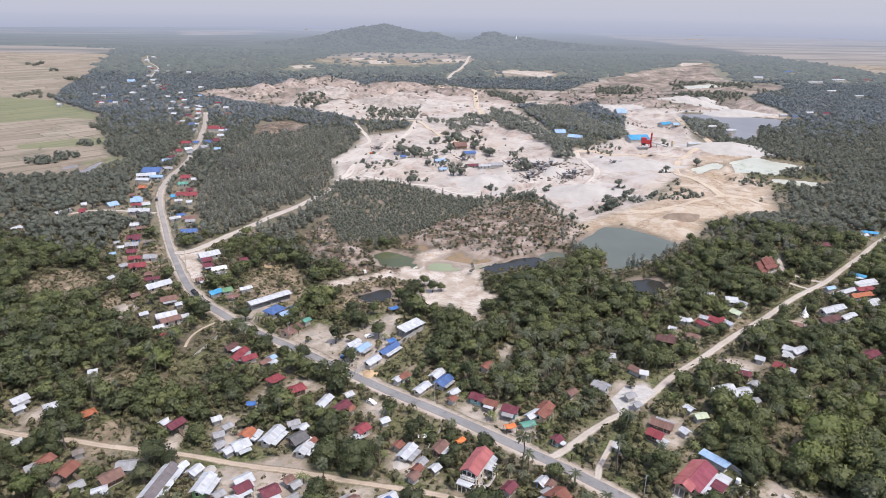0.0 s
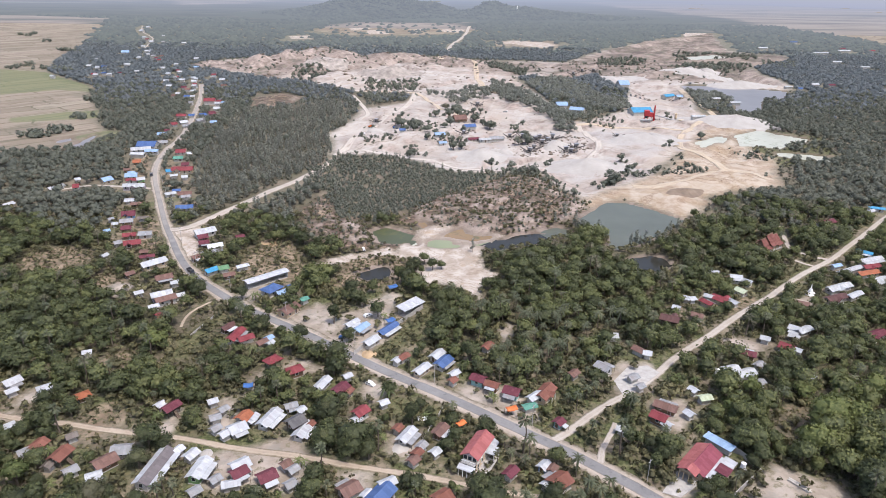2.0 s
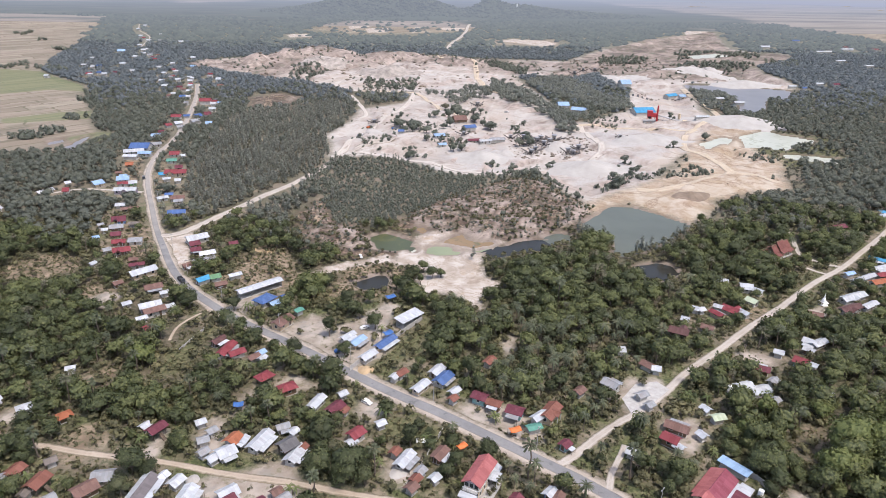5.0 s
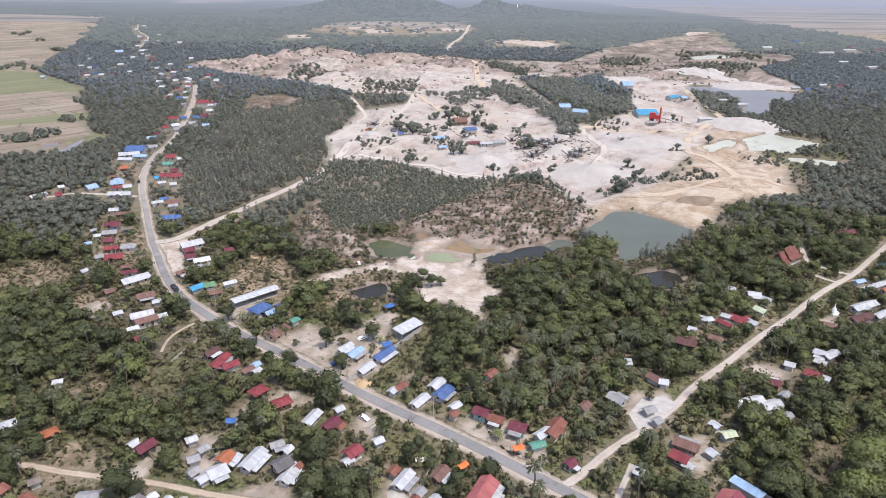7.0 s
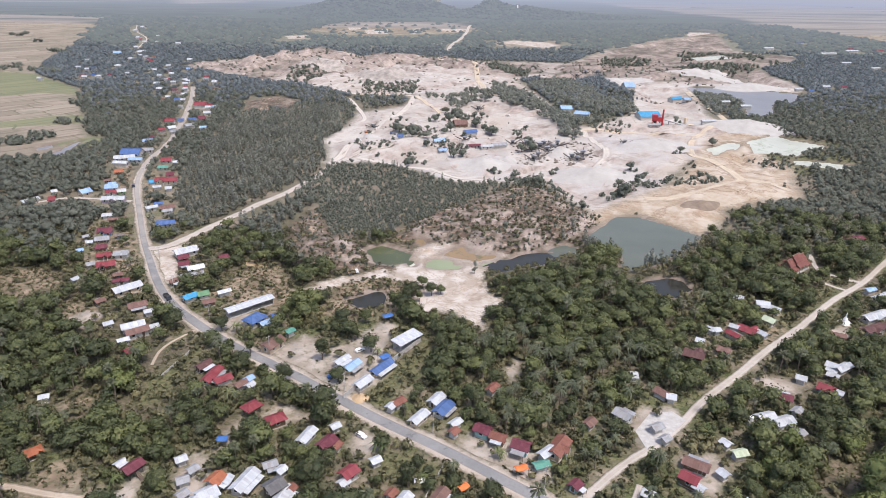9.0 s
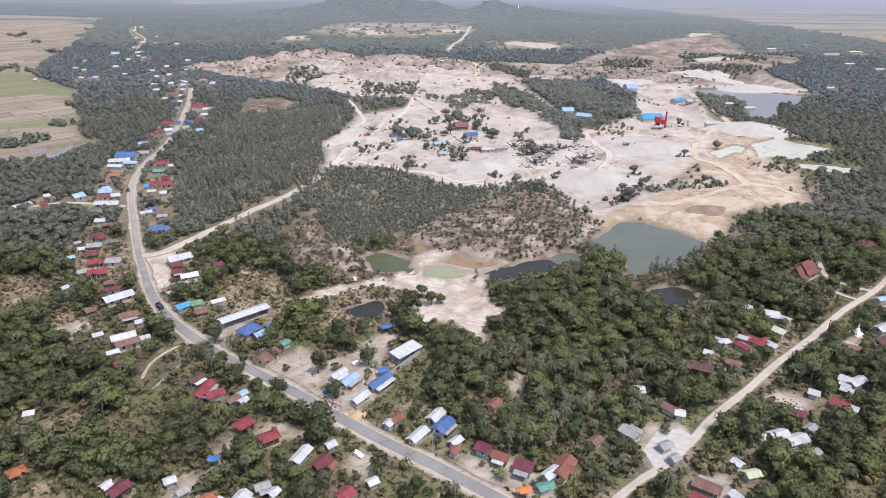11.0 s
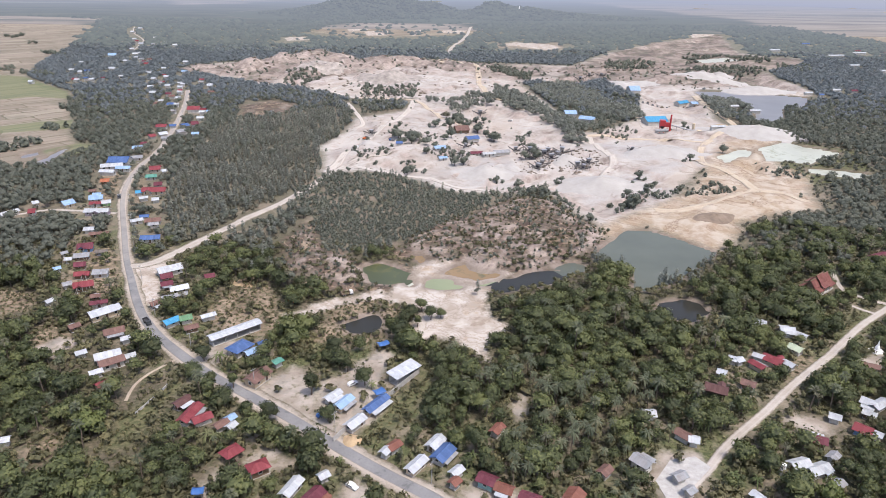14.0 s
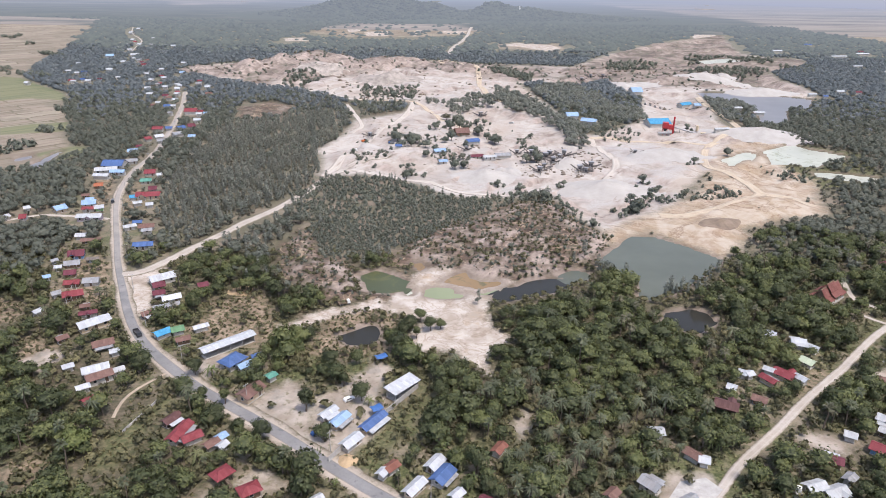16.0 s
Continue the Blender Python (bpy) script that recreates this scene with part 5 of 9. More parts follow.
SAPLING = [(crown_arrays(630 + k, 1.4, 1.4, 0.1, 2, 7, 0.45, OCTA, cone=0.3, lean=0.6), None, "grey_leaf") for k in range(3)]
FARTREE = [(crown_arrays(700 + k, wide, tall, base, 2, 7, 1.0, OCTA, lean=1.0, solid=0.95, ragged=0.15, vary=0.15), None, "haze_leaf") for k, (wide, tall, base) in enumerate(((3.3, 3.2, 0.0), (3.9, 3.5, 0.0), (2.9, 4.0, 0.0)))]
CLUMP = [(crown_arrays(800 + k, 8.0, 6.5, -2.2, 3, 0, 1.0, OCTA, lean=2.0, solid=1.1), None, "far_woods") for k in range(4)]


def scatter_mesh(name, template, places, material, trunk=False):
    """Many copies of a template joined into one mesh. places: x, y, z, turn, size, tint."""
    crown, stem, _ = template
    v, f = (stem if trunk else crown[:2])
    n = len(places)
    c, s = np.cos(places[:, 3])[:, None], np.sin(places[:, 3])[:, None]
    size = places[:, 4][:, None]
    X = (v[None, :, 0] * c - v[None, :, 1] * s) * size + places[:, 0][:, None]
    Y = (v[None, :, 0] * s + v[None, :, 1] * c) * size + places[:, 1][:, None]
    Z = v[None, :, 2] * size + places[:, 2][:, None]
    faces = (f[None] + (np.arange(n) * len(v))[:, None, None]).reshape(-1, 3)
    tint = None if trunk else (crown[2][None, :] + places[:, 5][:, None]).ravel()
    nrm = None
    if not trunk and crown[3] is not None:
        m = crown[3]
        nrm = np.stack([m[None, :, 0] * c - m[None, :, 1] * s, m[None, :, 0] * s + m[None, :, 1] * c, np.repeat(m[None, :, 2], n, 0)], -1).reshape(-1, 3)
    return np.stack([X, Y, Z], -1).reshape(-1, 3), faces, tint, nrm


def stuff(name, groups, label, category):
    """One object of crowns (and one of trunks under it) from (templates, places) groups that share a material."""
    top = None
    for trunk in (False, True):
        V, F, T, N, o = [], [], [], [], 0
        for templates, places in groups:
            if not len(places):
                continue
            pick = np.arange(len(places)) % len(templates)
            for k, tpl in enumerate(templates):
                if trunk and tpl[1] is None or not (pick == k).any():
                    continue
                v, f, t, nr = scatter_mesh(name, tpl, places[pick == k], None, trunk)
                V.append(v), F.append(f + o)
                if t is not None:
                    T.append(t)
                if nr is not None:
                    N.append(nr)
                o += len(v)
        if not V:
            continue
        mat = M["bark"] if trunk else M[groups[0][0][0][2]]
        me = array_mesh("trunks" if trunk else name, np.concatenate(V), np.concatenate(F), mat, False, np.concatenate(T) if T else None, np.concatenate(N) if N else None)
        if trunk:
            tagged(part("trunks", me, top), kind="stuff")
        else:
            top = tagged(new(name, me), label, category, kind="stuff")
    return top


HOUSES = []   # x, y, turn, length, width: filled by the house list, keeps trees off roofs


def clear_of_houses(px, py, front, side):
    """True where no house stands, with a free strip toward the south of each."""
    ok = np.ones(px.shape, bool)
    for hx, hy, turn, L, W in HOUSES:
        near = (np.abs(px - hx) < L + 14) & (np.abs(py - hy) < L + 12 + front)
        if not near.any():
            continue
        c, s = math.cos(turn), math.sin(turn)
        for back in np.arange(0.0, front + 0.1, 2.0):
            dx, dy = px[near] - hx, py[near] - hy + back
            u, w = c * dx + s * dy, -s * dx + c * dy
            m = side if back == 0 else side * 0.3
            ok[near] &= ~((np.abs(u) < L / 2 + m) & (np.abs(w) < W / 2 + m))
    return ok


def clear_of_roads(px, py, extra, front):
    ok = np.ones(px.shape, bool)
    for name, line in ROADS.items():
        steps = (0.0, front * 0.5, front)
        if name in ("dirt_street", "lane"):
            steps = (0.0,)
        elif name == "quarry_road" and front > 2.5:
            steps = (0.0, 4.0, 8.0, 12.0, 16.0, 20.0)
        for back in steps:
            ok &= line_distance(px, py + back, line, False) > ROAD_HALF[name] + extra * (1.0 if back == 0 else 0.0)
    return ok


def jittered(x0, x1, y0, y1, gap, seed):
    rng = np.random.RandomState(seed)
    xs, ys = np.arange(x0, x1, gap), np.arange(y0, y1, gap)
    X, Y = np.meshgrid(xs, ys)
    X = X + rng.uniform(-0.48, 0.48, X.shape) * gap + (np.arange(len(ys)) % 2)[:, None] * gap * 0.5
    Y = Y + rng.uniform(-0.48, 0.48, Y.shape) * gap
    return X.ravel(), Y.ravel(), rng


def places_of(px, py, rng, lo, hi, spread=0.42, tone=0.0):
    z = height(px, py)
    patch = 0.30 * waves(px, py, 45, 31, 3) + 0.45 * step(depth_in("lush", px, py), -4, 4)
    return np.stack([px, py, z, rng.uniform(0, 6.28, len(px)), rng.uniform(lo, hi, len(px)), tone + patch + rng.uniform(-spread, spread, len(px))], 1)


def uneven(p):
    """Stands of taller and lower trees, taller where the ground is lush."""
    p[:, 4] *= 1 + 0.25 * waves(p[:, 0], p[:, 1], 38, 33, 3) + 0.2 * step(depth_in("lush", p[:, 0], p[:, 1]), -4, 4)
    return p


def zone_depth(kinds, px, py):
    return np.max([depth_in(k, px, py) for k in kinds], axis=0)


def banana_arrays(seed):
    """A clump of banana stems: broad arching leaves from a few centres."""
    rng = np.random.RandomState(seed)
    V, F, T, o = [], [], [], 0
    for k in range(3):
        v, f, t, _ = frond_arrays(seed * 7 + k, rng.uniform(1.6, 2.6), 7, 1.9, False, 3)
        v = v * np.array([1, 1, 1]) + np.array([rng.uniform(-0.8, 0.8), rng.uniform(-0.8, 0.8), 0])
        V.append(v), F.append(f + o), T.append(t + 0.35)
        o += len(v)
    return np.concatenate(V), np.concatenate(F), np.concatenate(T), None


WEED = [(crown_arrays(680 + k, 0.75, 0.55, 0.0, 1, 3, 0.4, (ICO1[0][:], ICO1[1][::2])), None, "bush_leaf") for k in range(4)]
TUFT = [(crown_arrays(660 + k, 2.0, 2.0, 0.0, 1, 4, 0.8), None, "grey_leaf") for k in range(3)]
BANANA = [(banana_arrays(900 + k), slim_trunk(2.0, 0.15), "banana_leaf") for k in range(3)]
OPEN = ("quarry", "ochre", "sand", "field", "green", "clear") + WATERS
# ---- houses ----
COLOUR_WORDS = {"zinc": "bright zinc sheet roof", "palezinc": "pale grey sheet roof", "oldzinc": "weathered grey sheet roof", "red": "red metal roof",
                "maroon": "dark maroon metal roof", "salmon": "light red tiled roof", "rust": "rust-red tiled roof", "oldrust": "old rusty brown roof",
                "darkrust": "dark brown-red roof", "orange": "orange clay tile roof", "terracotta": "terracotta tiled roof", "blue": "bright blue metal roof",
                "lightblue": "light blue sheet roof", "teal": "turquoise blue sheet roof", "green": "dull green sheet roof", "palegreen": "pale green sheet roof",
                "greentarp": "green tarpaulin roof", "darktile": "dark grey tiled roof", "oldwood": "grey old plank roof", "striped": "white and grey striped sheet roof",
                "longhall": "white and grey-brown long roof", "twotone": "roof with a red and a maroon slope"}
WALL_WORDS = {"plaster": "plastered walls", "cream": "cream walls", "wood": "brown timber walls", "darkwood": "dark timber walls", "teal": "pale teal walls",
              "green": "green walls", "blue": "blue walls", "mauve": "mauve walls", "white": "white walls", "open": "open sides on posts"}


def slope(b, a, c, d, e, thick=0.09):
    return b.prism([a, c, d, e], thick)


def wall_opening(kind, parent, x, y, z, w, h, turn, material):
    """A door or a window with a frame that stands proud of the wall and a pane set into it."""
    frame_b = Build()
    t = 0.09
    frame_b.box(-w / 2 - t, -0.05, -t, -w / 2, 0.05, h + t).box(w / 2, -0.05, -t, w / 2 + t, 0.05, h + t)
    frame_b.box(-w / 2, -0.05, h, w / 2, 0.05, h + t).box(-w / 2, -0.07, -t, w / 2, 0.07, 0.0)
    ob = part(kind, frame_b.mesh(kind, M["wall_white"]), parent)
    ob.matrix_basis = pose(x, y, z, 0, 0, turn)
    leaf = Build().box(-w / 2, -0.03, 0.0, w / 2, 0.01, h)
    part("pane" if kind == "window" else "door_leaf", leaf.mesh("pane", material), ob)


def house(x, y, turn, L, W, h, kind, roof, wall, stilts=False):
    """A village house: plinth or posts, walls, roof slopes, ridge, door and windows. L runs along the ridge."""
    rng = random.Random(int(x * 31 + y * 17))
    h = h * 0.86 if y < 600 else h * 1.2
    if y < 330:
        L, W = L * 0.88, W * 0.90
    HOUSES.append((x, y, radians(turn), L + 0.6, W + 0.6))
    far = y > 330
    name = "warehouse" if kind == "warehouse" else ("shed" if L * W < 22 and wall == "plaster" or kind == "shed" else "house")
    label = "%s, %s, %s" % ({"warehouse": "long open warehouse", "shed": "small village shed", "house": "village house"}[name],
                                   COLOUR_WORDS[roof], WALL_WORDS[wall])
    if stilts:
        label += ", stilts"
    z0 = float(height(np.array([x]), np.array([y]))[0])
    top = thing(name, pose(x, y, z0, 0, 0, turn), label, name, "village houses")
    floor_z = 1.7 if stilts else 0.18
    pitch = (0.30 if kind == "warehouse" else 0.48) if roof not in ("greentarp",) else 0.3
    over = 0.6
    L, W = max(2.0, L - 0.9), max(1.8, W * 0.76 - 0.9)
    rise = W / 2 * pitch
    hx, hy = L / 2, W / 2
    ix, iy = hx - 0.1, hy - 0.1
    wm = M["wall_" + (wall if wall != "open" else "plaster")]
    main, second = {"longhall": (M["roof_zinc"], M["roof_greybrown"]), "twotone": (M["roof_salmon"], M["roof_rose"])}.get(roof) or (M["roof_" + roof], M["roof_" + roof])
    if wall == "open":
        for sx in np.linspace(-ix, ix, max(3, int(L / 4) + 1)):
            for sy in (-iy, iy):
                part("post", Build().tube((sx, sy, -0.2), (sx, sy, h), 0.11, 0.11, 6).mesh("post", M["concrete"]), top)
        part("floor_slab", Build().box(-hx, -hy, -0.2, hx, hy, 0.1).mesh("floor_slab", M["concrete"]), top)
        part("wall", Build().box(-ix, iy - 0.08, 0.1, ix, iy + 0.06, h - 0.6).mesh("wall", wm), top)
        part("wall", Build().box(ix - 0.06, -iy, 0.1, ix + 0.08, iy - 0.1, h - 0.8).mesh("wall", wm), top)
    else:
        gable = kind not in ("hip",)
        b = Build()
        prof = [(-iy, floor_z), (iy, floor_z), (iy, h), (0, h + rise * (iy / hy) * 0.97), (-iy, h)] if gable else [(-iy, floor_z), (iy, floor_z), (iy, h + 0.05), (-iy, h + 0.05)]
        if kind == "shed":
            prof = [(-iy, floor_z), (iy, floor_z), (iy, h + W * 0.145), (-iy, h + 0.04)]
        n = len(prof)
        b.add([(-ix, py_, pz) for py_, pz in prof] + [(ix, py_, pz) for py_, pz in prof],
              [tuple(range(n - 1, -1, -1)), tuple(range(n, 2 * n))] + [(i, (i + 1) % n, n + (i + 1) % n, n + i) for i in range(n)])
        part("wall", b.mesh("wall", wm), top)
        if stilts:
            for sx in np.linspace(-ix + 0.2, ix - 0.2, 3):
                for sy in (-iy + 0.2, iy - 0.2):
                    part("post", Build().tube((sx, sy, -0.2), (sx, sy, floor_z), 0.13, 0.12, 6).mesh("post", M["post"]), top)
            for k in range(6):
                st = Build().box(-0.5, -iy - 0.3 - 0.28 * (6 - k), floor_z * k / 6 - 0.1, 0.5, -iy - 0.3 - 0.28 * (5 - k), floor_z * (k + 1) / 6)
                part("stair_step", st.mesh("stair_step", M["post"]), top)
        else:
            part("plinth", Build().box(-ix - 0.15, -iy - 0.15, -0.2, ix + 0.15, iy + 0.15, floor_z).mesh("plinth", M["concrete"]), top)
        if name == "house" and y < 520:
            sill = floor_z + 0.9
            high = min(1.1, h - sill - 0.25)
            sides = [(-1, "y"), (1, "y"), (-1, "x"), (1, "x")] if not far else [(-1, "y"), (-1, "x")]
            for sgn, ax in sides:
                run = ix if ax == "y" else iy
                cnt = max(1, int(run * 2 / 2.6))
                for k in range(cnt):
                    p = -run + 2 * run * (k + 0.5) / cnt
                    isdoor = k == cnt // 2 and sgn == -1 and ax == ("y" if L > 5 else "x")
                    px_, py_ = (p, sgn * (iy + 0.02)) if ax == "y" else (sgn * (ix + 0.02), p)
                    rot = (0 if sgn < 0 else 180) if ax == "y" else (-90 if sgn < 0 else 90)
                    if isdoor:
                        wall_opening("door", top, px_, py_, floor_z + 0.02, 0.95, min(2.05, h - floor_z - 0.25), rot, M["door"])
                    elif high > 0.5:
                        wall_opening("window", top, px_, py_, sill, 0.9, high, rot, M["glass"])
                        if h > 5.5:
                            wall_opening("window", top, px_, py_, sill + 2.7, 0.9, min(1.2, h - sill - 2.95), rot, M["glass"])
    ex, ey = hx + over, hy + over
    zr, ze = h + rise + 0.08, h - over * pitch + 0.08
    if kind == "hip":
        r = max(0.3, ex - ey * 0.85)
        for poly in ([(-ex, -ey, ze), (ex, -ey, ze), (r, 0, zr), (-r, 0, zr)], [(ex, ey, ze), (-ex, ey, ze), (-r, 0, zr), (r, 0, zr)],
                     [(ex, -ey, ze), (ex, ey, ze), (r, 0, zr)], [(-ex, ey, ze), (-ex, -ey, ze), (-r, 0, zr)]):
            part("roof_slope", Build().prism(poly, 0.09).mesh("roof_slope", main), top)
        part("ridge_cap", Build().box(-r, -0.14, zr - 0.05, r, 0.14, zr + 0.06).mesh("ridge_cap", main), top)
    elif kind == "shed":
        part("roof_slope", slope(Build(), (-ex, -ey, h + 0.1), (ex, -ey, h + 0.1), (ex, ey, h + W * 0.16 + 0.1), (-ex, ey, h + W * 0.16 + 0.1)).mesh("roof_slope", main), top)
    else:
        part("roof_slope", slope(Build(), (-ex, -ey, ze), (ex, -ey, ze), (ex, -0.02, zr), (-ex, -0.02, zr)).mesh("roof_slope", second), top)
        part("roof_slope", slope(Build(), (ex, ey, ze), (-ex, ey, ze), (-ex, 0.02, zr), (ex, 0.02, zr)).mesh("roof_slope", main), top)
        part("ridge_cap", Build().add([(-ex, -0.22, zr - 0.06), (-ex, 0, zr + 0.07), (-ex, 0.22, zr - 0.06), (ex, -0.22, zr - 0.06), (ex, 0, zr + 0.07), (ex, 0.22, zr - 0.06)],
                                      [(0, 3, 4, 1), (1, 4, 5, 2), (0, 1, 2), (5, 4, 3), (0, 2, 5, 3)]).mesh("ridge_cap", second), top)
    if roof in ("red", "maroon", "rust", "terracotta", "darkrust", "palezinc") and kind == "gable" and L > 5.0 and 165 < y < 420 and rng.random() < 0.75:
        # a cross gable over the entrance, lower than the main ridge
        xc, wg = hx * rng.choice([-0.45, 0.0, 0.45]), min(hx * 0.42, 2.2)
        zg = ze + (zr - ze) * 0.86
        yf = -ey - 0.9
        lip = zg - wg * 0.62
        wing = part("cross_gable", Build().prism([(xc - wg, yf, lip), (xc, yf, zg), (xc, 0, zg), (xc - wg, 0, lip)][::-1], 0.08).mesh("cross_gable", main), top)
        part("gable_slope", Build().prism([(xc, yf, zg), (xc + wg, yf, lip), (xc + wg, 0, lip), (xc, 0, zg)], 0.08).mesh("gable_slope", main), wing)
        part("gable_wall", Build().add([(xc - wg * 0.85, yf + 0.3, lip), (xc + wg * 0.85, yf + 0.3, lip), (xc, yf + 0.3, zg - 0.12), (xc - wg * 0.85, yf + 0.45, lip), (xc + wg * 0.85, yf + 0.45, lip), (xc, yf + 0.45, zg - 0.12)],
                                       [(0, 1, 2), (5, 4, 3), (0, 3, 4, 1), (1, 4, 5, 2), (2, 5, 3, 0)]).mesh("gable_wall", wm), wing)
        for sx in (-0.75, 0.75):
            part("gable_post", Build().box(xc + sx * wg - 0.08, yf + 0.3, -0.2, xc + sx * wg + 0.08, yf + 0.46, lip + 0.15).mesh("gable_post", M["wall_white"]), wing)
    elif name == "house" and not stilts and kind == "gable" and y < 300 and rng.random() < 0.55:
        d, zp = rng.uniform(1.6, 2.4), min(h - 0.25, 2.7)
        side = -1 if rng.random() < 0.75 else 1
        w0, w1 = -ix + 0.1, ix - 0.1
        yo, yi = side * (iy + d), side * (iy + 0.02)
        poly = [(w0, yo, zp - 0.35), (w1, yo, zp - 0.35), (w1, yi, zp), (w0, yi, zp)]
        if side > 0:
            poly = poly[::-1]
        awn = part("awning", Build().prism(poly, 0.06).mesh("awning", M["roof_" + rng.choice(["zinc", "palezinc", "oldzinc"])]), top, "grey sheet awning")
        for sx in (w0 + 0.15, w1 - 0.15):
            part("awning_post", Build().tube((sx, yo * 0.97, -0.2), (sx, yo * 0.97, zp - 0.38), 0.06, 0.06, 6).mesh("awning_post", M["post"]), awn)
    return top


def temple_hall(x, y, turn):
    """A temple hall: three roof sections stepped along the ridge, each with a steep slope over a flatter skirt."""
    HOUSES.append((x, y, radians(turn), 17.0, 10.0))
    top = thing("temple_hall", pose(x, y, float(height(np.array([x]), np.array([y]))[0]), 0, 0, turn), "temple hall with stepped orange-red tiled roofs", "temple")
    part("plinth", Build().box(-7.4, -3.9, -0.3, 7.4, 3.9, 0.6).mesh("plinth", M["concrete"]), top)
    part("wall", Build().box(-6.4, -2.7, 0.6, 6.4, 2.7, 3.2).mesh("wall", M["wall_cream"]), top)
    for x0, x1, lift in ((-7.6, -2.6, 0.0), (-3.0, 3.0, 1.1), (2.6, 7.6, 0.0)):
        roof = part("roof_section", Build().add([(x0 + 0.3, -2.2, 3.0), (x0 + 0.3, 2.2, 3.0), (x0 + 0.3, 0, 6.2 + lift), (x1 - 0.3, -2.2, 3.0), (x1 - 0.3, 2.2, 3.0), (x1 - 0.3, 0, 6.2 + lift)],
                                                [(0, 2, 1), (3, 4, 5), (0, 1, 4, 3), (1, 2, 5, 4), (2, 0, 3, 5)]).mesh("roof_section", M["wall_wood"]), top)
        for s in (-1, 1):
            upper = [(x0, s * 2.4, 3.7 + lift), (x1, s * 2.4, 3.7 + lift), (x1, s * 0.02, 6.5 + lift), (x0, s * 0.02, 6.5 + lift)]
            skirt = [(x0 - 0.2, s * 4.3, 2.6 + lift * 0.7), (x1 + 0.2, s * 4.3, 2.6 + lift * 0.7), (x1 + 0.2, s * 2.3, 3.5 + lift), (x0 - 0.2, s * 2.3, 3.5 + lift)]
            part("roof_slope", Build().prism(upper if s < 0 else upper[::-1], 0.12).mesh("roof_slope", M["roof_terracotta"]), roof)
            part("roof_skirt", Build().prism(skirt if s < 0 else skirt[::-1], 0.12).mesh("roof_skirt", M["roof_terracotta"]), roof)
        part("ridge_cap", Build().box(x0 - 0.3, -0.16, 6.42 + lift, x1 + 0.3, 0.16, 6.7 + lift).mesh("ridge_cap", M["wall_wood"]), roof)
    for u in np.linspace(-7.0, 7.0, 6):
        for v in (-3.6, 3.6):
            part("column", Build().tube((u, v, 0.6), (u, v, 2.85), 0.16, 0.14, 8).mesh("column", M["wall_cream"]), top)


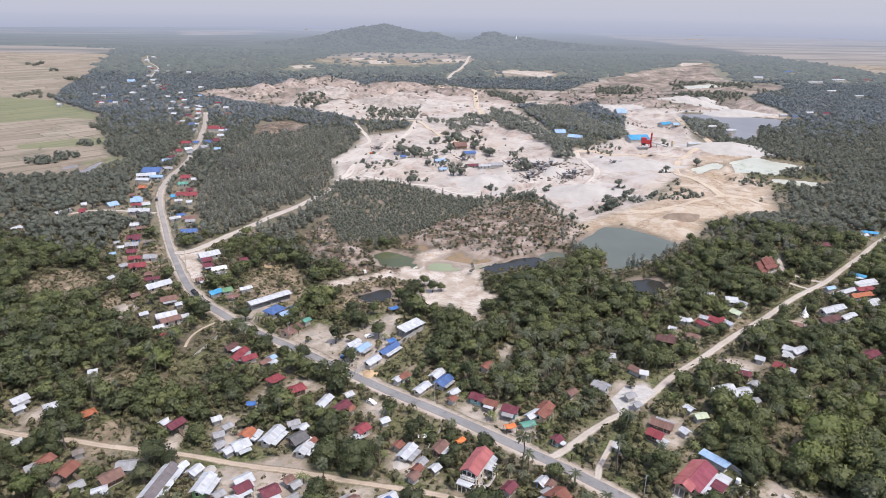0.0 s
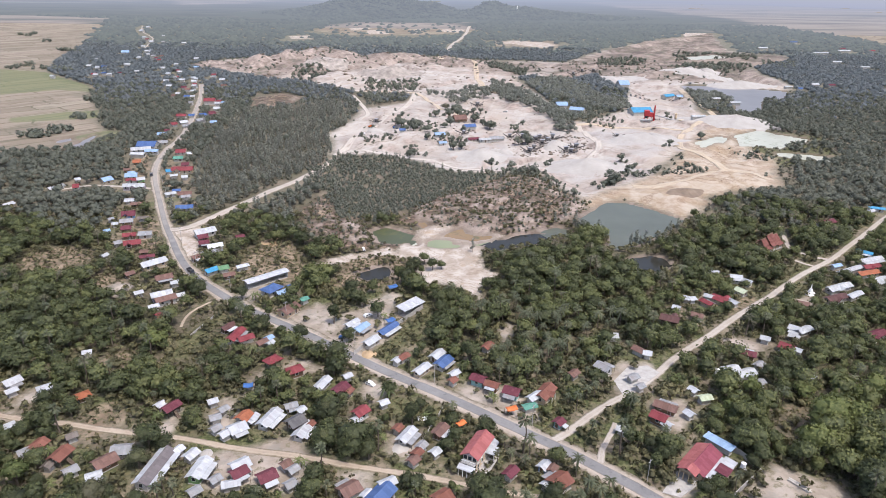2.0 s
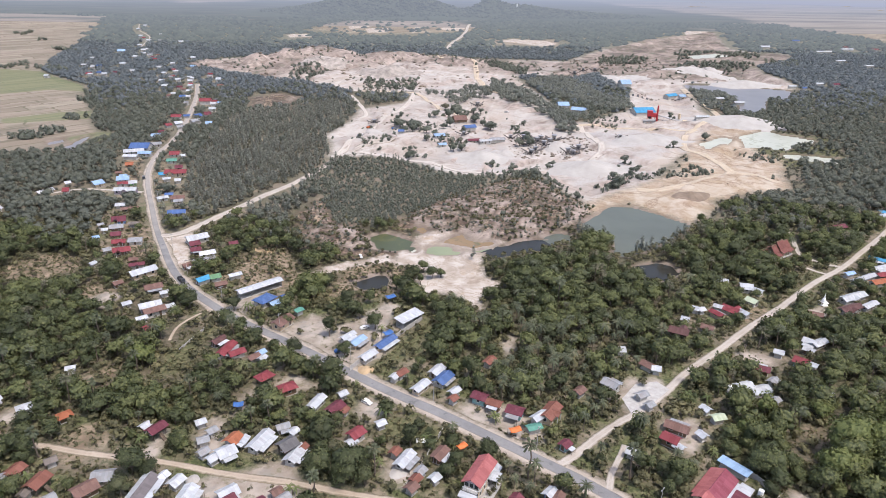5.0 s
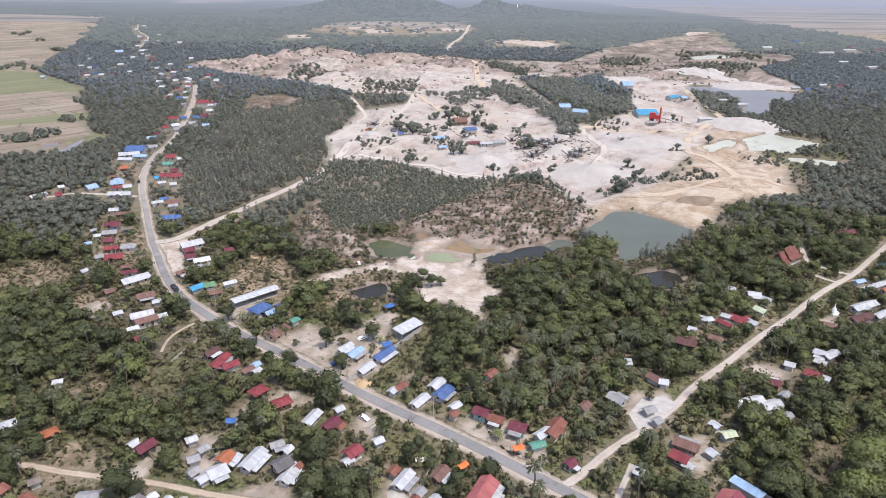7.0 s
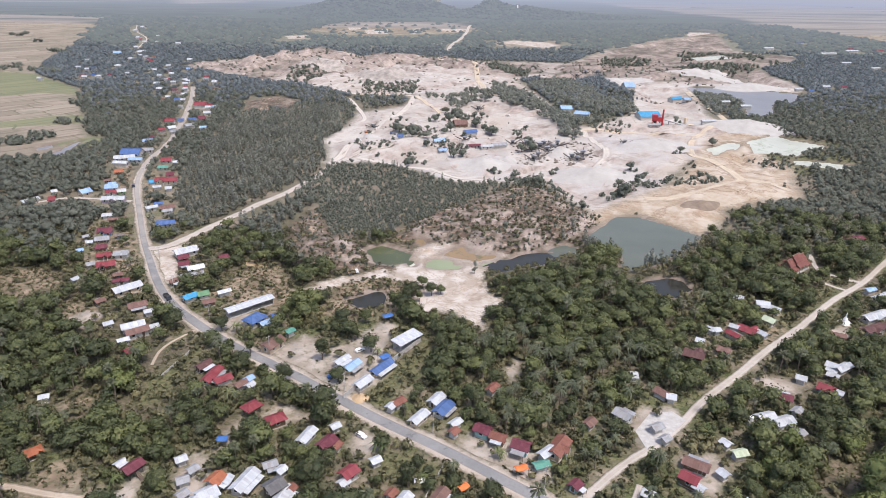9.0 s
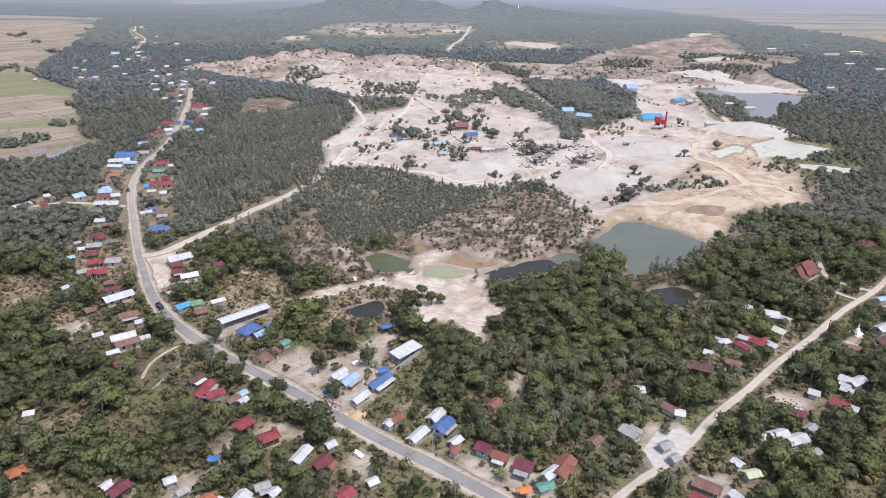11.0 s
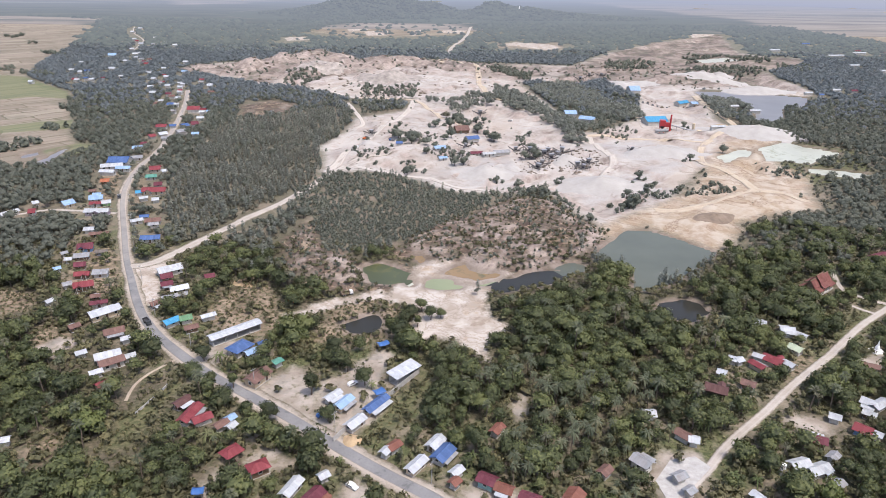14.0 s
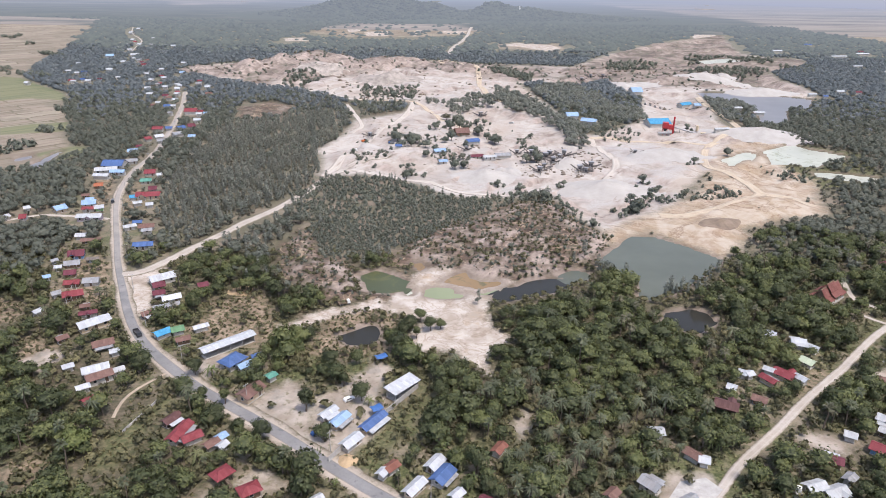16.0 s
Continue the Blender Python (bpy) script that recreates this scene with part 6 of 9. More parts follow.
def villa(x, y, turn, L, W):
    """Two-storey house: light red gable roof, cream walls, pediment and balcony on the front, white canopy on columns."""
    HOUSES.append((x, y, radians(turn), L + 3.5, W + 1.0))
    top = thing("house", pose(x, y, 0, 0, 0, turn), "two-storey cream house, light red roof, white front canopy", "house", "village houses")
    hx, hy, h = L / 2, W / 2, 4.9
    part("plinth", Build().box(-hx - 0.3, -hy - 0.3, -0.2, hx + 0.3, hy + 0.3, 0.25).mesh("plinth", M["concrete"]), top)
    part("ground_storey", Build().box(-hx, -hy, 0.25, hx, hy, 2.75).mesh("ground_storey", M["wall_cream"]), top)
    part("upper_storey", Build().box(-hx + 0.05, -hy + 0.05, 2.95, hx - 0.05, hy - 0.05, h).mesh("upper_storey", M["wall_cream"]), top)
    part("floor_band", Build().box(-hx - 0.12, -hy - 0.12, 2.75, hx + 0.12, hy + 0.12, 2.95).mesh("floor_band", M["wall_white"]), top)
    rise, over = W * 0.30, 0.7
    ex, ey, zr, ze = hx + over, hy + over, h + rise + 0.1, h - 0.3
    for s in (-1, 1):
        poly = [(-ex, s * ey, ze), (ex, s * ey, ze), (ex, s * 0.02, zr), (-ex, s * 0.02, zr)]
        part("roof_slope", Build().prism(poly if s < 0 else poly[::-1], 0.12).mesh("roof_slope", M["roof_salmon"]), top)
        part("gable", Build().add([(s * hx, -hy, h), (s * hx, hy, h), (s * hx, 0, zr - 0.35), (s * (hx - 0.2), -hy, h), (s * (hx - 0.2), hy, h), (s * (hx - 0.2), 0, zr - 0.35)],
                                  [(0, 1, 2), (5, 4, 3), (0, 3, 4, 1), (1, 4, 5, 2), (2, 5, 3, 0)]).mesh("gable", M["wall_plaster"]), top)
    part("ridge_cap", Build().box(-ex, -0.16, zr - 0.06, ex, 0.16, zr + 0.08).mesh("ridge_cap", M["roof_salmon"]), top)
    part("pediment", Build().add([(-ex + 0.15, -hy * 0.72, h + 0.2), (-ex + 0.15, hy * 0.72, h + 0.2), (-ex + 0.15, 0, zr - 0.5), (-ex + 0.35, -hy * 0.72, h + 0.2), (-ex + 0.35, hy * 0.72, h + 0.2), (-ex + 0.35, 0, zr - 0.5)],
                                 [(0, 2, 1), (3, 4, 5), (0, 1, 4, 3), (1, 2, 5, 4), (2, 0, 3, 5)]).mesh("pediment", M["wall_mauve"]), top, "grey-brown carved pediment")
    part("balcony", Build().box(-hx - 1.3, -hy, 2.75, -hx - 0.12, hy, 2.93).mesh("balcony", M["concrete"]), top)
    for k in range(9):
        v = -hy + W * k / 8
        part("baluster", Build().box(-hx - 1.28, v - 0.05, 2.93, -hx - 1.18, v + 0.05, 3.75).mesh("baluster", M["wall_white"]), top)
    part("balcony_rail", Build().box(-hx - 1.3, -hy, 3.75, -hx - 1.15, hy, 3.88).mesh("balcony_rail", M["wall_white"]), top)
    can = part("canopy", Build().prism([(-hx - 3.2, -hy - 0.4, 2.35), (-hx - 1.35, -hy - 0.4, 2.7), (-hx - 1.35, hy + 0.4, 2.7), (-hx - 3.2, hy + 0.4, 2.35)][::-1], 0.1).mesh("canopy", M["roof_zinc"]), top, "white sheet canopy")
    for k in range(4):
        v = -hy + 0.1 + (W - 0.2) * k / 3
        part("column", Build().tube((-hx - 3.0, v, -0.2), (-hx - 3.0, v, 2.25), 0.12, 0.12, 8).mesh("column", M["wall_white"]), can)
    for z in (0.9, 3.3):
        for k in range(3):
            v = -hy + W * (k + 0.5) / 3
            wall_opening("window", top, -hx - 0.02 if z < 3 else -hx + 0.03, v, z, 1.0, 1.25, -90, M["glass"])
        for k in range(4):
            u = -hx + L * (k + 0.5) / 4
            for s in (-1, 1):
                wall_opening("window", top, u, s * (hy + (0.02 if z < 3 else -0.03)), z, 0.95, 1.2, 0 if s < 0 else 180, M["glass"])
    wing = part("side_wing", Build().box(-hx + 1.0, -hy - 3.0, -0.2, hx - 1.5, -hy - 0.35, 0.15).mesh("side_wing", M["concrete"]), top, "grey concrete side terrace")
    part("wing_roof", Build().box(hx - 4.2, -hy - 2.6, 2.5, hx - 0.6, -hy - 0.1, 2.62).mesh("wing_roof", M["roof_zinc"]), wing)
    for u in (hx - 4.1, hx - 0.8):
        part("wing_post", Build().tube((u, -hy - 2.5, -0.2), (u, -hy - 2.5, 2.5), 0.08, 0.08, 6).mesh("wing_post", M["wall_white"]), wing)


villa(10.0, 146.6, 63, 9.6, 3.9)
temple_hall(156.0, 298.5, 39)


def porch(x, y, turn):
    """Columned entrance in front of the red-roofed house."""
    top = thing("porch", pose(x, y, 0, 0, 0, turn), "cream columned porch with a small red gable", "porch")
    part("floor_slab", Build().box(-2.2, -1.4, -0.2, 2.2, 1.6, 0.3).mesh("floor_slab", M["concrete"]), top)
    for u in (-1.9, -0.7, 0.7, 1.9):
        part("column", Build().tube((u, -1.2, 0.3), (u, -1.2, 3.0), 0.17, 0.14, 10).mesh("column", M["wall_cream"]), top)
    part("beam", Build().box(-2.2, -1.4, 3.0, 2.2, -1.0, 3.3).mesh("beam", M["wall_cream"]), top)
    for s in (-1, 1):
        poly = [(s * 2.5, -1.8, 3.2), (s * 2.5, 1.6, 3.2), (0, 1.6, 4.5), (0, -1.8, 4.5)]
        part("roof_slope", Build().prism(poly if s > 0 else poly[::-1], 0.1).mesh("roof_slope", M["roof_salmon"]), top)


porch(64.3, 140.4, -43)
house(-132.9, 177.0, 55, 5.6, 6.2, 2.4, "gable", "zinc", "plaster")
house(-130.1, 172.1, 50, 3.8, 3.5, 2.4, "gable", "zinc", "plaster")
house(-121.1, 173.8, 40, 4.6, 5.3, 2.4, "hip", "zinc", "plaster")
house(-107.6, 170.5, 44, 4.5, 5.3, 2.4, "hip", "orange", "wood")
house(-118.4, 194.5, 20, 2.8, 3.5, 2.4, "gable", "zinc", "plaster")
house(-78.6, 164.2, 59, 6.0, 5.3, 3.4, "gable", "maroon", "darkwood", True)
house(-82.8, 166.3, 63, 2.5, 3.1, 2.4, "gable", "zinc", "plaster")
house(-55.3, 190.2, 51, 5.9, 6.2, 3.4, "hip", "red", "wood", True)
house(-47.0, 185.1, 35, 6.1, 6.2, 3.0, "hip", "red", "wood")
house(-67.9, 168.3, 35, 2.5, 3.1, 2.4, "gable", "zinc", "plaster")
house(-64.6, 160.7, 28, 3.5, 4.4, 2.4, "gable", "oldzinc", "plaster")
house(-63.5, 164.6, 51, 2.8, 3.5, 2.4, "gable", "oldzinc", "plaster")
house(-56.2, 160.5, 66, 4.9, 6.2, 3.0, "gable", "orange", "plaster")
house(-57.0, 156.1, 41, 5.6, 7.0, 2.4, "gable", "zinc", "plaster")
house(-53.7, 160.8, 80, 3.7, 3.1, 2.4, "gable", "zinc", "plaster")
house(-49.1, 160.8, 69, 9.4, 5.7, 2.4, "gable", "zinc", "plaster")
house(-40.9, 157.8, 47, 5.6, 7.0, 3.8, "gable", "darktile", "darkwood", True)
house(-44.2, 166.8, 28, 4.2, 4.0, 2.4, "gable", "oldzinc", "wood")
house(-40.9, 164.7, 59, 2.8, 3.5, 2.4, "gable", "zinc", "plaster")
house(-62.9, 155.8, 53, 3.2, 4.0, 2.4, "gable", "oldzinc", "plaster")
house(-59.7, 153.5, 52, 3.5, 4.4, 2.4, "gable", "zinc", "plaster")
house(-108.2, 147.7, 74, 5.5, 5.7, 2.4, "gable", "rust", "wood")
house(-110.2, 145.0, 45, 3.5, 4.4, 2.4, "gable", "oldzinc", "plaster")
house(-99.4, 143.2, 77, 6.3, 6.2, 3.4, "gable", "rust", "wood", True)
house(-101.1, 140.2, 83, 2.8, 3.5, 2.4, "gable", "oldwood", "plaster")
house(-101.1, 151.7, 40, 2.8, 3.5, 2.4, "gable", "oldwood", "plaster")
house(-84.9, 146.4, 9, 5.9, 6.6, 2.4, "gable", "oldzinc", "plaster")
house(-87.3, 141.8, 50, 6.5, 7.0, 2.4, "gable", "oldrust", "wood")
house(-94.3, 138.2, 48, 3.9, 4.8, 2.4, "gable", "oldzinc", "plaster")
house(-87.3, 136.2, 31, 4.3, 5.3, 2.4, "gable", "zinc", "plaster")
house(-73.4, 139.5, 82, 15.4, 6.3, 3.0, "gable", "longhall", "plaster")
house(-65.9, 144.8, 65, 4.4, 4.8, 2.4, "gable", "zinc", "plaster")
house(-61.6, 139.0, 81, 8.6, 5.7, 3.0, "gable", "zinc", "green")
house(-56.6, 135.8, 50, 3.2, 4.0, 2.4, "gable", "oldzinc", "plaster")
house(-70.0, 146.6, 63, 2.5, 3.1, 2.4, "gable", "striped", "plaster")
house(-51.7, 140.7, 41, 5.5, 6.2, 3.0, "gable", "zinc", "plaster")
house(-51.2, 137.9, 45, 5.0, 5.7, 3.0, "gable", "maroon", "plaster")
house(-52.1, 134.3, 18, 5.2, 4.0, 2.4, "gable", "zinc", "plaster")
house(-43.9, 137.2, 37, 5.4, 6.2, 2.4, "gable", "maroon", "plaster")
house(-40.1, 141.7, 45, 3.2, 4.0, 2.4, "gable", "oldrust", "plaster")
house(-37.8, 139.8, 48, 2.8, 3.5, 2.4, "gable", "oldzinc", "plaster")
house(-37.3, 134.5, 43, 3.5, 4.4, 2.4, "gable", "oldzinc", "plaster")
house(-60.4, 131.6, 49, 3.6, 4.4, 2.4, "gable", "oldzinc", "plaster")
house(-120.8, 155.7, 50, 2.8, 3.5, 2.4, "gable", "zinc", "plaster")
house(-38.5, 155.6, 72, 7.8, 5.3, 2.4, "gable", "zinc", "plaster")
house(-37.1, 158.1, 63, 2.8, 3.1, 2.4, "gable", "rust", "plaster")
house(-37.0, 178.4, 68, 7.9, 4.8, 2.4, "gable", "zinc", "plaster")
house(-30.8, 174.6, 58, 6.3, 5.7, 3.4, "gable", "maroon", "wood", True)
house(-28.3, 174.5, 68, 3.5, 3.1, 2.4, "gable", "rust", "plaster")
house(-29.8, 182.7, 41, 3.0, 3.5, 2.4, "gable", "zinc", "plaster")
house(-23.3, 163.7, 50, 5.3, 5.7, 3.0, "gable", "red", "plaster")
house(-17.0, 168.9, 34, 3.2, 4.0, 2.4, "gable", "zinc", "plaster")
house(-24.2, 160.6, 48, 2.1, 2.6, 2.4, "gable", "zinc", "plaster")
house(-9.3, 154.1, 61, 7.7, 4.8, 2.4, "gable", "zinc", "plaster")
house(-12.0, 157.0, 60, 3.2, 4.0, 2.4, "gable", "rust", "plaster")
house(-0.1, 156.4, 58, 6.2, 4.8, 2.4, "gable", "oldrust", "wood")
house(-5.0, 149.7, 58, 3.3, 4.0, 2.4, "gable", "oldzinc", "plaster")
house(-6.1, 146.8, 55, 3.0, 3.5, 2.4, "gable", "rust", "plaster")
house(-7.0, 143.9, 51, 3.5, 4.4, 2.4, "gable", "oldrust", "plaster")
house(-1.3, 147.3, 49, 2.5, 3.1, 2.4, "gable", "zinc", "plaster")
house(14.1, 150.5, 64, 4.1, 2.6, 2.4, "gable", "zinc", "plaster")
house(18.3, 139.9, 52, 4.8, 4.4, 2.4, "gable", "maroon", "plaster")
house(27.4, 142.5, 47, 4.1, 4.4, 2.4, "gable", "zinc", "blue")
house(29.2, 141.4, 63, 2.8, 3.1, 2.4, "gable", "oldrust", "plaster")
house(30.3, 136.4, 39, 6.4, 7.5, 3.0, "gable", "rust", "plaster")
house(27.1, 135.7, 39, 2.5, 3.1, 2.4, "gable", "zinc", "plaster")
house(-22.4, 133.0, 41, 5.9, 7.0, 2.4, "gable", "oldrust", "plaster")
house(-17.8, 131.2, 58, 3.6, 4.0, 2.4, "gable", "zinc", "plaster")
house(-14.2, 131.1, 59, 7.5, 7.5, 3.0, "gable", "blue", "plaster")
house(-13.1, 134.9, 33, 5.1, 4.4, 3.0, "gable", "zinc", "plaster")
house(0.7, 130.8, 40, 5.3, 6.2, 2.4, "gable", "rust", "plaster")
house(-14.8, 192.2, 59, 3.2, 4.0, 2.4, "gable", "zinc", "plaster")
house(-12.7, 194.5, 48, 4.8, 4.4, 2.4, "gable", "rust", "plaster")
house(-6.3, 187.3, 55, 7.7, 4.8, 2.4, "gable", "zinc", "cream")
house(-1.4, 196.1, 57, 6.5, 5.3, 2.4, "gable", "zinc", "plaster")
house(0.7, 191.7, 57, 7.9, 6.2, 2.4, "gable", "blue", "plaster")
house(4.2, 185.0, 48, 4.4, 4.0, 2.4, "gable", "zinc", "plaster")
house(3.7, 181.1, 51, 3.2, 4.0, 2.4, "gable", "rust", "plaster")
house(11.9, 181.6, -29, 5.5, 5.7, 3.0, "gable", "maroon", "teal")
house(16.0, 178.4, -26, 5.3, 4.8, 3.0, "gable", "rust", "wood")
house(21.9, 175.0, -25, 5.8, 6.2, 3.0, "gable", "maroon", "teal")
house(32.0, 174.7, 57, 9.3, 6.6, 3.0, "gable", "rust", "cream")
house(28.5, 172.4, 41, 6.2, 4.4, 3.0, "gable", "zinc", "plaster")
house(26.5, 168.0, 21, 4.9, 3.1, 2.4, "gable", "greentarp", "plaster")
house(34.1, 160.9, 46, 3.6, 4.4, 2.4, "gable", "maroon", "teal")
house(42.7, 185.9, 46, 4.6, 4.4, 2.4, "gable", "oldrust", "plaster")
house(15.9, 202.2, 56, 5.4, 4.4, 2.4, "gable", "rust", "plaster")
house(-24.5, 204.5, 55, 7.5, 5.3, 2.4, "gable", "zinc", "plaster")
house(-19.4, 213.2, 56, 11.0, 4.8, 2.4, "gable", "blue", "cream")
house(-29.1, 213.7, 60, 7.7, 4.8, 2.4, "gable", "lightblue", "cream")
house(-32.9, 217.0, 53, 7.0, 4.0, 2.4, "gable", "zinc", "plaster")
house(-12.0, 229.7, 49, 12.6, 7.0, 3.4, "shed", "zinc", "open")
house(-54.1, 235.3, 50, 3.9, 4.4, 2.4, "gable", "greentarp", "plaster")
house(53.2, 189.2, -48, 6.1, 6.2, 3.0, "gable", "oldzinc", "plaster")
house(61.5, 184.4, 28, 4.3, 4.4, 2.4, "gable", "oldzinc", "plaster")
house(78.7, 177.7, -59, 3.4, 3.5, 2.4, "gable", "zinc", "plaster")
house(80.7, 173.7, 15, 4.7, 4.4, 2.4, "gable", "palegreen", "plaster")
house(67.4, 169.0, -33, 7.7, 5.7, 2.4, "gable", "oldrust", "wood")
house(63.7, 163.4, -41, 5.5, 5.7, 3.0, "gable", "red", "wood")
house(65.1, 160.4, -52, 2.5, 3.1, 2.4, "gable", "zinc", "plaster")
house(51.7, 158.0, -34, 3.5, 4.4, 2.4, "gable", "palezinc", "plaster")
house(73.3, 165.7, -62, 3.0, 3.5, 2.4, "gable", "zinc", "plaster")
house(69.0, 145.0, 47, 13.6, 10.2, 3.0, "gable", "twotone", "cream")
house(73.9, 141.4, 47, 4.2, 4.6, 2.2, "shed", "maroon", "plaster")
house(76.4, 144.2, 47, 3.6, 4.4, 2.2, "shed", "zinc", "plaster")
house(77.0, 152.6, -51, 9.2, 3.8, 2.4, "shed", "lightblue", "plaster")
house(94.5, 189.0, 19, 6.5, 5.7, 3.0, "gable", "palezinc", "plaster")
house(99.0, 187.8, 21, 7.6, 5.7, 2.4, "gable", "palezinc", "plaster")
house(105.6, 192.8, 38, 4.5, 3.5, 2.4, "gable", "oldzinc", "plaster")
house(101.4, 182.4, 32, 3.6, 4.0, 2.4, "gable", "oldzinc", "plaster")
house(119.6, 186.3, -45, 3.1, 3.5, 2.4, "gable", "zinc", "plaster")
house(-73.5, 254.0, 43, 21.6, 6.6, 3.4, "warehouse", "zinc", "open")
house(-68.7, 243.5, 58, 8.8, 9.0, 3.0, "hip", "blue", "plaster")
house(-64.0, 241.3, 46, 5.8, 4.8, 2.4, "gable", "lightblue", "plaster")
house(-61.8, 246.7, 34, 3.9, 4.4, 2.4, "gable", "blue", "plaster")
house(-58.0, 226.1, 63, 9.3, 7.5, 3.0, "gable", "oldrust", "cream")
house(-99.0, 261.2, 49, 6.4, 6.2, 2.4, "gable", "teal", "plaster")
house(-94.6, 263.7, 31, 4.9, 6.2, 2.4, "gable", "green", "plaster")
house(-116.7, 305.3, 39, 11.4, 9.0, 3.0, "gable", "zinc", "plaster")
house(-104.3, 221.4, 52, 5.6, 5.3, 2.4, "gable", "red", "plaster")
house(-235.4, 341.7, 71, 6.1, 5.3, 2.4, "gable", "zinc", "plaster")
house(-151.4, 275.1, 66, 3.6, 4.4, 2.4, "gable", "zinc", "plaster")
house(-77.1, 212.9, 61, 6.2, 4.8, 2.4, "gable", "darkrust", "darkwood")
house(-72.6, 207.3, 77, 10.1, 5.3, 2.4, "gable", "red", "plaster")
house(-72.0, 210.1, 60, 3.7, 3.5, 2.4, "gable", "red", "plaster")
house(-68.5, 205.2, 40, 6.2, 5.3, 2.4, "gable", "red", "plaster")
house(-62.2, 202.6, 53, 4.8, 4.4, 2.4, "gable", "oldrust", "plaster")
house(-60.4, 205.5, 53, 3.4, 3.5, 2.4, "gable", "lightblue", "plaster")
house(-59.0, 201.9, 62, 3.4, 3.5, 2.4, "gable", "zinc", "plaster")
house(201.8, 331.3, 28, 11.5, 6.2, 3.0, "gable", "maroon", "plaster")
house(243.7, 357.1, -23, 8.7, 4.4, 2.4, "gable", "teal", "plaster")
house(237.3, 351.6, 33, 7.4, 3.5, 2.4, "gable", "zinc", "plaster")
house(104.9, 237.6, 120, 6.3, 4.5, 2.4, "gable", "red", "cream")
house(111.4, 240.9, 131, 7.4, 7.2, 2.4, "gable", "red", "cream")
house(107.7, 243.2, 143, 4.3, 4.4, 2.4, "gable", "palezinc", "plaster")
house(115.7, 238.4, 119, 4.7, 4.4, 2.4, "gable", "zinc", "plaster")
house(98.1, 241.2, 146, 3.2, 5.1, 2.4, "gable", "zinc", "plaster")
house(99.8, 240.6, 23, 3.2, 4.4, 2.4, "gable", "zinc", "plaster")
house(91.2, 232.9, 149, 3.2, 5.0, 2.4, "gable", "zinc", "plaster")
house(97.2, 226.7, 147, 4.9, 5.3, 2.4, "gable", "oldrust", "wood")
house(85.2, 222.3, 153, 7.6, 7.2, 3.4, "gable", "darkrust", "darkwood", True)
house(68.1, 201.1, 129, 5.3, 5.0, 2.4, "gable", "oldrust", "plaster")
house(70.3, 199.0, 162, 3.2, 5.1, 2.4, "gable", "zinc", "plaster")
house(60.9, 210.5, 1, 4.7, 5.5, 2.4, "gable", "palezinc", "plaster")
house(115.6, 210.2, 149, 3.7, 4.9, 2.4, "gable", "palezinc", "plaster")
house(120.6, 204.5, 136, 5.4, 6.9, 2.4, "gable", "red", "blue")
house(123.3, 202.4, 137, 3.2, 4.4, 2.4, "gable", "zinc", "plaster")
house(105.0, 199.8, 154, 5.7, 5.7, 2.4, "gable", "maroon", "wood")
house(130.2, 217.4, 136, 5.7, 5.9, 2.4, "gable", "zinc", "plaster")
house(126.8, 211.9, 137, 4.2, 4.4, 2.4, "gable", "palezinc", "wood")
house(142.6, 238.0, 154, 5.8, 4.8, 2.4, "gable", "oldrust", "plaster")
house(117.9, 266.9, 157, 5.9, 5.5, 2.4, "gable", "zinc", "plaster")
house(125.7, 261.0, 168, 5.7, 8.5, 2.4, "gable", "zinc", "plaster")
house(129.3, 257.4, 131, 4.5, 5.6, 2.4, "gable", "palezinc", "plaster")
house(122.9, 248.5, 125, 5.4, 6.2, 2.4, "gable", "palegreen", "plaster")
house(199.0, 291.8, -41, 7.9, 4.4, 2.4, "gable", "teal", "plaster")
house(176.8, 275.8, 25, 6.1, 3.5, 2.4, "gable", "lightblue", "plaster")
house(180.3, 271.3, 29, 18.4, 4.4, 2.4, "gable", "palezinc", "plaster")
house(192.1, 275.5, 16, 10.2, 5.3, 2.4, "gable", "red", "plaster")
house(186.4, 268.4, 18, 12.9, 5.7, 2.4, "gable", "orange", "plaster")
house(196.6, 283.3, 21, 15.4, 5.3, 2.4, "gable", "zinc", "plaster")
house(187.4, 261.6, 30, 9.5, 4.4, 2.4, "gable", "zinc", "plaster")
house(165.5, 253.4, 26, 15.3, 6.2, 2.4, "gable", "palezinc", "plaster")
house(158.9, 243.5, 25, 12.4, 5.7, 2.4, "gable", "darkrust", "plaster")
house(168.3, 246.4, 32, 10.2, 4.4, 2.4, "gable", "zinc", "plaster")
house(132.6, 216.7, 31, 8.3, 4.8, 2.4, "gable", "zinc", "plaster")
house(157.3, 214.2, 28, 10.9, 5.7, 2.4, "gable", "maroon", "plaster")
house(62.4, 179.3, 35, 3.2, 3.1, 2.4, "gable", "oldzinc", "plaster")
house(-227.0, 373.3, 59, 9.3, 5.3, 2.4, "gable", "palezinc", "plaster")
house(-244.6, 643.8, 168, 4.2, 5.3, 2.4, "gable", "oldzinc", "plaster")
house(-265.7, 709.2, 11, 4.9, 6.2, 2.4, "gable", "zinc", "plaster")
house(-276.3, 743.3, 168, 5.6, 7.0, 2.4, "gable", "palezinc", "plaster")
house(-305.3, 784.6, 11, 5.6, 7.0, 2.4, "gable", "zinc", "plaster")
house(-260.6, 789.1, 11, 6.1, 7.0, 2.4, "gable", "zinc", "plaster")
house(-340.3, 833.1, 168, 5.6, 7.0, 2.4, "gable", "zinc", "plaster")
house(230.1, 603.0, 11, 13.3, 5.3, 2.4, "gable", "palezinc", "plaster")
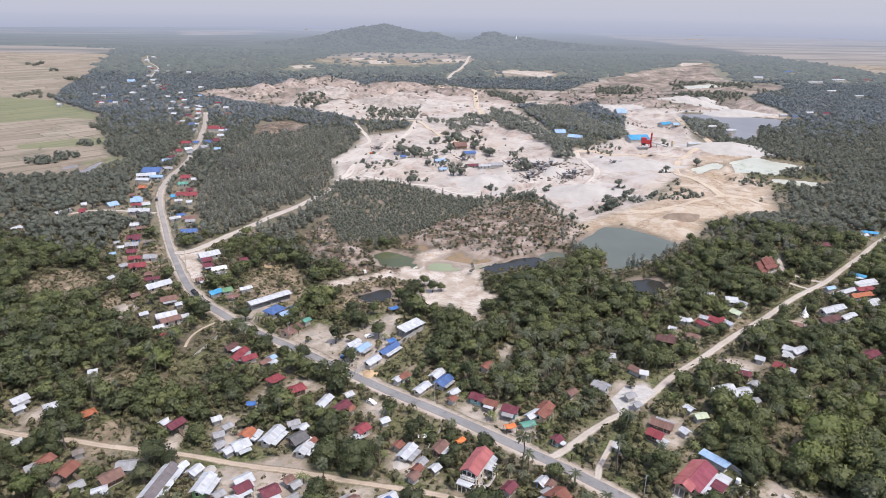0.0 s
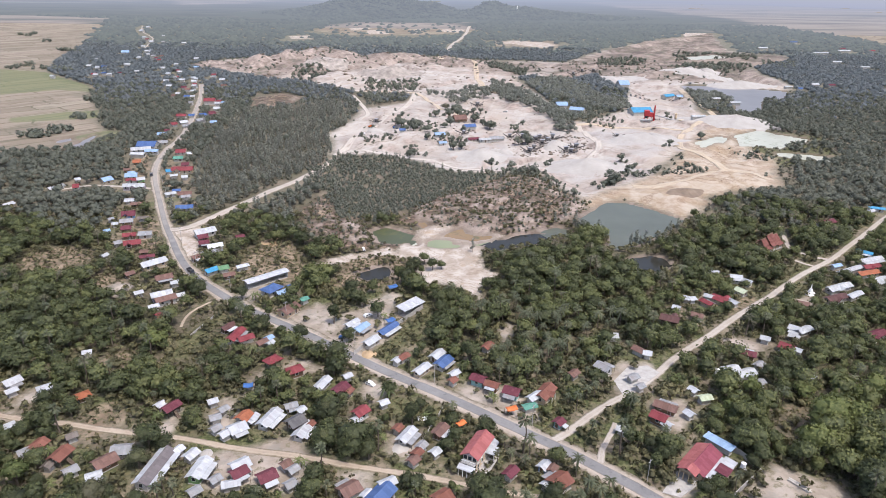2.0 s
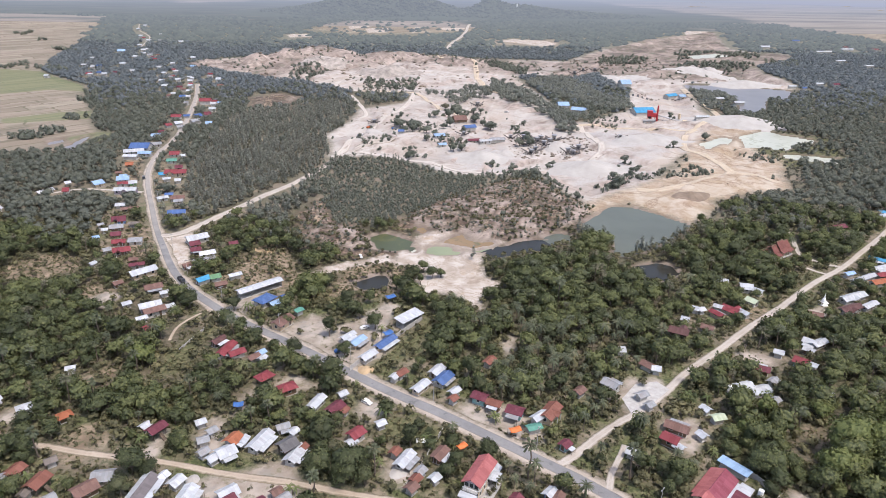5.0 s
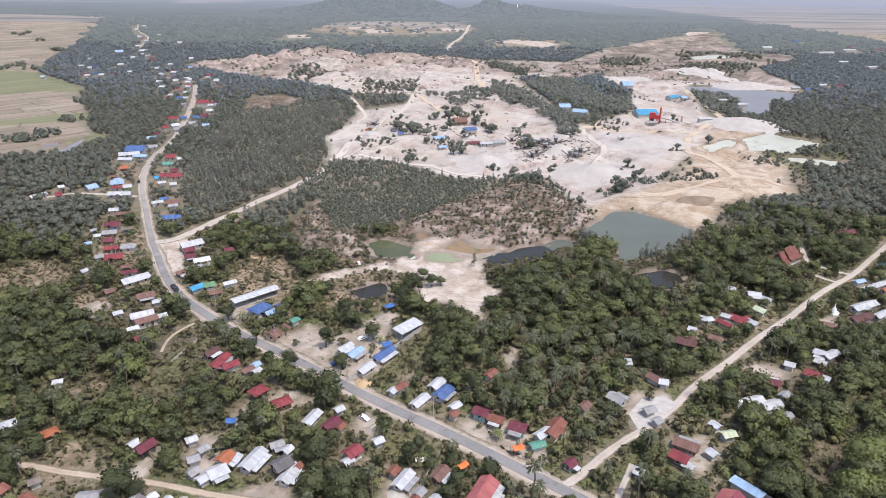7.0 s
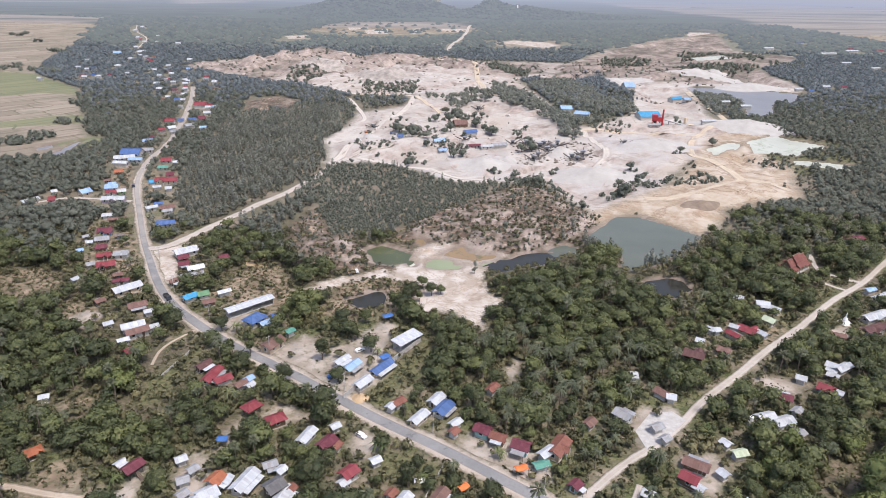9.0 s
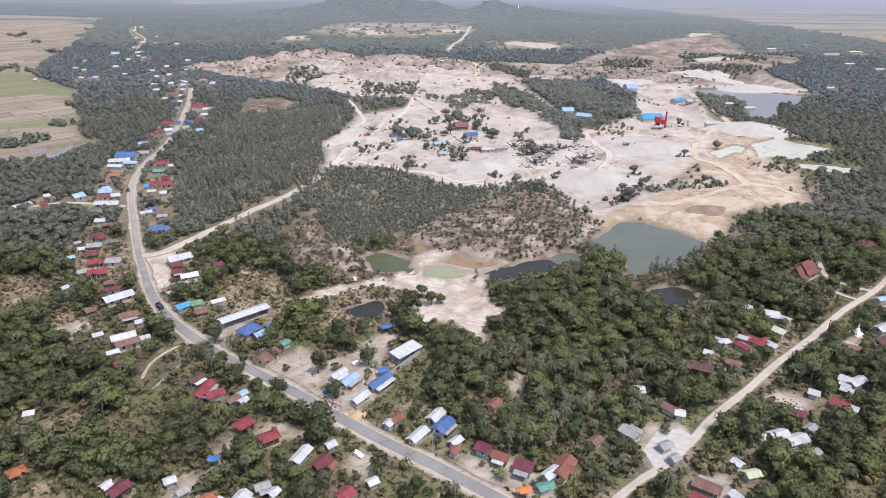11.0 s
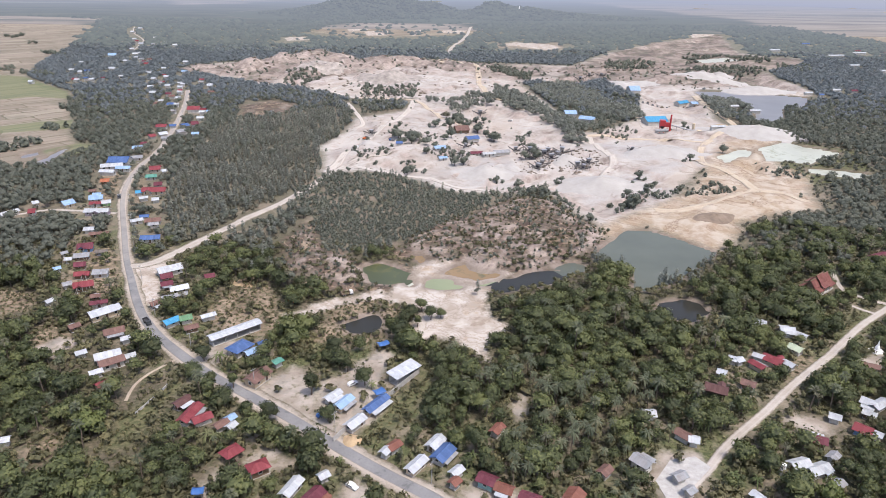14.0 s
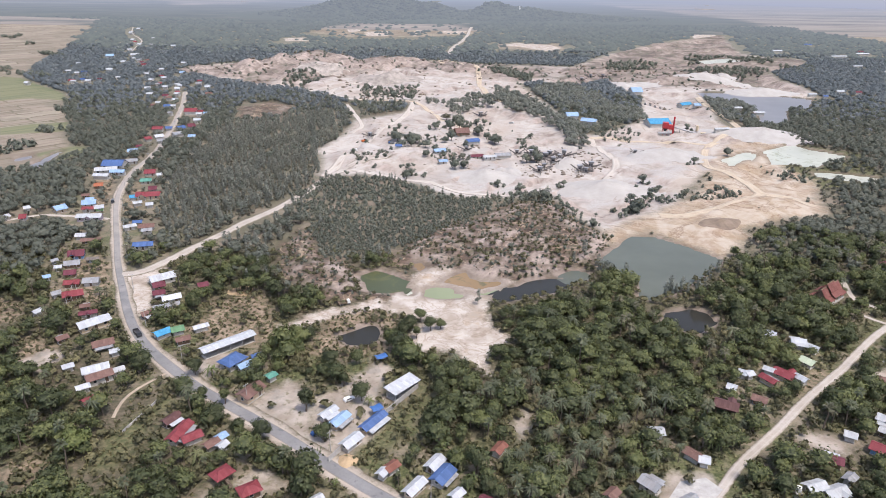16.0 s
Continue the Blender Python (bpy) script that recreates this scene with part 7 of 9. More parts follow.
house(-420.5, 814.4, 11, 5.6, 7.0, 2.4, "gable", "palezinc", "plaster")
house(-406.9, 820.7, 11, 5.6, 7.0, 2.4, "gable", "zinc", "plaster")
house(-491.7, 1052.7, 11, 11.2, 14.0, 2.4, "gable", "lightblue", "plaster")
house(-425.0, 912.6, 168, 7.2, 9.0, 2.4, "gable", "palezinc", "plaster")
house(-442.8, 988.8, 168, 7.2, 9.0, 2.4, "gable", "palezinc", "plaster")
house(-520.1, 1219.1, 168, 8.0, 10.0, 2.4, "gable", "zinc", "plaster")
house(-566.0, 1296.7, 168, 8.0, 10.0, 2.4, "gable", "palezinc", "plaster")
house(-634.4, 1444.3, 168, 8.8, 11.0, 2.4, "gable", "zinc", "plaster")
house(-658.7, 1535.8, 168, 8.8, 11.0, 2.4, "gable", "zinc", "plaster")
house(-368.2, 885.7, 11, 5.6, 7.0, 2.4, "gable", "oldzinc", "plaster")
house(-457.1, 1202.6, 11, 8.0, 10.0, 2.4, "gable", "palezinc", "plaster")
house(-359.2, 985.5, 11, 7.2, 9.0, 2.4, "gable", "palezinc", "plaster")
house(-364.2, 921.4, 11, 5.6, 7.0, 2.4, "gable", "zinc", "plaster")
house(-468.7, 894.1, 11, 5.6, 7.0, 2.4, "gable", "palezinc", "plaster")
house(585.1, 1269.9, 11, 18.9, 9.0, 2.4, "gable", "zinc", "plaster")
house(653.3, 1195.6, 11, 29.8, 7.0, 2.4, "gable", "palezinc", "plaster")
house(719.4, 1241.7, 11, 25.4, 7.0, 2.4, "gable", "zinc", "plaster")
house(609.1, 1063.4, 11, 16.3, 6.2, 2.4, "gable", "zinc", "plaster")
house(616.8, 1003.3, 11, 17.3, 6.2, 2.4, "gable", "palezinc", "plaster")
house(406.9, 800.1, 11, 10.1, 5.3, 2.4, "gable", "palezinc", "plaster")
house(286.4, 709.8, 11, 10.4, 6.2, 2.4, "gable", "palezinc", "plaster")
house(299.6, 690.8, 11, 11.6, 6.2, 2.4, "gable", "palezinc", "plaster")
house(-463.2, 798.0, 168, 5.6, 7.0, 2.4, "gable", "zinc", "plaster")
house(-275.1, 718.4, 11, 5.8, 7.2, 2.4, "gable", "oldrust", "plaster")
house(-320.2, 775.0, 11, 6.1, 7.7, 2.4, "gable", "zinc", "plaster")
house(-275.4, 692.1, 9, 4.7, 5.9, 2.4, "gable", "palezinc", "plaster")
house(-332.2, 849.1, 11, 5.8, 7.3, 2.4, "gable", "zinc", "plaster")
house(-302.8, 739.3, 5, 6.1, 7.6, 2.4, "gable", "palezinc", "plaster")
house(-254.9, 676.3, 11, 4.9, 6.1, 2.4, "gable", "palezinc", "plaster")
house(-283.7, 731.3, 11, 5.7, 7.1, 2.4, "gable", "maroon", "plaster")
house(-321.0, 803.1, 11, 4.4, 5.5, 2.4, "gable", "oldzinc", "plaster")
house(-280.1, 753.8, 11, 4.4, 5.5, 2.4, "gable", "red", "plaster")
house(-288.2, 774.9, 11, 5.7, 7.1, 2.4, "gable", "zinc", "plaster")
house(-274.1, 678.8, 11, 5.1, 6.3, 2.4, "gable", "oldrust", "plaster")
house(-299.1, 803.6, 5, 5.8, 5.4, 2.4, "gable", "palezinc", "plaster")
house(-259.9, 675.3, 11, 6.0, 7.5, 2.4, "gable", "blue", "plaster")
house(-320.0, 806.8, 11, 4.4, 5.5, 2.4, "gable", "red", "plaster")
house(-327.4, 894.7, 11, 6.9, 6.2, 2.4, "gable", "lightblue", "plaster")
house(-340.1, 862.5, 11, 4.4, 5.5, 2.4, "gable", "red", "plaster")
house(-416.9, 827.9, 11, 4.9, 6.1, 2.4, "gable", "blue", "plaster")
house(-493.2, 966.0, 11, 5.1, 6.3, 2.4, "gable", "palezinc", "plaster")
house(-428.3, 912.0, 11, 4.5, 5.6, 2.4, "gable", "zinc", "plaster")
house(-425.2, 913.7, 11, 5.4, 6.8, 2.4, "gable", "palezinc", "plaster")
house(-399.3, 831.5, 11, 4.5, 5.6, 2.4, "gable", "maroon", "plaster")
house(-444.5, 885.4, 11, 6.3, 7.8, 2.4, "gable", "blue", "plaster")
house(-385.7, 848.2, 11, 5.2, 6.5, 2.4, "gable", "palezinc", "plaster")
house(-424.6, 818.7, 11, 6.2, 7.7, 2.4, "gable", "red", "plaster")
house(-449.8, 878.2, 11, 5.3, 6.6, 2.4, "gable", "zinc", "plaster")
house(-404.3, 963.2, 11, 5.8, 7.3, 2.4, "gable", "red", "plaster")
house(-431.6, 1011.2, 11, 6.9, 7.8, 2.4, "gable", "oldzinc", "plaster")
house(-501.3, 1220.5, 11, 5.2, 6.5, 2.4, "gable", "oldzinc", "plaster")
house(-546.8, 1262.0, 11, 5.6, 7.0, 2.4, "gable", "red", "plaster")
house(-447.0, 1028.9, 11, 5.0, 6.2, 2.4, "gable", "palezinc", "plaster")
house(-419.0, 1008.6, 11, 5.4, 6.7, 2.4, "gable", "oldrust", "plaster")
house(-545.1, 1334.4, 11, 4.8, 6.0, 2.4, "gable", "zinc", "plaster")
house(-416.8, 985.9, 11, 5.4, 6.8, 2.4, "gable", "maroon", "plaster")
house(-466.7, 1071.8, 11, 7.2, 9.0, 2.4, "gable", "palezinc", "plaster")
house(-502.0, 1140.1, 11, 6.9, 7.1, 2.4, "gable", "zinc", "plaster")
house(-365.3, 881.0, 11, 4.4, 5.5, 2.4, "gable", "palezinc", "plaster")
house(-463.1, 1078.0, 11, 5.6, 7.0, 2.4, "gable", "zinc", "plaster")
house(-278.0, 811.8, 5, 6.6, 6.3, 2.4, "gable", "oldzinc", "plaster")
house(-244.8, 745.9, 11, 6.3, 7.8, 2.4, "gable", "oldrust", "plaster")
house(-282.8, 828.7, 11, 5.4, 6.8, 2.4, "gable", "red", "plaster")
house(-261.8, 794.6, 11, 5.1, 6.2, 2.4, "gable", "palezinc", "plaster")
house(-293.0, 794.9, 11, 4.7, 5.6, 2.4, "gable", "zinc", "plaster")
house(-195.3, 559.3, 8, 5.4, 6.8, 2.4, "gable", "lightblue", "plaster")
house(-218.4, 641.4, 11, 5.1, 6.4, 2.4, "gable", "palezinc", "plaster")
house(-210.8, 615.7, 11, 6.1, 7.6, 2.4, "gable", "palezinc", "plaster")
house(-220.8, 652.3, 11, 5.1, 6.3, 2.4, "gable", "red", "plaster")
house(-213.1, 645.2, 11, 5.2, 5.4, 2.4, "gable", "lightblue", "plaster")
house(-223.6, 586.5, 11, 5.1, 6.3, 2.4, "gable", "blue", "plaster")
house(-229.5, 584.3, 11, 4.7, 5.9, 2.4, "gable", "oldzinc", "plaster")
house(-212.6, 543.8, 10, 5.8, 7.3, 2.4, "gable", "oldzinc", "plaster")
house(-216.1, 475.9, 3, 13.3, 14.7, 3.0, "gable", "blue", "plaster")
house(-215.5, 463.1, 21, 13.2, 8.0, 3.0, "gable", "palezinc", "plaster")
house(-205.9, 458.5, 3, 9.1, 6.3, 3.0, "gable", "lightblue", "plaster")
house(-211.9, 449.9, 176, 9.8, 6.1, 3.0, "gable", "zinc", "plaster")
house(-204.7, 431.5, 17, 4.9, 7.2, 2.4, "gable", "orange", "wood")
house(-202.6, 412.0, 17, 4.1, 4.5, 2.4, "gable", "oldrust", "wood")
house(-197.0, 405.7, 16, 4.3, 4.4, 2.4, "gable", "lightblue", "plaster")
house(-220.3, 512.5, 17, 7.0, 7.5, 2.4, "gable", "lightblue", "plaster")
house(-221.4, 525.1, 27, 4.2, 6.1, 2.4, "gable", "maroon", "plaster")
house(-209.6, 485.9, 26, 7.6, 7.0, 2.4, "gable", "oldzinc", "plaster")
house(-230.6, 581.6, 4, 8.4, 8.6, 3.0, "gable", "red", "plaster")
house(-220.3, 557.3, 41, 6.5, 8.0, 2.4, "gable", "zinc", "plaster")
house(-225.4, 549.0, 48, 5.2, 7.8, 2.4, "gable", "red", "plaster")
house(-186.0, 459.9, 14, 6.6, 9.1, 2.4, "gable", "red", "plaster")
house(-181.3, 442.6, 14, 6.4, 8.6, 2.4, "gable", "greentarp", "plaster")
house(-178.4, 454.9, 31, 3.2, 5.1, 2.4, "gable", "zinc", "plaster")
house(-170.6, 426.4, 16, 4.6, 7.0, 2.4, "gable", "maroon", "plaster")
house(-167.4, 413.4, 7, 13.2, 8.9, 3.0, "gable", "red", "cream")
house(-175.3, 410.6, 20, 3.5, 5.6, 2.4, "gable", "teal", "plaster")
house(-168.5, 400.8, 28, 4.5, 4.4, 2.4, "gable", "palezinc", "plaster")
house(-160.7, 398.3, 19, 3.7, 5.4, 2.4, "gable", "zinc", "plaster")
house(-214.7, 588.1, 47, 6.3, 8.5, 2.4, "gable", "blue", "plaster")
house(-208.8, 595.4, 27, 5.8, 10.7, 2.4, "gable", "maroon", "plaster")
house(-208.4, 564.7, 48, 8.4, 8.0, 3.0, "gable", "oldzinc", "plaster")
house(-228.7, 651.1, 5, 10.9, 12.0, 3.0, "gable", "red", "plaster")
house(-194.2, 399.3, 18, 7.1, 8.7, 2.4, "gable", "lightblue", "plaster")
house(-190.0, 390.2, 11, 6.2, 5.1, 2.4, "gable", "red", "plaster")
house(-185.3, 392.1, 27, 4.7, 6.4, 2.4, "gable", "palezinc", "green")
house(-182.5, 376.8, 6, 12.5, 7.0, 3.0, "gable", "palezinc", "mauve")
house(-205.3, 389.8, 52, 6.1, 9.0, 2.4, "gable", "lightblue", "cream")
house(-216.2, 375.7, 17, 3.4, 7.7, 2.4, "gable", "red", "plaster")
house(-222.8, 389.7, 39, 3.2, 5.2, 2.4, "gable", "zinc", "plaster")
house(-173.6, 351.7, 10, 5.9, 5.5, 2.4, "gable", "zinc", "plaster")
house(-165.8, 344.7, 12, 8.7, 4.4, 3.0, "gable", "oldrust", "wood")
house(-164.7, 329.5, 19, 7.6, 10.1, 2.4, "gable", "maroon", "blue")
house(-161.2, 319.1, 18, 7.3, 7.2, 2.4, "gable", "oldzinc", "wood")
house(-156.9, 309.4, 16, 5.3, 6.8, 2.4, "gable", "maroon", "wood")
house(-165.1, 315.0, 18, 3.2, 4.4, 2.4, "gable", "zinc", "plaster")
house(-164.7, 305.1, 39, 3.2, 4.4, 2.4, "gable", "lightblue", "plaster")
house(-170.5, 321.6, 45, 3.2, 4.4, 2.4, "gable", "oldzinc", "plaster")
house(-151.2, 300.0, 13, 6.8, 6.4, 2.4, "gable", "red", "wood")
house(-144.4, 302.2, 12, 7.1, 7.3, 2.4, "gable", "oldzinc", "plaster")
house(-154.8, 324.2, 9, 5.9, 4.4, 2.4, "gable", "oldwood", "open")
house(-139.2, 340.2, 11, 8.9, 6.8, 3.0, "gable", "blue", "plaster")
house(-155.3, 370.9, 13, 4.5, 4.4, 2.4, "gable", "blue", "plaster")
house(-148.4, 365.2, 16, 7.5, 6.6, 2.4, "gable", "oldrust", "plaster")
house(-156.7, 364.7, 35, 6.1, 4.7, 2.4, "gable", "palezinc", "plaster")
house(-146.0, 359.8, 21, 4.9, 4.7, 2.4, "gable", "oldzinc", "plaster")
house(-145.0, 289.0, 26, 8.3, 7.9, 3.0, "gable", "red", "wood")
house(-152.5, 290.3, 40, 3.9, 5.4, 2.4, "gable", "oldzinc", "plaster")
house(-135.8, 280.1, 18, 4.1, 4.5, 2.4, "gable", "oldrust", "wood")
house(-132.0, 274.8, 24, 7.0, 4.4, 2.4, "gable", "maroon", "plaster")
house(-126.1, 267.0, 46, 12.4, 8.0, 3.0, "gable", "zinc", "cream")
house(-116.2, 253.5, 32, 7.7, 7.0, 2.4, "gable", "oldrust", "wood")
house(-109.9, 248.6, 31, 3.6, 4.4, 2.4, "gable", "zinc", "plaster")
house(-131.9, 256.4, 48, 4.3, 4.9, 2.4, "gable", "oldrust", "wood")
house(-110.6, 237.1, 32, 9.0, 6.9, 3.0, "gable", "zinc", "mauve")
house(-107.5, 233.2, 39, 8.9, 6.6, 3.0, "gable", "oldrust", "plaster")
house(-103.7, 237.3, 36, 4.6, 4.5, 2.4, "gable", "palezinc", "plaster")
house(-109.9, 227.6, 40, 4.4, 4.4, 2.4, "gable", "zinc", "plaster")
house(-120.5, 238.9, 39, 3.8, 4.4, 2.4, "gable", "zinc", "plaster")
house(-115.6, 299.1, 29, 5.4, 7.2, 2.4, "gable", "maroon", "wood")
house(-112.7, 292.1, 27, 5.2, 6.2, 2.4, "gable", "maroon", "wood")
house(-106.2, 288.2, 31, 7.9, 6.7, 2.4, "gable", "striped", "plaster")
house(-104.9, 280.2, 32, 10.8, 4.4, 3.0, "gable", "oldzinc", "cream")
house(-110.5, 274.7, 48, 4.3, 5.4, 2.4, "gable", "oldrust", "wood")
house(-90.1, 257.0, 31, 5.5, 5.0, 2.4, "gable", "oldrust", "wood")
house(-87.0, 265.8, 36, 6.0, 4.4, 2.4, "gable", "zinc", "plaster")
house(-97.8, 299.8, 25, 4.5, 6.3, 2.4, "gable", "maroon", "wood")
house(13.3, 579.1, 14, 11.3, 15.3, 3.0, "gable", "oldrust", "wood")
house(20.9, 553.3, 24, 10.5, 9.4, 3.0, "gable", "blue", "plaster")
house(23.0, 517.0, 14, 9.3, 5.9, 3.0, "gable", "maroon", "plaster")
house(31.9, 514.3, 13, 9.6, 5.8, 3.0, "gable", "palezinc", "plaster")
house(42.0, 523.6, 11, 11.9, 7.5, 3.0, "gable", "oldzinc", "plaster")
house(-3.6, 519.2, 15, 8.4, 7.4, 3.0, "gable", "lightblue", "plaster")
house(-1.1, 495.3, 17, 6.1, 5.5, 2.4, "gable", "lightblue", "plaster")
house(-33.6, 527.7, 4, 4.9, 6.1, 2.4, "gable", "blue", "plaster")
house(187.3, 638.6, 11, 20.0, 18.9, 3.0, "gable", "teal", "plaster")
house(114.9, 657.4, 4, 10.9, 14.1, 3.0, "gable", "lightblue", "plaster")
house(126.1, 633.2, 153, 13.7, 11.4, 3.0, "gable", "lightblue", "plaster")
house(211.4, 802.7, 5, 12.1, 21.0, 3.0, "gable", "lightblue", "plaster")
house(254.6, 765.5, 31, 15.7, 11.0, 3.0, "gable", "teal", "plaster")
house(260.2, 745.6, 5, 7.2, 9.2, 2.4, "gable", "lightblue", "plaster")
house(414.6, 787.5, 9, 5.8, 6.0, 2.4, "gable", "blue", "plaster")
house(737.8, 1278.5, 11, 11.2, 6.4, 2.4, "gable", "maroon", "plaster")
house(467.7, 818.7, 11, 9.9, 7.6, 2.4, "gable", "maroon", "plaster")
house(450.2, 822.5, 11, 10.1, 6.5, 2.4, "gable", "zinc", "plaster")
house(706.3, 1401.9, 11, 17.3, 7.0, 2.4, "gable", "blue", "plaster")
house(772.6, 1247.2, 11, 14.2, 6.6, 2.4, "gable", "red", "plaster")

# ---- trees as things: the village stretch nearest to the flight ----
def tree_things(name, templates, places, label, category, group):
    first = {}
    for i, (x, y, z, turn, size, tone) in enumerate(places):
        k = i % len(templates)
        crown, stem, key = templates[k]
        text = label
        if key == "leaf" and tone > 0.62:
            key, text = "lush_leaf", "bright yellow-green feathery tree with a lumpy crown"
        m = Matrix.LocRotScale((x, y, z), Euler((0, 0, turn)), (size, size, size))
        if (k, key) not in first:
            ob = thing(name, m, text, category, group)
            part("trunk", array_mesh("trunk", *stem, M["bark"]), ob)
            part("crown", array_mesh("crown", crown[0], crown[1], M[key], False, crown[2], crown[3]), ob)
            first[k, key] = ob
        else:
            copy_thing(first[k, key], m).scale = (size, size, size)


def wood_edge(px, py):
    """Where the lush village trees give way to the haze-coloured outer woods: a wandering line."""
    speck = np.sin(px * 12.99 + py * 78.23) * 43758.5
    return 316 + 34 * step(px, 10, 110) + 30 * waves(px, py, 75, 51, 3) + 50 * (speck - np.floor(speck) - 0.5)


def far_share(px, py, lo, hi):
    """Share of the farther kind of tree where two woods run into each other."""
    return step(py + 40 * waves(px, py, 120, 52, 3), lo, hi)


def village_trees():
    px, py, rng = jittered(-280, 280, 122, 385, 3.9, 1)
    closed = np.maximum.reduce([zone_depth([k for k in OPEN if k != "clear"] + ["scrub", "low"], px, py), depth_in("clear", px, py), depth_in("bare", px, py) - 0.8, np.max([zone_depth(WATERS, px, py + d) for d in (4.5, 8.0, 11.5)], axis=0), depth_in("sand", px, py + 4.5)])
    dens = waves(px, py, 48, 41, 4) + 0.35
    lighter = zone_depth(("grass", "earth"), px, py)
    keep = (closed < -2.5) & clear_of_houses(px, py, 3.6, 1.2) & ((py < 225) | (px > -60) | clear_of_houses(px, py, 6.5, 1.8)) & clear_of_roads(px, py, 1.3, 4.5) & (np.abs(px) < 0.72 * py + 28) & (py < wood_edge(px, py))
    keep &= rng.rand(len(px)) < np.clip(0.86 + 0.55 * dens, np.where(py < 235, 0.42, 0.25), np.where(py < 235, 0.96, 0.86))
    keep &= ~((lighter > 0) & (rng.rand(len(px)) < 0.8))
    px, py = px[keep], py[keep]
    palm = rng.rand(len(px)) < np.where((px > 15) & (px < 66) & (py < 235), 0.48, 0.035)
    fan = rng.rand(len(px)) < 0.08
    lush = depth_in("lush", px, py) > 0
    palm, fan = palm & ~lush, fan & ~lush
    pal, fn = palm & ~fan, fan
    br = ~palm & ~fan
    lab = "leafy dark green tree with a rounded uneven crown"

    def put(mask, templates, lo, hi, name, label, category, limit):
        p = uneven(places_of(px[mask], py[mask], rng, lo, hi))
        p[:, 4] *= np.where(clear_of_houses(p[:, 0], p[:, 1], 7.0, 3.0), 1.0, 0.72)
        order = np.argsort(p[:, 1] + 0.35 * np.abs(p[:, 0]))
        single, rest = p[order[:limit]], p[order[limit:]]
        tree_things(name, templates, single, label, category, "village trees")
        return rest

    rest = put(br, BROAD, 0.5, 1.15, "tree", lab, "tree", 180)
    near_rest, far_rest = rest[rest[:, 1] < 162], rest[rest[:, 1] >= 162]
    bright_near, bright_far = near_rest[:, 5] > 0.62, far_rest[:, 5] > 0.66
    bright = [[(crown, stem, "lush_leaf") for crown, stem, key in kind] for kind in (BROAD, MIDTREE)]
    stuff("bright_wood", [(bright[0], near_rest[bright_near]), (bright[1], far_rest[bright_far])], "bright yellow-green feathery trees among the dark ones", "trees")
    near_rest, far_rest = near_rest[~bright_near], far_rest[~bright_far]
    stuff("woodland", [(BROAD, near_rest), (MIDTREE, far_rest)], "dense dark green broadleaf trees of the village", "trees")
    rest = put(pal, PALM, 0.7, 0.98, "palm_tree", "tall coconut palm with drooping fronds", "palm", 150)
    rest2 = put(fn, FANPALM, 0.8, 1.15, "fan_palm", "sugar palm with a round head of fans", "palm", 90)
    stuff("palm_grove", [(PALM, rest), (FANPALM, rest2)], "scattered palms among the trees", "palms")
    px, py, rng = jittered(-120, 110, 124, 235, 11.0, 12)
    keep = (zone_depth(OPEN, px, py) < -2) & clear_of_houses(px, py, 1.0, 1.3) & ~clear_of_houses(px, py, 4.0, 6.0) & clear_of_roads(px, py, 1.0, 1.0) & (rng.rand(len(px)) < 0.8)
    tree_things("banana_plant", BANANA, places_of(px[keep], py[keep], rng, 0.8, 1.3), "clump of broad-leaved banana plants near a house", "banana plant", "banana plants")
    # bushes and undergrowth
    px, py, rng = jittered(-250, 250, 122, 340, 2.65, 2)
    closed = zone_depth([k for k in OPEN if k != "clear"], px, py)
    keep = (closed < -0.5) & clear_of_houses(px, py, 1.0, 0.7) & clear_of_roads(px, py, 1.3, 0.6) & (np.abs(px) < 0.72 * py + 20)
    bare = zone_depth(("bare",), px, py)
    keep &= rng.rand(len(px)) < np.where(bare > 0, 0.14, np.where(zone_depth(("grass", "earth", "clear"), px, py) > 0, 0.28, 0.85)) + np.where(bare > 0, 0.0, 0.25) * waves(px, py, 14, 49, 2)
    keep &= (zone_depth(("scrub", "low"), px, py) < 0) | (rng.rand(len(px)) < 0.12)
    weed = jittered(-190, 190, 124, 300, 1.55, 16)
    wx, wy, wr = weed
    grown = zone_depth(("hamlet", "grass", "clear", "earth"), wx, wy) > -2
    grown &= (zone_depth(("quarry", "ochre", "sand") + WATERS, wx, wy) < -0.5) & clear_of_houses(wx, wy, 0.0, 0.4) & clear_of_roads(wx, wy, 0.3, 0.0) & (np.abs(wx) < 0.72 * wy + 10)
    grown &= wr.rand(len(wx)) < np.where(depth_in("bare", wx, wy) > -1, 0.05, 0.72 + 0.35 * waves(wx, wy, 9, 50, 2))
    stuff("weeds", [(WEED, places_of(wx[grown], wy[grown], wr, 0.5, 1.25, 0.35, 0.25))], "knee-high weeds and rough grass in the yards", "grass")
    stuff("undergrowth", [(BUSH, places_of(px[keep], py[keep], rng, 0.6, 1.75, 0.45, 0.0))], "bushes and young trees between the houses", "bushes")


village_trees()


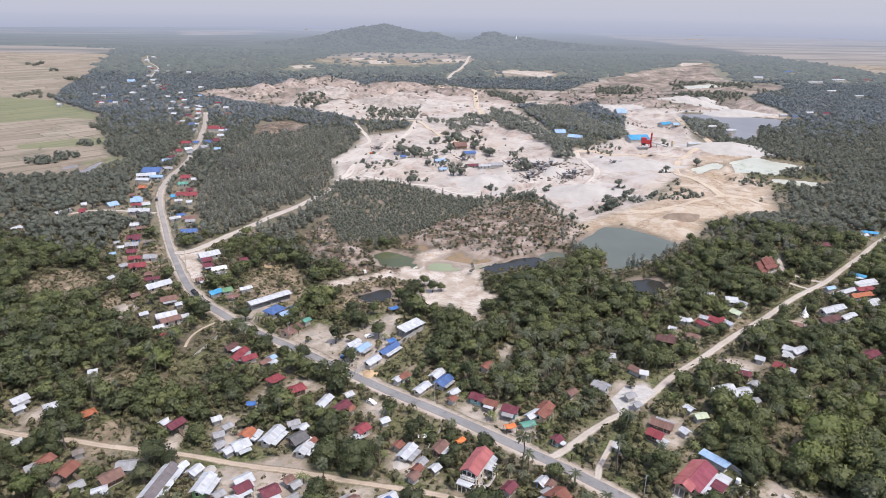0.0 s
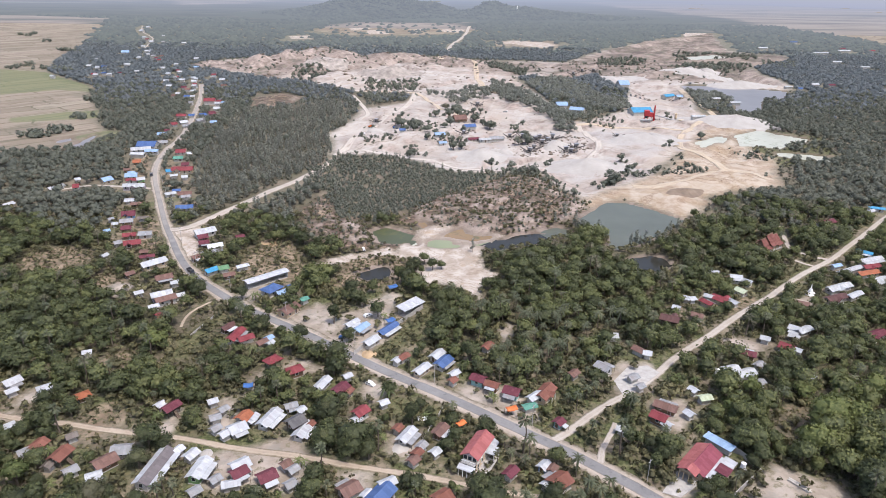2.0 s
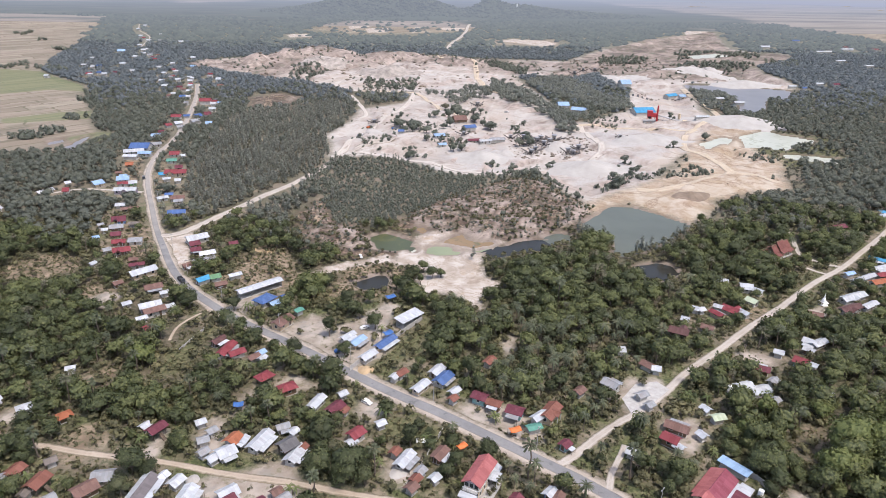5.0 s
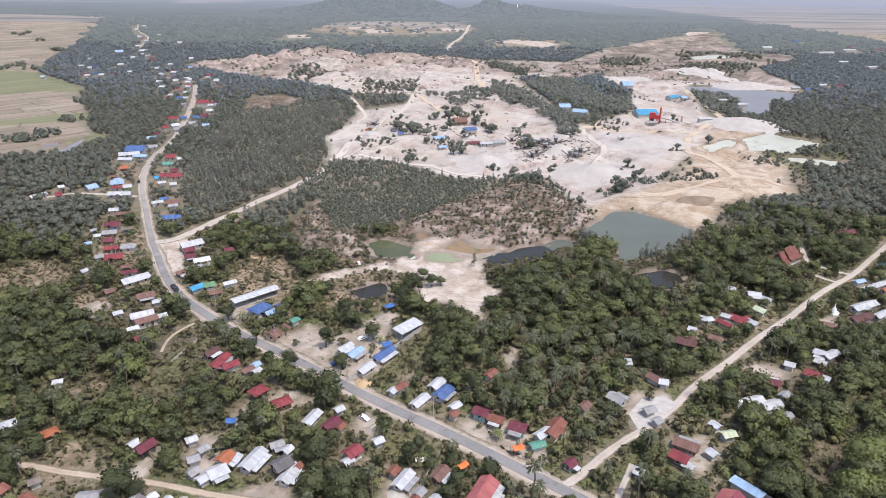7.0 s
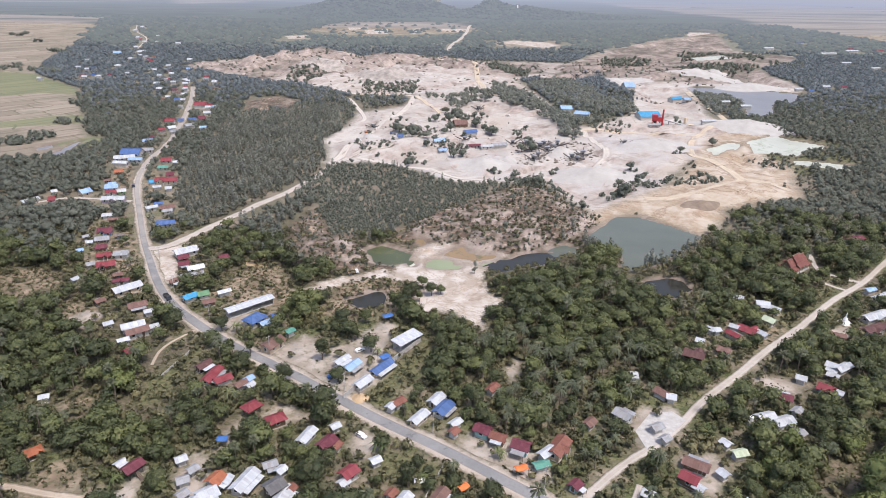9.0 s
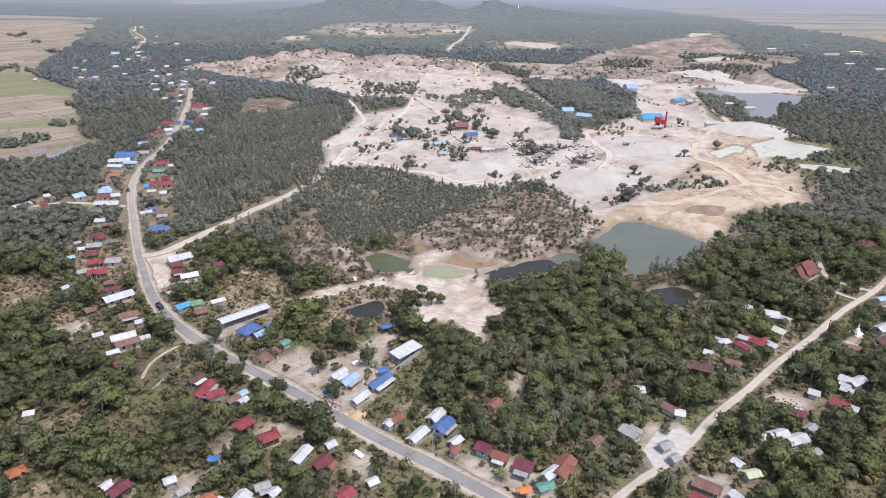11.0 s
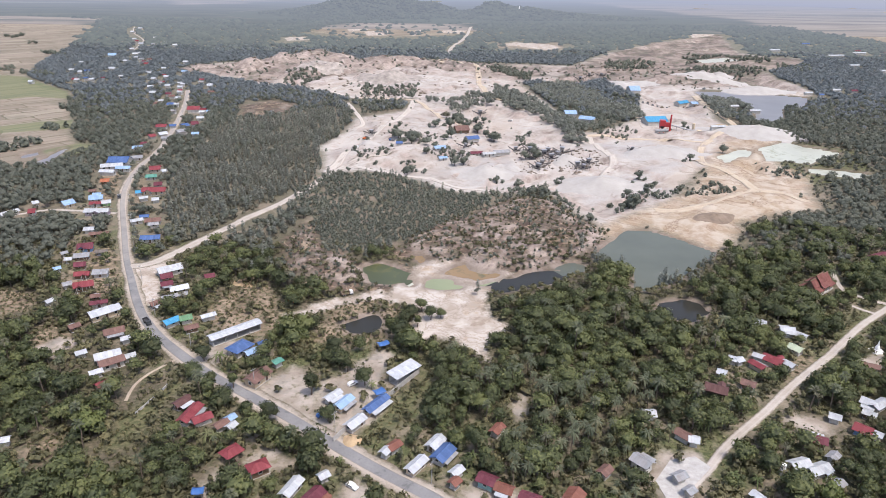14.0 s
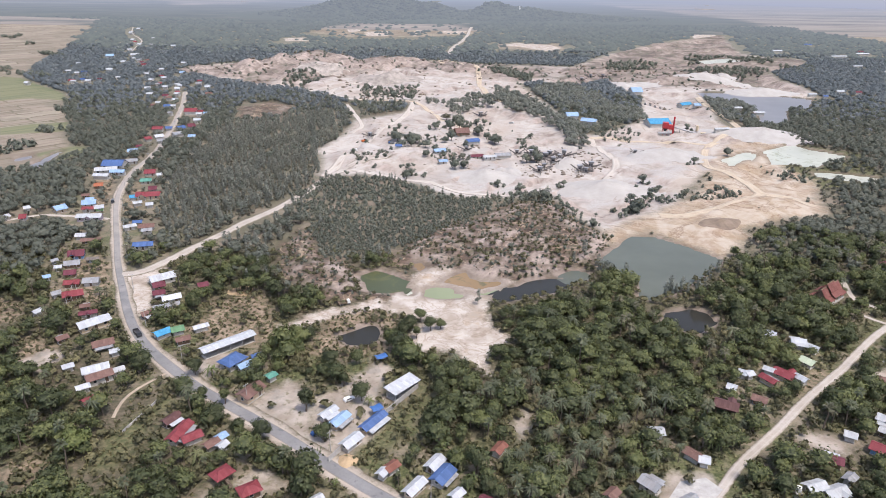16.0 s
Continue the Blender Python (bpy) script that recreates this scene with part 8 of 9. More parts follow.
def outer_woods():
    # mixed woods, middle distance
    px, py, rng = jittered(-560, 560, 254, 830, 4.3, 3)
    closed = zone_depth(OPEN + ("bare", "scrub", "low", "thinwood"), px, py)
    keep = (closed < -2) & (depth_in("ochre", px, py) < -12) & clear_of_houses(px, py, 10.0, 2.0) & clear_of_roads(px, py, 1.5, 7.0) & (np.abs(px) < 0.64 * py + 40) & (py > wood_edge(px, py))
    keep &= rng.rand(len(px)) < np.clip(0.93 + 0.35 * waves(px, py, 80, 43, 3), 0.45, 0.99) * (1 - far_share(px, py, 600, 800))
    px, py = px[keep], py[keep]
    thin = (zone_depth(("earth", "grass"), px, py) > 0) & (rng.rand(len(px)) < 0.7)
    px, py = px[~thin], py[~thin]
    grey = (px > -150) & (px < 70) & (rng.rand(len(px)) < 0.45)
    bx, by, brng = jittered(-260, -60, 330, 690, 9.5, 24)
    inwood = (depth_in("thinwood", bx, by) > 0) & clear_of_houses(bx, by, 5.0, 2.0) & clear_of_roads(bx, by, 2.0, 8.0) & (brng.rand(len(bx)) < 0.3 + 0.5 * waves(bx, by, 90, 25, 2) + 0.5 * step(-bx, 120, 190))
    px, py, grey = np.concatenate([px, bx[inwood]]), np.concatenate([py, by[inwood]]), np.concatenate([grey, np.zeros(inwood.sum(), bool)])
    near, back = ~grey & (py < 400), ~grey & (py >= 400)
    stuff("mixed_wood", [(HAZETREE, uneven(places_of(px[near], py[near], rng, 0.7, 1.2))), (HAZEFAR, uneven(places_of(px[back], py[back], rng, 0.65, 1.3)))], "mixed grey-green woods beyond the village", "trees")
    acacias = [places_of(px[grey], py[grey], rng, 0.75, 1.2)]
    px, py, rng = jittered(-260, -60, 330, 690, 2.9, 23)
    keep = (depth_in("thinwood", px, py) > 0) & (zone_depth(OPEN + ("bare", "scrub"), px, py) < -1) & clear_of_houses(px, py, 5.0, 1.5) & clear_of_roads(px, py, 1.5, 6.0)
    keep &= rng.rand(len(px)) < np.clip(0.62 + 0.6 * waves(px, py, 45, 44, 4), 0.12, 0.95)
    acacias.append(uneven(places_of(px[keep], py[keep], rng, 0.45, 1.2, 0.45)))
    px, py, rng = jittered(-440, 440, 338, 570, 4.8, 13)
    keep = (zone_depth(OPEN + ("bare", "scrub", "low"), px, py) < -1.5) & clear_of_houses(px, py, 4.0, 1.5) & clear_of_roads(px, py, 1.0, 5.0) & (np.abs(px) < 0.64 * py + 40)
    stuff("wood_scrub", [(TUFT, places_of(px[keep], py[keep], rng, 0.6, 1.3))], "grey-green scrub filling the woods", "bushes")
    # single trees in the yards and on the pond banks
    rng = np.random.RandomState(14)
    for key, templates, lo, hi, label in (("big_tree", BROAD, 0.6, 1.0, "full round shade tree standing in the open"), ("lake_tree", ACACIA, 0.8, 1.2, "slender tree on the bank of the pond"),
                                          ("yard_tree", YARDTREE, 1.3, 2.2, "broad grey-green tree standing on the quarry floor"),
                                          ("shrub_tree", HAZETREE, 0.45, 0.9, "small tree on the brown spoil ground")):
        spot = np.array(SPOTS[key])
        tree_things("tree", templates, places_of(spot[:, 0], spot[:, 1], rng, lo, hi), label, "tree", "single trees")
    px, py, rng = jittered(-120, 90, 320, 480, 2.1, 15)
    keep = (depth_in("plantation", px, py) > 0) & (rng.rand(len(px)) < 0.92)
    dense_rows = places_of(px[keep], py[keep], rng, 0.65, 1.15, 0.2, -0.05)
    # plantation and the belts inside the workings
    px, py, rng = jittered(-110, 60, 320, 470, 2.5, 4)
    keep = (depth_in("low", px, py) > 0) & (depth_in("plantation", px, py) < 0) & (rng.rand(len(px)) < np.clip(0.82 + 0.4 * waves(px, py, 40, 45), 0.3, 1))
    tall = keep & (rng.rand(len(px)) < np.clip(0.03 + 0.12 * step(-depth_in("low", px, py), -14, 0) + 0.1 * waves(px, py, 60, 48), 0.02, 0.5))
    acacias.append(places_of(px[tall], py[tall], rng, 0.5, 0.9))
    sap = [dense_rows, places_of(px[keep & ~tall], py[keep & ~tall], rng, 0.7, 1.5, tone=0.05)]
    px, py, rng = jittered(-90, 100, 285, 425, 2.5, 5)
    keep = (depth_in("scrub", px, py) > 1) & (zone_depth(WATERS, px, py) < -3) & (rng.rand(len(px)) < 0.72 + 0.45 * waves(px, py, 35, 46))
    green = keep & (rng.rand(len(px)) < 0.6)
    stuff("spoil_bushes", [(BUSH, places_of(px[green], py[green], rng, 0.3, 1.15, tone=-0.15))], "dark green bushes on the brown spoil ground", "bushes")
    sap.append(places_of(px[keep & ~green], py[keep & ~green], rng, 0.3, 1.0, tone=0.0))
    px, py, rng = jittered(-40, 330, 560, 900, 3.9, 6)
    keep = (zone_depth(("belt",), px, py) + 3 * waves(px, py, 25, 54, 2) > 0) & (zone_depth(WATERS, px, py) < -1) & clear_of_houses(px, py, 14.0, 2.0) & (rng.rand(len(px)) < np.where(px < 56, 0.45, 0.92))
    pale = [(crown, stem, "thin_leaf") for crown, stem, key in HAZEFAR]
    stuff("shelter_belt", [(pale, uneven(places_of(px[keep], py[keep], rng, 0.8, 1.4)))], "belts of pale grey-green trees inside the quarry", "trees")
    lone = np.array(SPOTS["quarry_tree"])
    rng = np.random.RandomState(8)
    many = np.concatenate([lone, lone + rng.uniform(-4, 4, lone.shape), lone + rng.uniform(-6, 6, lone.shape), lone + rng.uniform(-8, 8, lone.shape)])
    tree_things("quarry_tree", HAZETREE, places_of(lone[:, 0], lone[:, 1], rng, 0.6, 1.2), "grey-green tree standing in the pale quarry", "tree", "quarry trees")
    sap.append(places_of(many[:, 0], many[:, 1], rng, 0.8, 1.6))
    stuff("acacia_wood", [(ACACIA, np.concatenate(acacias))], "slender grey-green acacia woods", "trees")
    stuff("plantation", [(SAPLING, np.concatenate(sap))], "young grey-green plantation trees and scrub", "trees")
    # far woods
    px, py, rng = jittered(-900, 900, 580, 1290, 5.6, 9)
    closed = zone_depth(OPEN + ("bare", "scrub", "thinwood"), px, py)
    keep = (closed < -3) & clear_of_houses(px, py, 26.0, 3.0) & clear_of_roads(px, py, 2.0, 10.0) & (np.abs(px) < 0.64 * py + 40)
    keep &= rng.rand(len(px)) < np.clip(0.95 + 0.2 * waves(px, py, 90, 46, 3), 0.5, 1.0) * far_share(px, py, 600, 800) * (1 - far_share(px, py, 1080, 1260))
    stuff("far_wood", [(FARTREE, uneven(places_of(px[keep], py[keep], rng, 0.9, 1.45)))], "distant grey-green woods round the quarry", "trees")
    px, py, rng = jittered(-1500, 1500, 1050, 2360, 11.5, 10)
    closed = np.max([zone_depth(OPEN + ("rough",), px, py + d) for d in (0, 30, 55)], axis=0) + 22 * waves(px, py, 120, 53, 3)
    closed = np.where((rng.rand(len(px)) < 0.10) & (py > 1300) & (np.abs(px) < 330), -30, closed)
    onhill = hill_height(px, py)
    keep = (closed < -4) & clear_of_houses(px, py, 40.0, 3.0) & clear_of_roads(px, py, 2.0, 30.0) & (np.abs(px) < 0.64 * py + 40) & ((py < 1900) | (onhill > 3))
    keep &= rng.rand(len(px)) < np.clip(0.86 + 0.3 * waves(px, py, 260, 47, 3), 0.2, 0.99) * far_share(px, py, 1080, 1260)
    p = places_of(px[keep], py[keep], rng, 0.75, 1.4, 0.3, 0.1)
    p[:, 2] += np.where(p[:, 1] > 1780, hill_height(p[:, 0], p[:, 1]) + 0.5, 0)
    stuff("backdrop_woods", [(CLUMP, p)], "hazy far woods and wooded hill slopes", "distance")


outer_woods()

# ---- quarry machines, vehicles, walls, poles and heaps ----
def ground_at(x, y):
    return float(height(np.array([float(x)]), np.array([float(y)]))[0])


def wheel(parent, x, y, r, w):
    ob = part("wheel", Build().tube((0, -w / 2, 0), (0, w / 2, 0), r, r, 12).mesh("wheel", M["rubber"]), parent)
    ob.matrix_basis = pose(x, y, r)
    part("rim", Build().tube((0, -w / 2 - 0.02, 0), (0, w / 2 + 0.02, 0), r * 0.55, r * 0.55, 10).mesh("rim", M["metal"]), ob)


def truck(x, y, turn, cab, bed, label, lift=0.0):
    top = thing("truck", pose(x, y, ground_at(x, y) + lift, 0, 0, turn) @ Matrix.Scale(0.76, 4), label, "truck", "vehicles")
    part("chassis", Build().box(-3.0, -0.45, 0.55, 3.0, 0.45, 0.85).mesh("chassis", M["dark_paint"]), top)
    c = Build().add([(1.6, -1.05, 0.7), (3.3, -1.05, 0.7), (3.3, 1.05, 0.7), (1.6, 1.05, 0.7), (1.6, -1.0, 2.4), (2.9, -1.0, 2.4), (2.9, 1.0, 2.4), (1.6, 1.0, 2.4)],
                    [(0, 3, 2, 1), (4, 5, 6, 7), (0, 1, 5, 4), (1, 2, 6, 5), (2, 3, 7, 6), (3, 0, 4, 7)])
    part("cab", c.mesh("cab", M[cab]), top)
    part("windscreen", Build().add([(3.24, -0.9, 1.5), (3.24, 0.9, 1.5), (2.98, 0.9, 2.28), (2.98, -0.9, 2.28), (3.1, -0.9, 1.48), (3.1, 0.9, 1.48)],
                                   [(0, 1, 2, 3), (4, 3, 2, 5), (0, 3, 4), (1, 5, 2), (0, 4, 5, 1)]).mesh("windscreen", M["glass"]), top)
    b = Build().box(-3.2, -1.15, 0.9, 1.4, 1.15, 1.05).box(-3.2, -1.15, 1.05, 1.4, -1.07, 1.9).box(-3.2, 1.07, 1.05, 1.4, 1.15, 1.9)
    b.box(-3.2, -1.07, 1.05, -3.12, 1.07, 1.9).box(1.32, -1.07, 1.05, 1.4, 1.07, 2.0)
    part("bed", b.mesh("bed", M[bed]), top)
    for wx in (-2.2, -1.2, 2.4):
        for wy in (-0.95, 0.95):
            wheel(top, wx, wy, 0.48, 0.32)
    return top


def car(x, y, turn, paint, label, lift=0.0):
    top = thing("car", pose(x, y, ground_at(x, y) + lift, 0, 0, turn) @ Matrix.Scale(0.8, 4), label, "car", "vehicles")
    prof = [(-2.15, 0.35), (2.15, 0.35), (2.2, 0.75), (1.2, 0.95), (0.6, 1.45), (-1.5, 1.5), (-2.1, 1.0)]
    n = len(prof)
    b = Build().add([(px, -0.86, pz) for px, pz in prof] + [(px, 0.86, pz) for px, pz in prof],
                    [tuple(range(n)), tuple(range(2 * n - 1, n - 1, -1))] + [(i, n + i, n + (i + 1) % n, (i + 1) % n) for i in range(n)])
    part("body", b.mesh("body", M[paint]), top)
    for s in (-1, 1):
        part("side_window", Build().box(-1.4, s * 0.865 - 0.01, 1.0, 0.6, s * 0.865 + 0.01, 1.38).mesh("side_window", M["glass"]), top)
    for wx in (-1.35, 1.35):
        for wy in (-0.8, 0.8):
            wheel(top, wx, wy, 0.33, 0.22)
    return top


truck(-108.2, 262.0, -49, "dark_paint", "dark_paint", "dark truck driving on the paved road", 0.18)
truck(-184.4, 405.3, -66, "dark_paint", "metal", "dark grey truck on the far road bend", 0.18)
car(-34.9, 209.4, 46, "blue_paint", "small blue car parked in the yard")
car(-28.0, 225.3, 40, "white_paint", "white car parked behind the sheds")
car(-22.2, 180.4, -34, "white_paint", "white car parked beside the road")
for k in range(7):
    truck((197.8, 732.6)[0] + 5.5 * k, (197.8, 732.6)[1] + 1.0 * k, 82, "dark_paint", "metal", "dark dump truck parked in a row in the quarry")
truck(-65.5, 523.8, 20, "white_paint", "metal", "white tipper truck among the quarry heaps")
truck(-40.1, 545.9, 160, "blue_paint", "metal", "blue tipper truck under the quarry trees")
truck(-62.3, 557.4, 60, "dark_paint", "orange_paint", "orange tipper truck being loaded")
truck(59.5, 647.2, 30, "white_paint", "metal", "white truck on the quarry floor")


def excavator(x, y, turn):
    """A tracked digger: two tracks, slewing body, cab, boom, arm and bucket."""
    top = thing("excavator", pose(x, y, ground_at(x, y), 0, 0, turn) @ Matrix.Scale(0.76, 4), "orange tracked excavator standing on bare earth", "excavator", "vehicles")
    for sy in (-1.0, 1.0):
        prof = [(-1.7, 0.3), (-1.4, 0.0), (1.4, 0.0), (1.7, 0.3), (1.7, 0.55), (1.4, 0.85), (-1.4, 0.85), (-1.7, 0.55)]
        n = len(prof)
        b = Build().add([(px, sy - 0.28, pz) for px, pz in prof] + [(px, sy + 0.28, pz) for px, pz in prof],
                        [tuple(range(n)), tuple(range(2 * n - 1, n - 1, -1))] + [(i, n + i, n + (i + 1) % n, (i + 1) % n) for i in range(n)])
        part("track", b.mesh("track", M["rubber"]), top, "black crawler track")
    part("turntable", Build().tube((0, 0, 0.7), (0, 0, 1.05), 0.8, 0.8, 14).mesh("turntable", M["dark_steel"]), top)
    part("body", Build().box(-2.0, -1.2, 1.05, 1.0, 1.2, 1.55).box(-2.0, -1.2, 1.55, -0.3, 1.2, 2.2).mesh("body", M["orange_paint"]), top)
    cab = part("cab", Build().box(-0.2, 0.25, 1.55, 1.0, 1.15, 2.85).mesh("cab", M["orange_paint"]), top)
    part("cab_window", Build().box(0.99, 0.33, 1.8, 1.03, 1.07, 2.7).box(0.0, 1.14, 1.8, 0.85, 1.18, 2.7).mesh("cab_window", M["glass"]), cab)
    part("boom", Build().tube((0.7, -0.2, 1.5), (3.0, -0.2, 4.0), 0.32, 0.26, 6).tube((3.0, -0.2, 4.0), (4.8, -0.2, 3.3), 0.26, 0.2, 6).mesh("boom", M["orange_paint"]), top)
    arm = part("arm", Build().tube((4.7, -0.2, 3.4), (5.2, -0.2, 1.2), 0.2, 0.16, 6).mesh("arm", M["orange_paint"]), top)
    part("bucket", Build().add([(4.7, -0.7, 1.2), (5.4, -0.7, 1.3), (5.3, -0.7, 0.4), (4.6, -0.7, 0.3), (4.7, 0.3, 1.2), (5.4, 0.3, 1.3), (5.3, 0.3, 0.4), (4.6, 0.3, 0.3)],
                               [(0, 1, 2, 3), (7, 6, 5, 4), (0, 4, 5, 1), (1, 5, 6, 2), (2, 6, 7, 3), (3, 7, 4, 0)]).mesh("bucket", M["dark_steel"]), arm)


excavator(-58.5, 279.8, 35)
truck(-38.5, 287.6, 25, "white_paint", "spoil", "white-cabbed tipper with a rusty bed on the sand road", 0.1)


def heap(x, y, r, h, material, label, seed, long=1.0, turn=0.0):
    """A dumped heap: uneven cone that spreads at the foot."""
    rng = np.random.RandomState(seed)
    rings, seg, v, f = 6, 22, [], []
    for i in range(rings + 1):
        t = i / rings
        for j in range(seg):
            a = 2 * math.pi * j / seg
            rr = r * t * (1 + 0.10 * math.sin(3 * a + seed) + 0.06 * rng.uniform(-1, 1))
            z = h * (1 - t) ** 1.15 * (1 + 0.1 * rng.uniform(-1, 1)) - 0.35 * t ** 6
            v.append((rr * math.cos(a) * long, rr * math.sin(a), z))
        if i:
            for j in range(seg):
                a0, a1 = (i - 1) * seg, i * seg
                f.append((a0 + j, a1 + j, a1 + (j + 1) % seg, a0 + (j + 1) % seg))
    c, s = math.cos(radians(turn)), math.sin(radians(turn))
    v = np.array(v)
    wx, wy = x + v[:, 0] * c - v[:, 1] * s, y + v[:, 0] * s + v[:, 1] * c
    base = ground_at(x, y)
    v[:, 2] += height(wx, wy) - base - 0.1
    ob = new("mound", mesh_of("mound", v, f, M[material], True))
    ob.matrix_basis = pose(x, y, base, 0, 0, turn)
    return tagged(ob, label, "mound", "mounds")


GREY = "pale grey heap of crushed stone"
heap(-24.7, 198.4, 3.4, 1.4, "ochre_heap", "ochre sand heap beside the road", 1)
heap(-10.9, 150.7, 3.0, 0.9, "gravel", "low pale gravel heap in a yard", 2)
heap(-62.9, 147.4, 2.4, 0.8, "gravel", "small pale gravel heap by the street", 3)
heap(-82.1, 298.2, 6.0, 1.6, "ochre_heap", "tan sand heap beside the pools", 4)
heap(262.8, 598.7, 26.0, 7.0, "gravel", "large grey stockpile of crushed stone", 5, 2.0, -20)
heap(26.3, 469.1, 16.0, 4.5, "gravel", GREY, 6, 1.5, 10)
heap(43.9, 486.6, 10.0, 3.5, "gravel", GREY, 7, 1.2, 60)
heap(100.4, 453.3, 20.0, 4.5, "gravel", GREY, 8, 1.7, -10)
heap(87.6, 510.5, 12.0, 4.0, "gravel", GREY, 9, 1.3, 30)
heap(167.0, 534.8, 24.0, 4.0, "gravel", GREY, 10, 1.6, 15)
heap(-57.8, 536.4, 9.0, 3.2, "gravel", "white heap of fresh crushed stone", 11, 1.4)
heap(238.7, 619.6, 12.0, 3.0, "ochre_heap", "tan heap beside the haul road", 12, 1.5, 40)
heap(145.6, 383.0, 8.0, 2.4, "spoil", "dark brown spoil heap at the pond", 13, 2.0, 25)
heap(-69.0, 862.0, 30.0, 8.0, "knoll", "pale rocky knoll on the quarry floor", 14, 1.5, 10)
heap(-165.7, 919.1, 26.0, 8.0, "knoll", "grey rocky knoll at the quarry face", 15, 1.7, -15)
heap(335.3, 928.8, 16.0, 7.0, "gravel", "grey cone of crushed stone", 18, 1.2)
heap(370.4, 961.3, 18.0, 7.0, "gravel", "grey cone of crushed stone", 19, 1.3)
heap(214.5, 864.1, 22.0, 4.0, "gravel", "low pale bank of crushed stone", 20, 2.2, 4)
heap(359.4, 822.7, 30.0, 6.0, "gravel", "pale stockpile on the lake shore", 16, 1.6, 10)
heap(345.7, 919.0, 30.0, 8.0, "gravel", "pale grey stockpile beside the crusher yard", 17, 1.8, 5)


def crusher(x, y, turn, size):
    """A stone crusher: hopper on legs, screen box, and belts that climb and drop on trusses."""
    top = thing("stone_crusher", pose(x, y, ground_at(x, y), 0, 0, turn) @ Matrix.Scale(size, 4), "grey steel stone crusher with sloping conveyor belts", "machine", "crushers")
    for sx in (-1.4, 1.4):
        for sy in (-1.2, 1.2):
            part("leg", Build().tube((sx, sy, -0.5), (sx * 0.9, sy * 0.9, 3.2), 0.14, 0.14, 6).mesh("leg", M["metal"]), top)
    part("hopper", Build().add([(-1.2, -1.0, 3.1), (1.2, -1.0, 3.1), (1.2, 1.0, 3.1), (-1.2, 1.0, 3.1), (-2.0, -1.7, 4.8), (2.0, -1.7, 4.8), (2.0, 1.7, 4.8), (-2.0, 1.7, 4.8)],
                               [(0, 3, 2, 1), (0, 1, 5, 4), (1, 2, 6, 5), (2, 3, 7, 6), (3, 0, 4, 7), (4, 5, 6, 7)]).mesh("hopper", M["metal"]), top)
    part("screen_box", Build().box(-1.0, -0.9, 1.4, 1.6, 0.9, 3.0).mesh("screen_box", M["dark_paint"]), top)
    for ang, length, rise in ((10, 9, 4.2), (70, 7, 3.2), (130, 8, 3.8), (235, 10, 4.4), (300, 6, 3.0)):
        d = Vector((math.cos(radians(ang)), math.sin(radians(ang)), 0))
        a, b = d * 1.6 + Vector((0, 0, 1.2)), d * length + Vector((0, 0, rise))
        belt = part("conveyor", Build().tube(a, b, 0.5, 0.45, 4).mesh("conveyor", M["belt_steel"]), top)
        m = a.lerp(b, 0.75)
        part("strut", Build().tube((m.x, m.y, -0.5), (m.x, m.y, m.z), 0.12, 0.1, 5).mesh("strut", M["dark_paint"]), belt)
        part("strut", Build().tube((m.x * 0.6, m.y * 0.6, -0.5), (m.x * 0.72, m.y * 0.72, m.z - 0.6), 0.12, 0.1, 5).mesh("strut", M["dark_paint"]), belt)
    return top


for x, y, turn, size in ((*(72.9, 522.9), 20, 1.0), (*(88.0, 533.7), 80, 1.1), (*(64.3, 487.8), 140, 0.9), (*(92.7, 496.4), 10, 0.9), (*(100.8, 498.7), 200, 0.9), (*(63.1, 528.1), 250, 0.9),
                         (*(-58.5, 566.7), 60, 0.8), (*(140.0, 533.1), 110, 0.6), (*(15.7, 533.0), 300, 0.7), (*(76.5, 509.9), 170, 0.9), (*(33.6, 681.6), 35, 1.0), (*(77.1, 531.0), 310, 0.9), (*(82.0, 517.7), 45, 0.8), (*(64.8, 514.7), 95, 0.8), (*(68.7, 500.3), 200, 0.8), (*(95.8, 489.7), 60, 0.8), (*(53.5, 537.5), 15, 0.8), (*(188.5, 935.5), 60, 1.0), (*(172.5, 911.4), 150, 1.0), (*(202.0, 925.6), 20, 1.0)):
    crusher(x, y, turn, size)


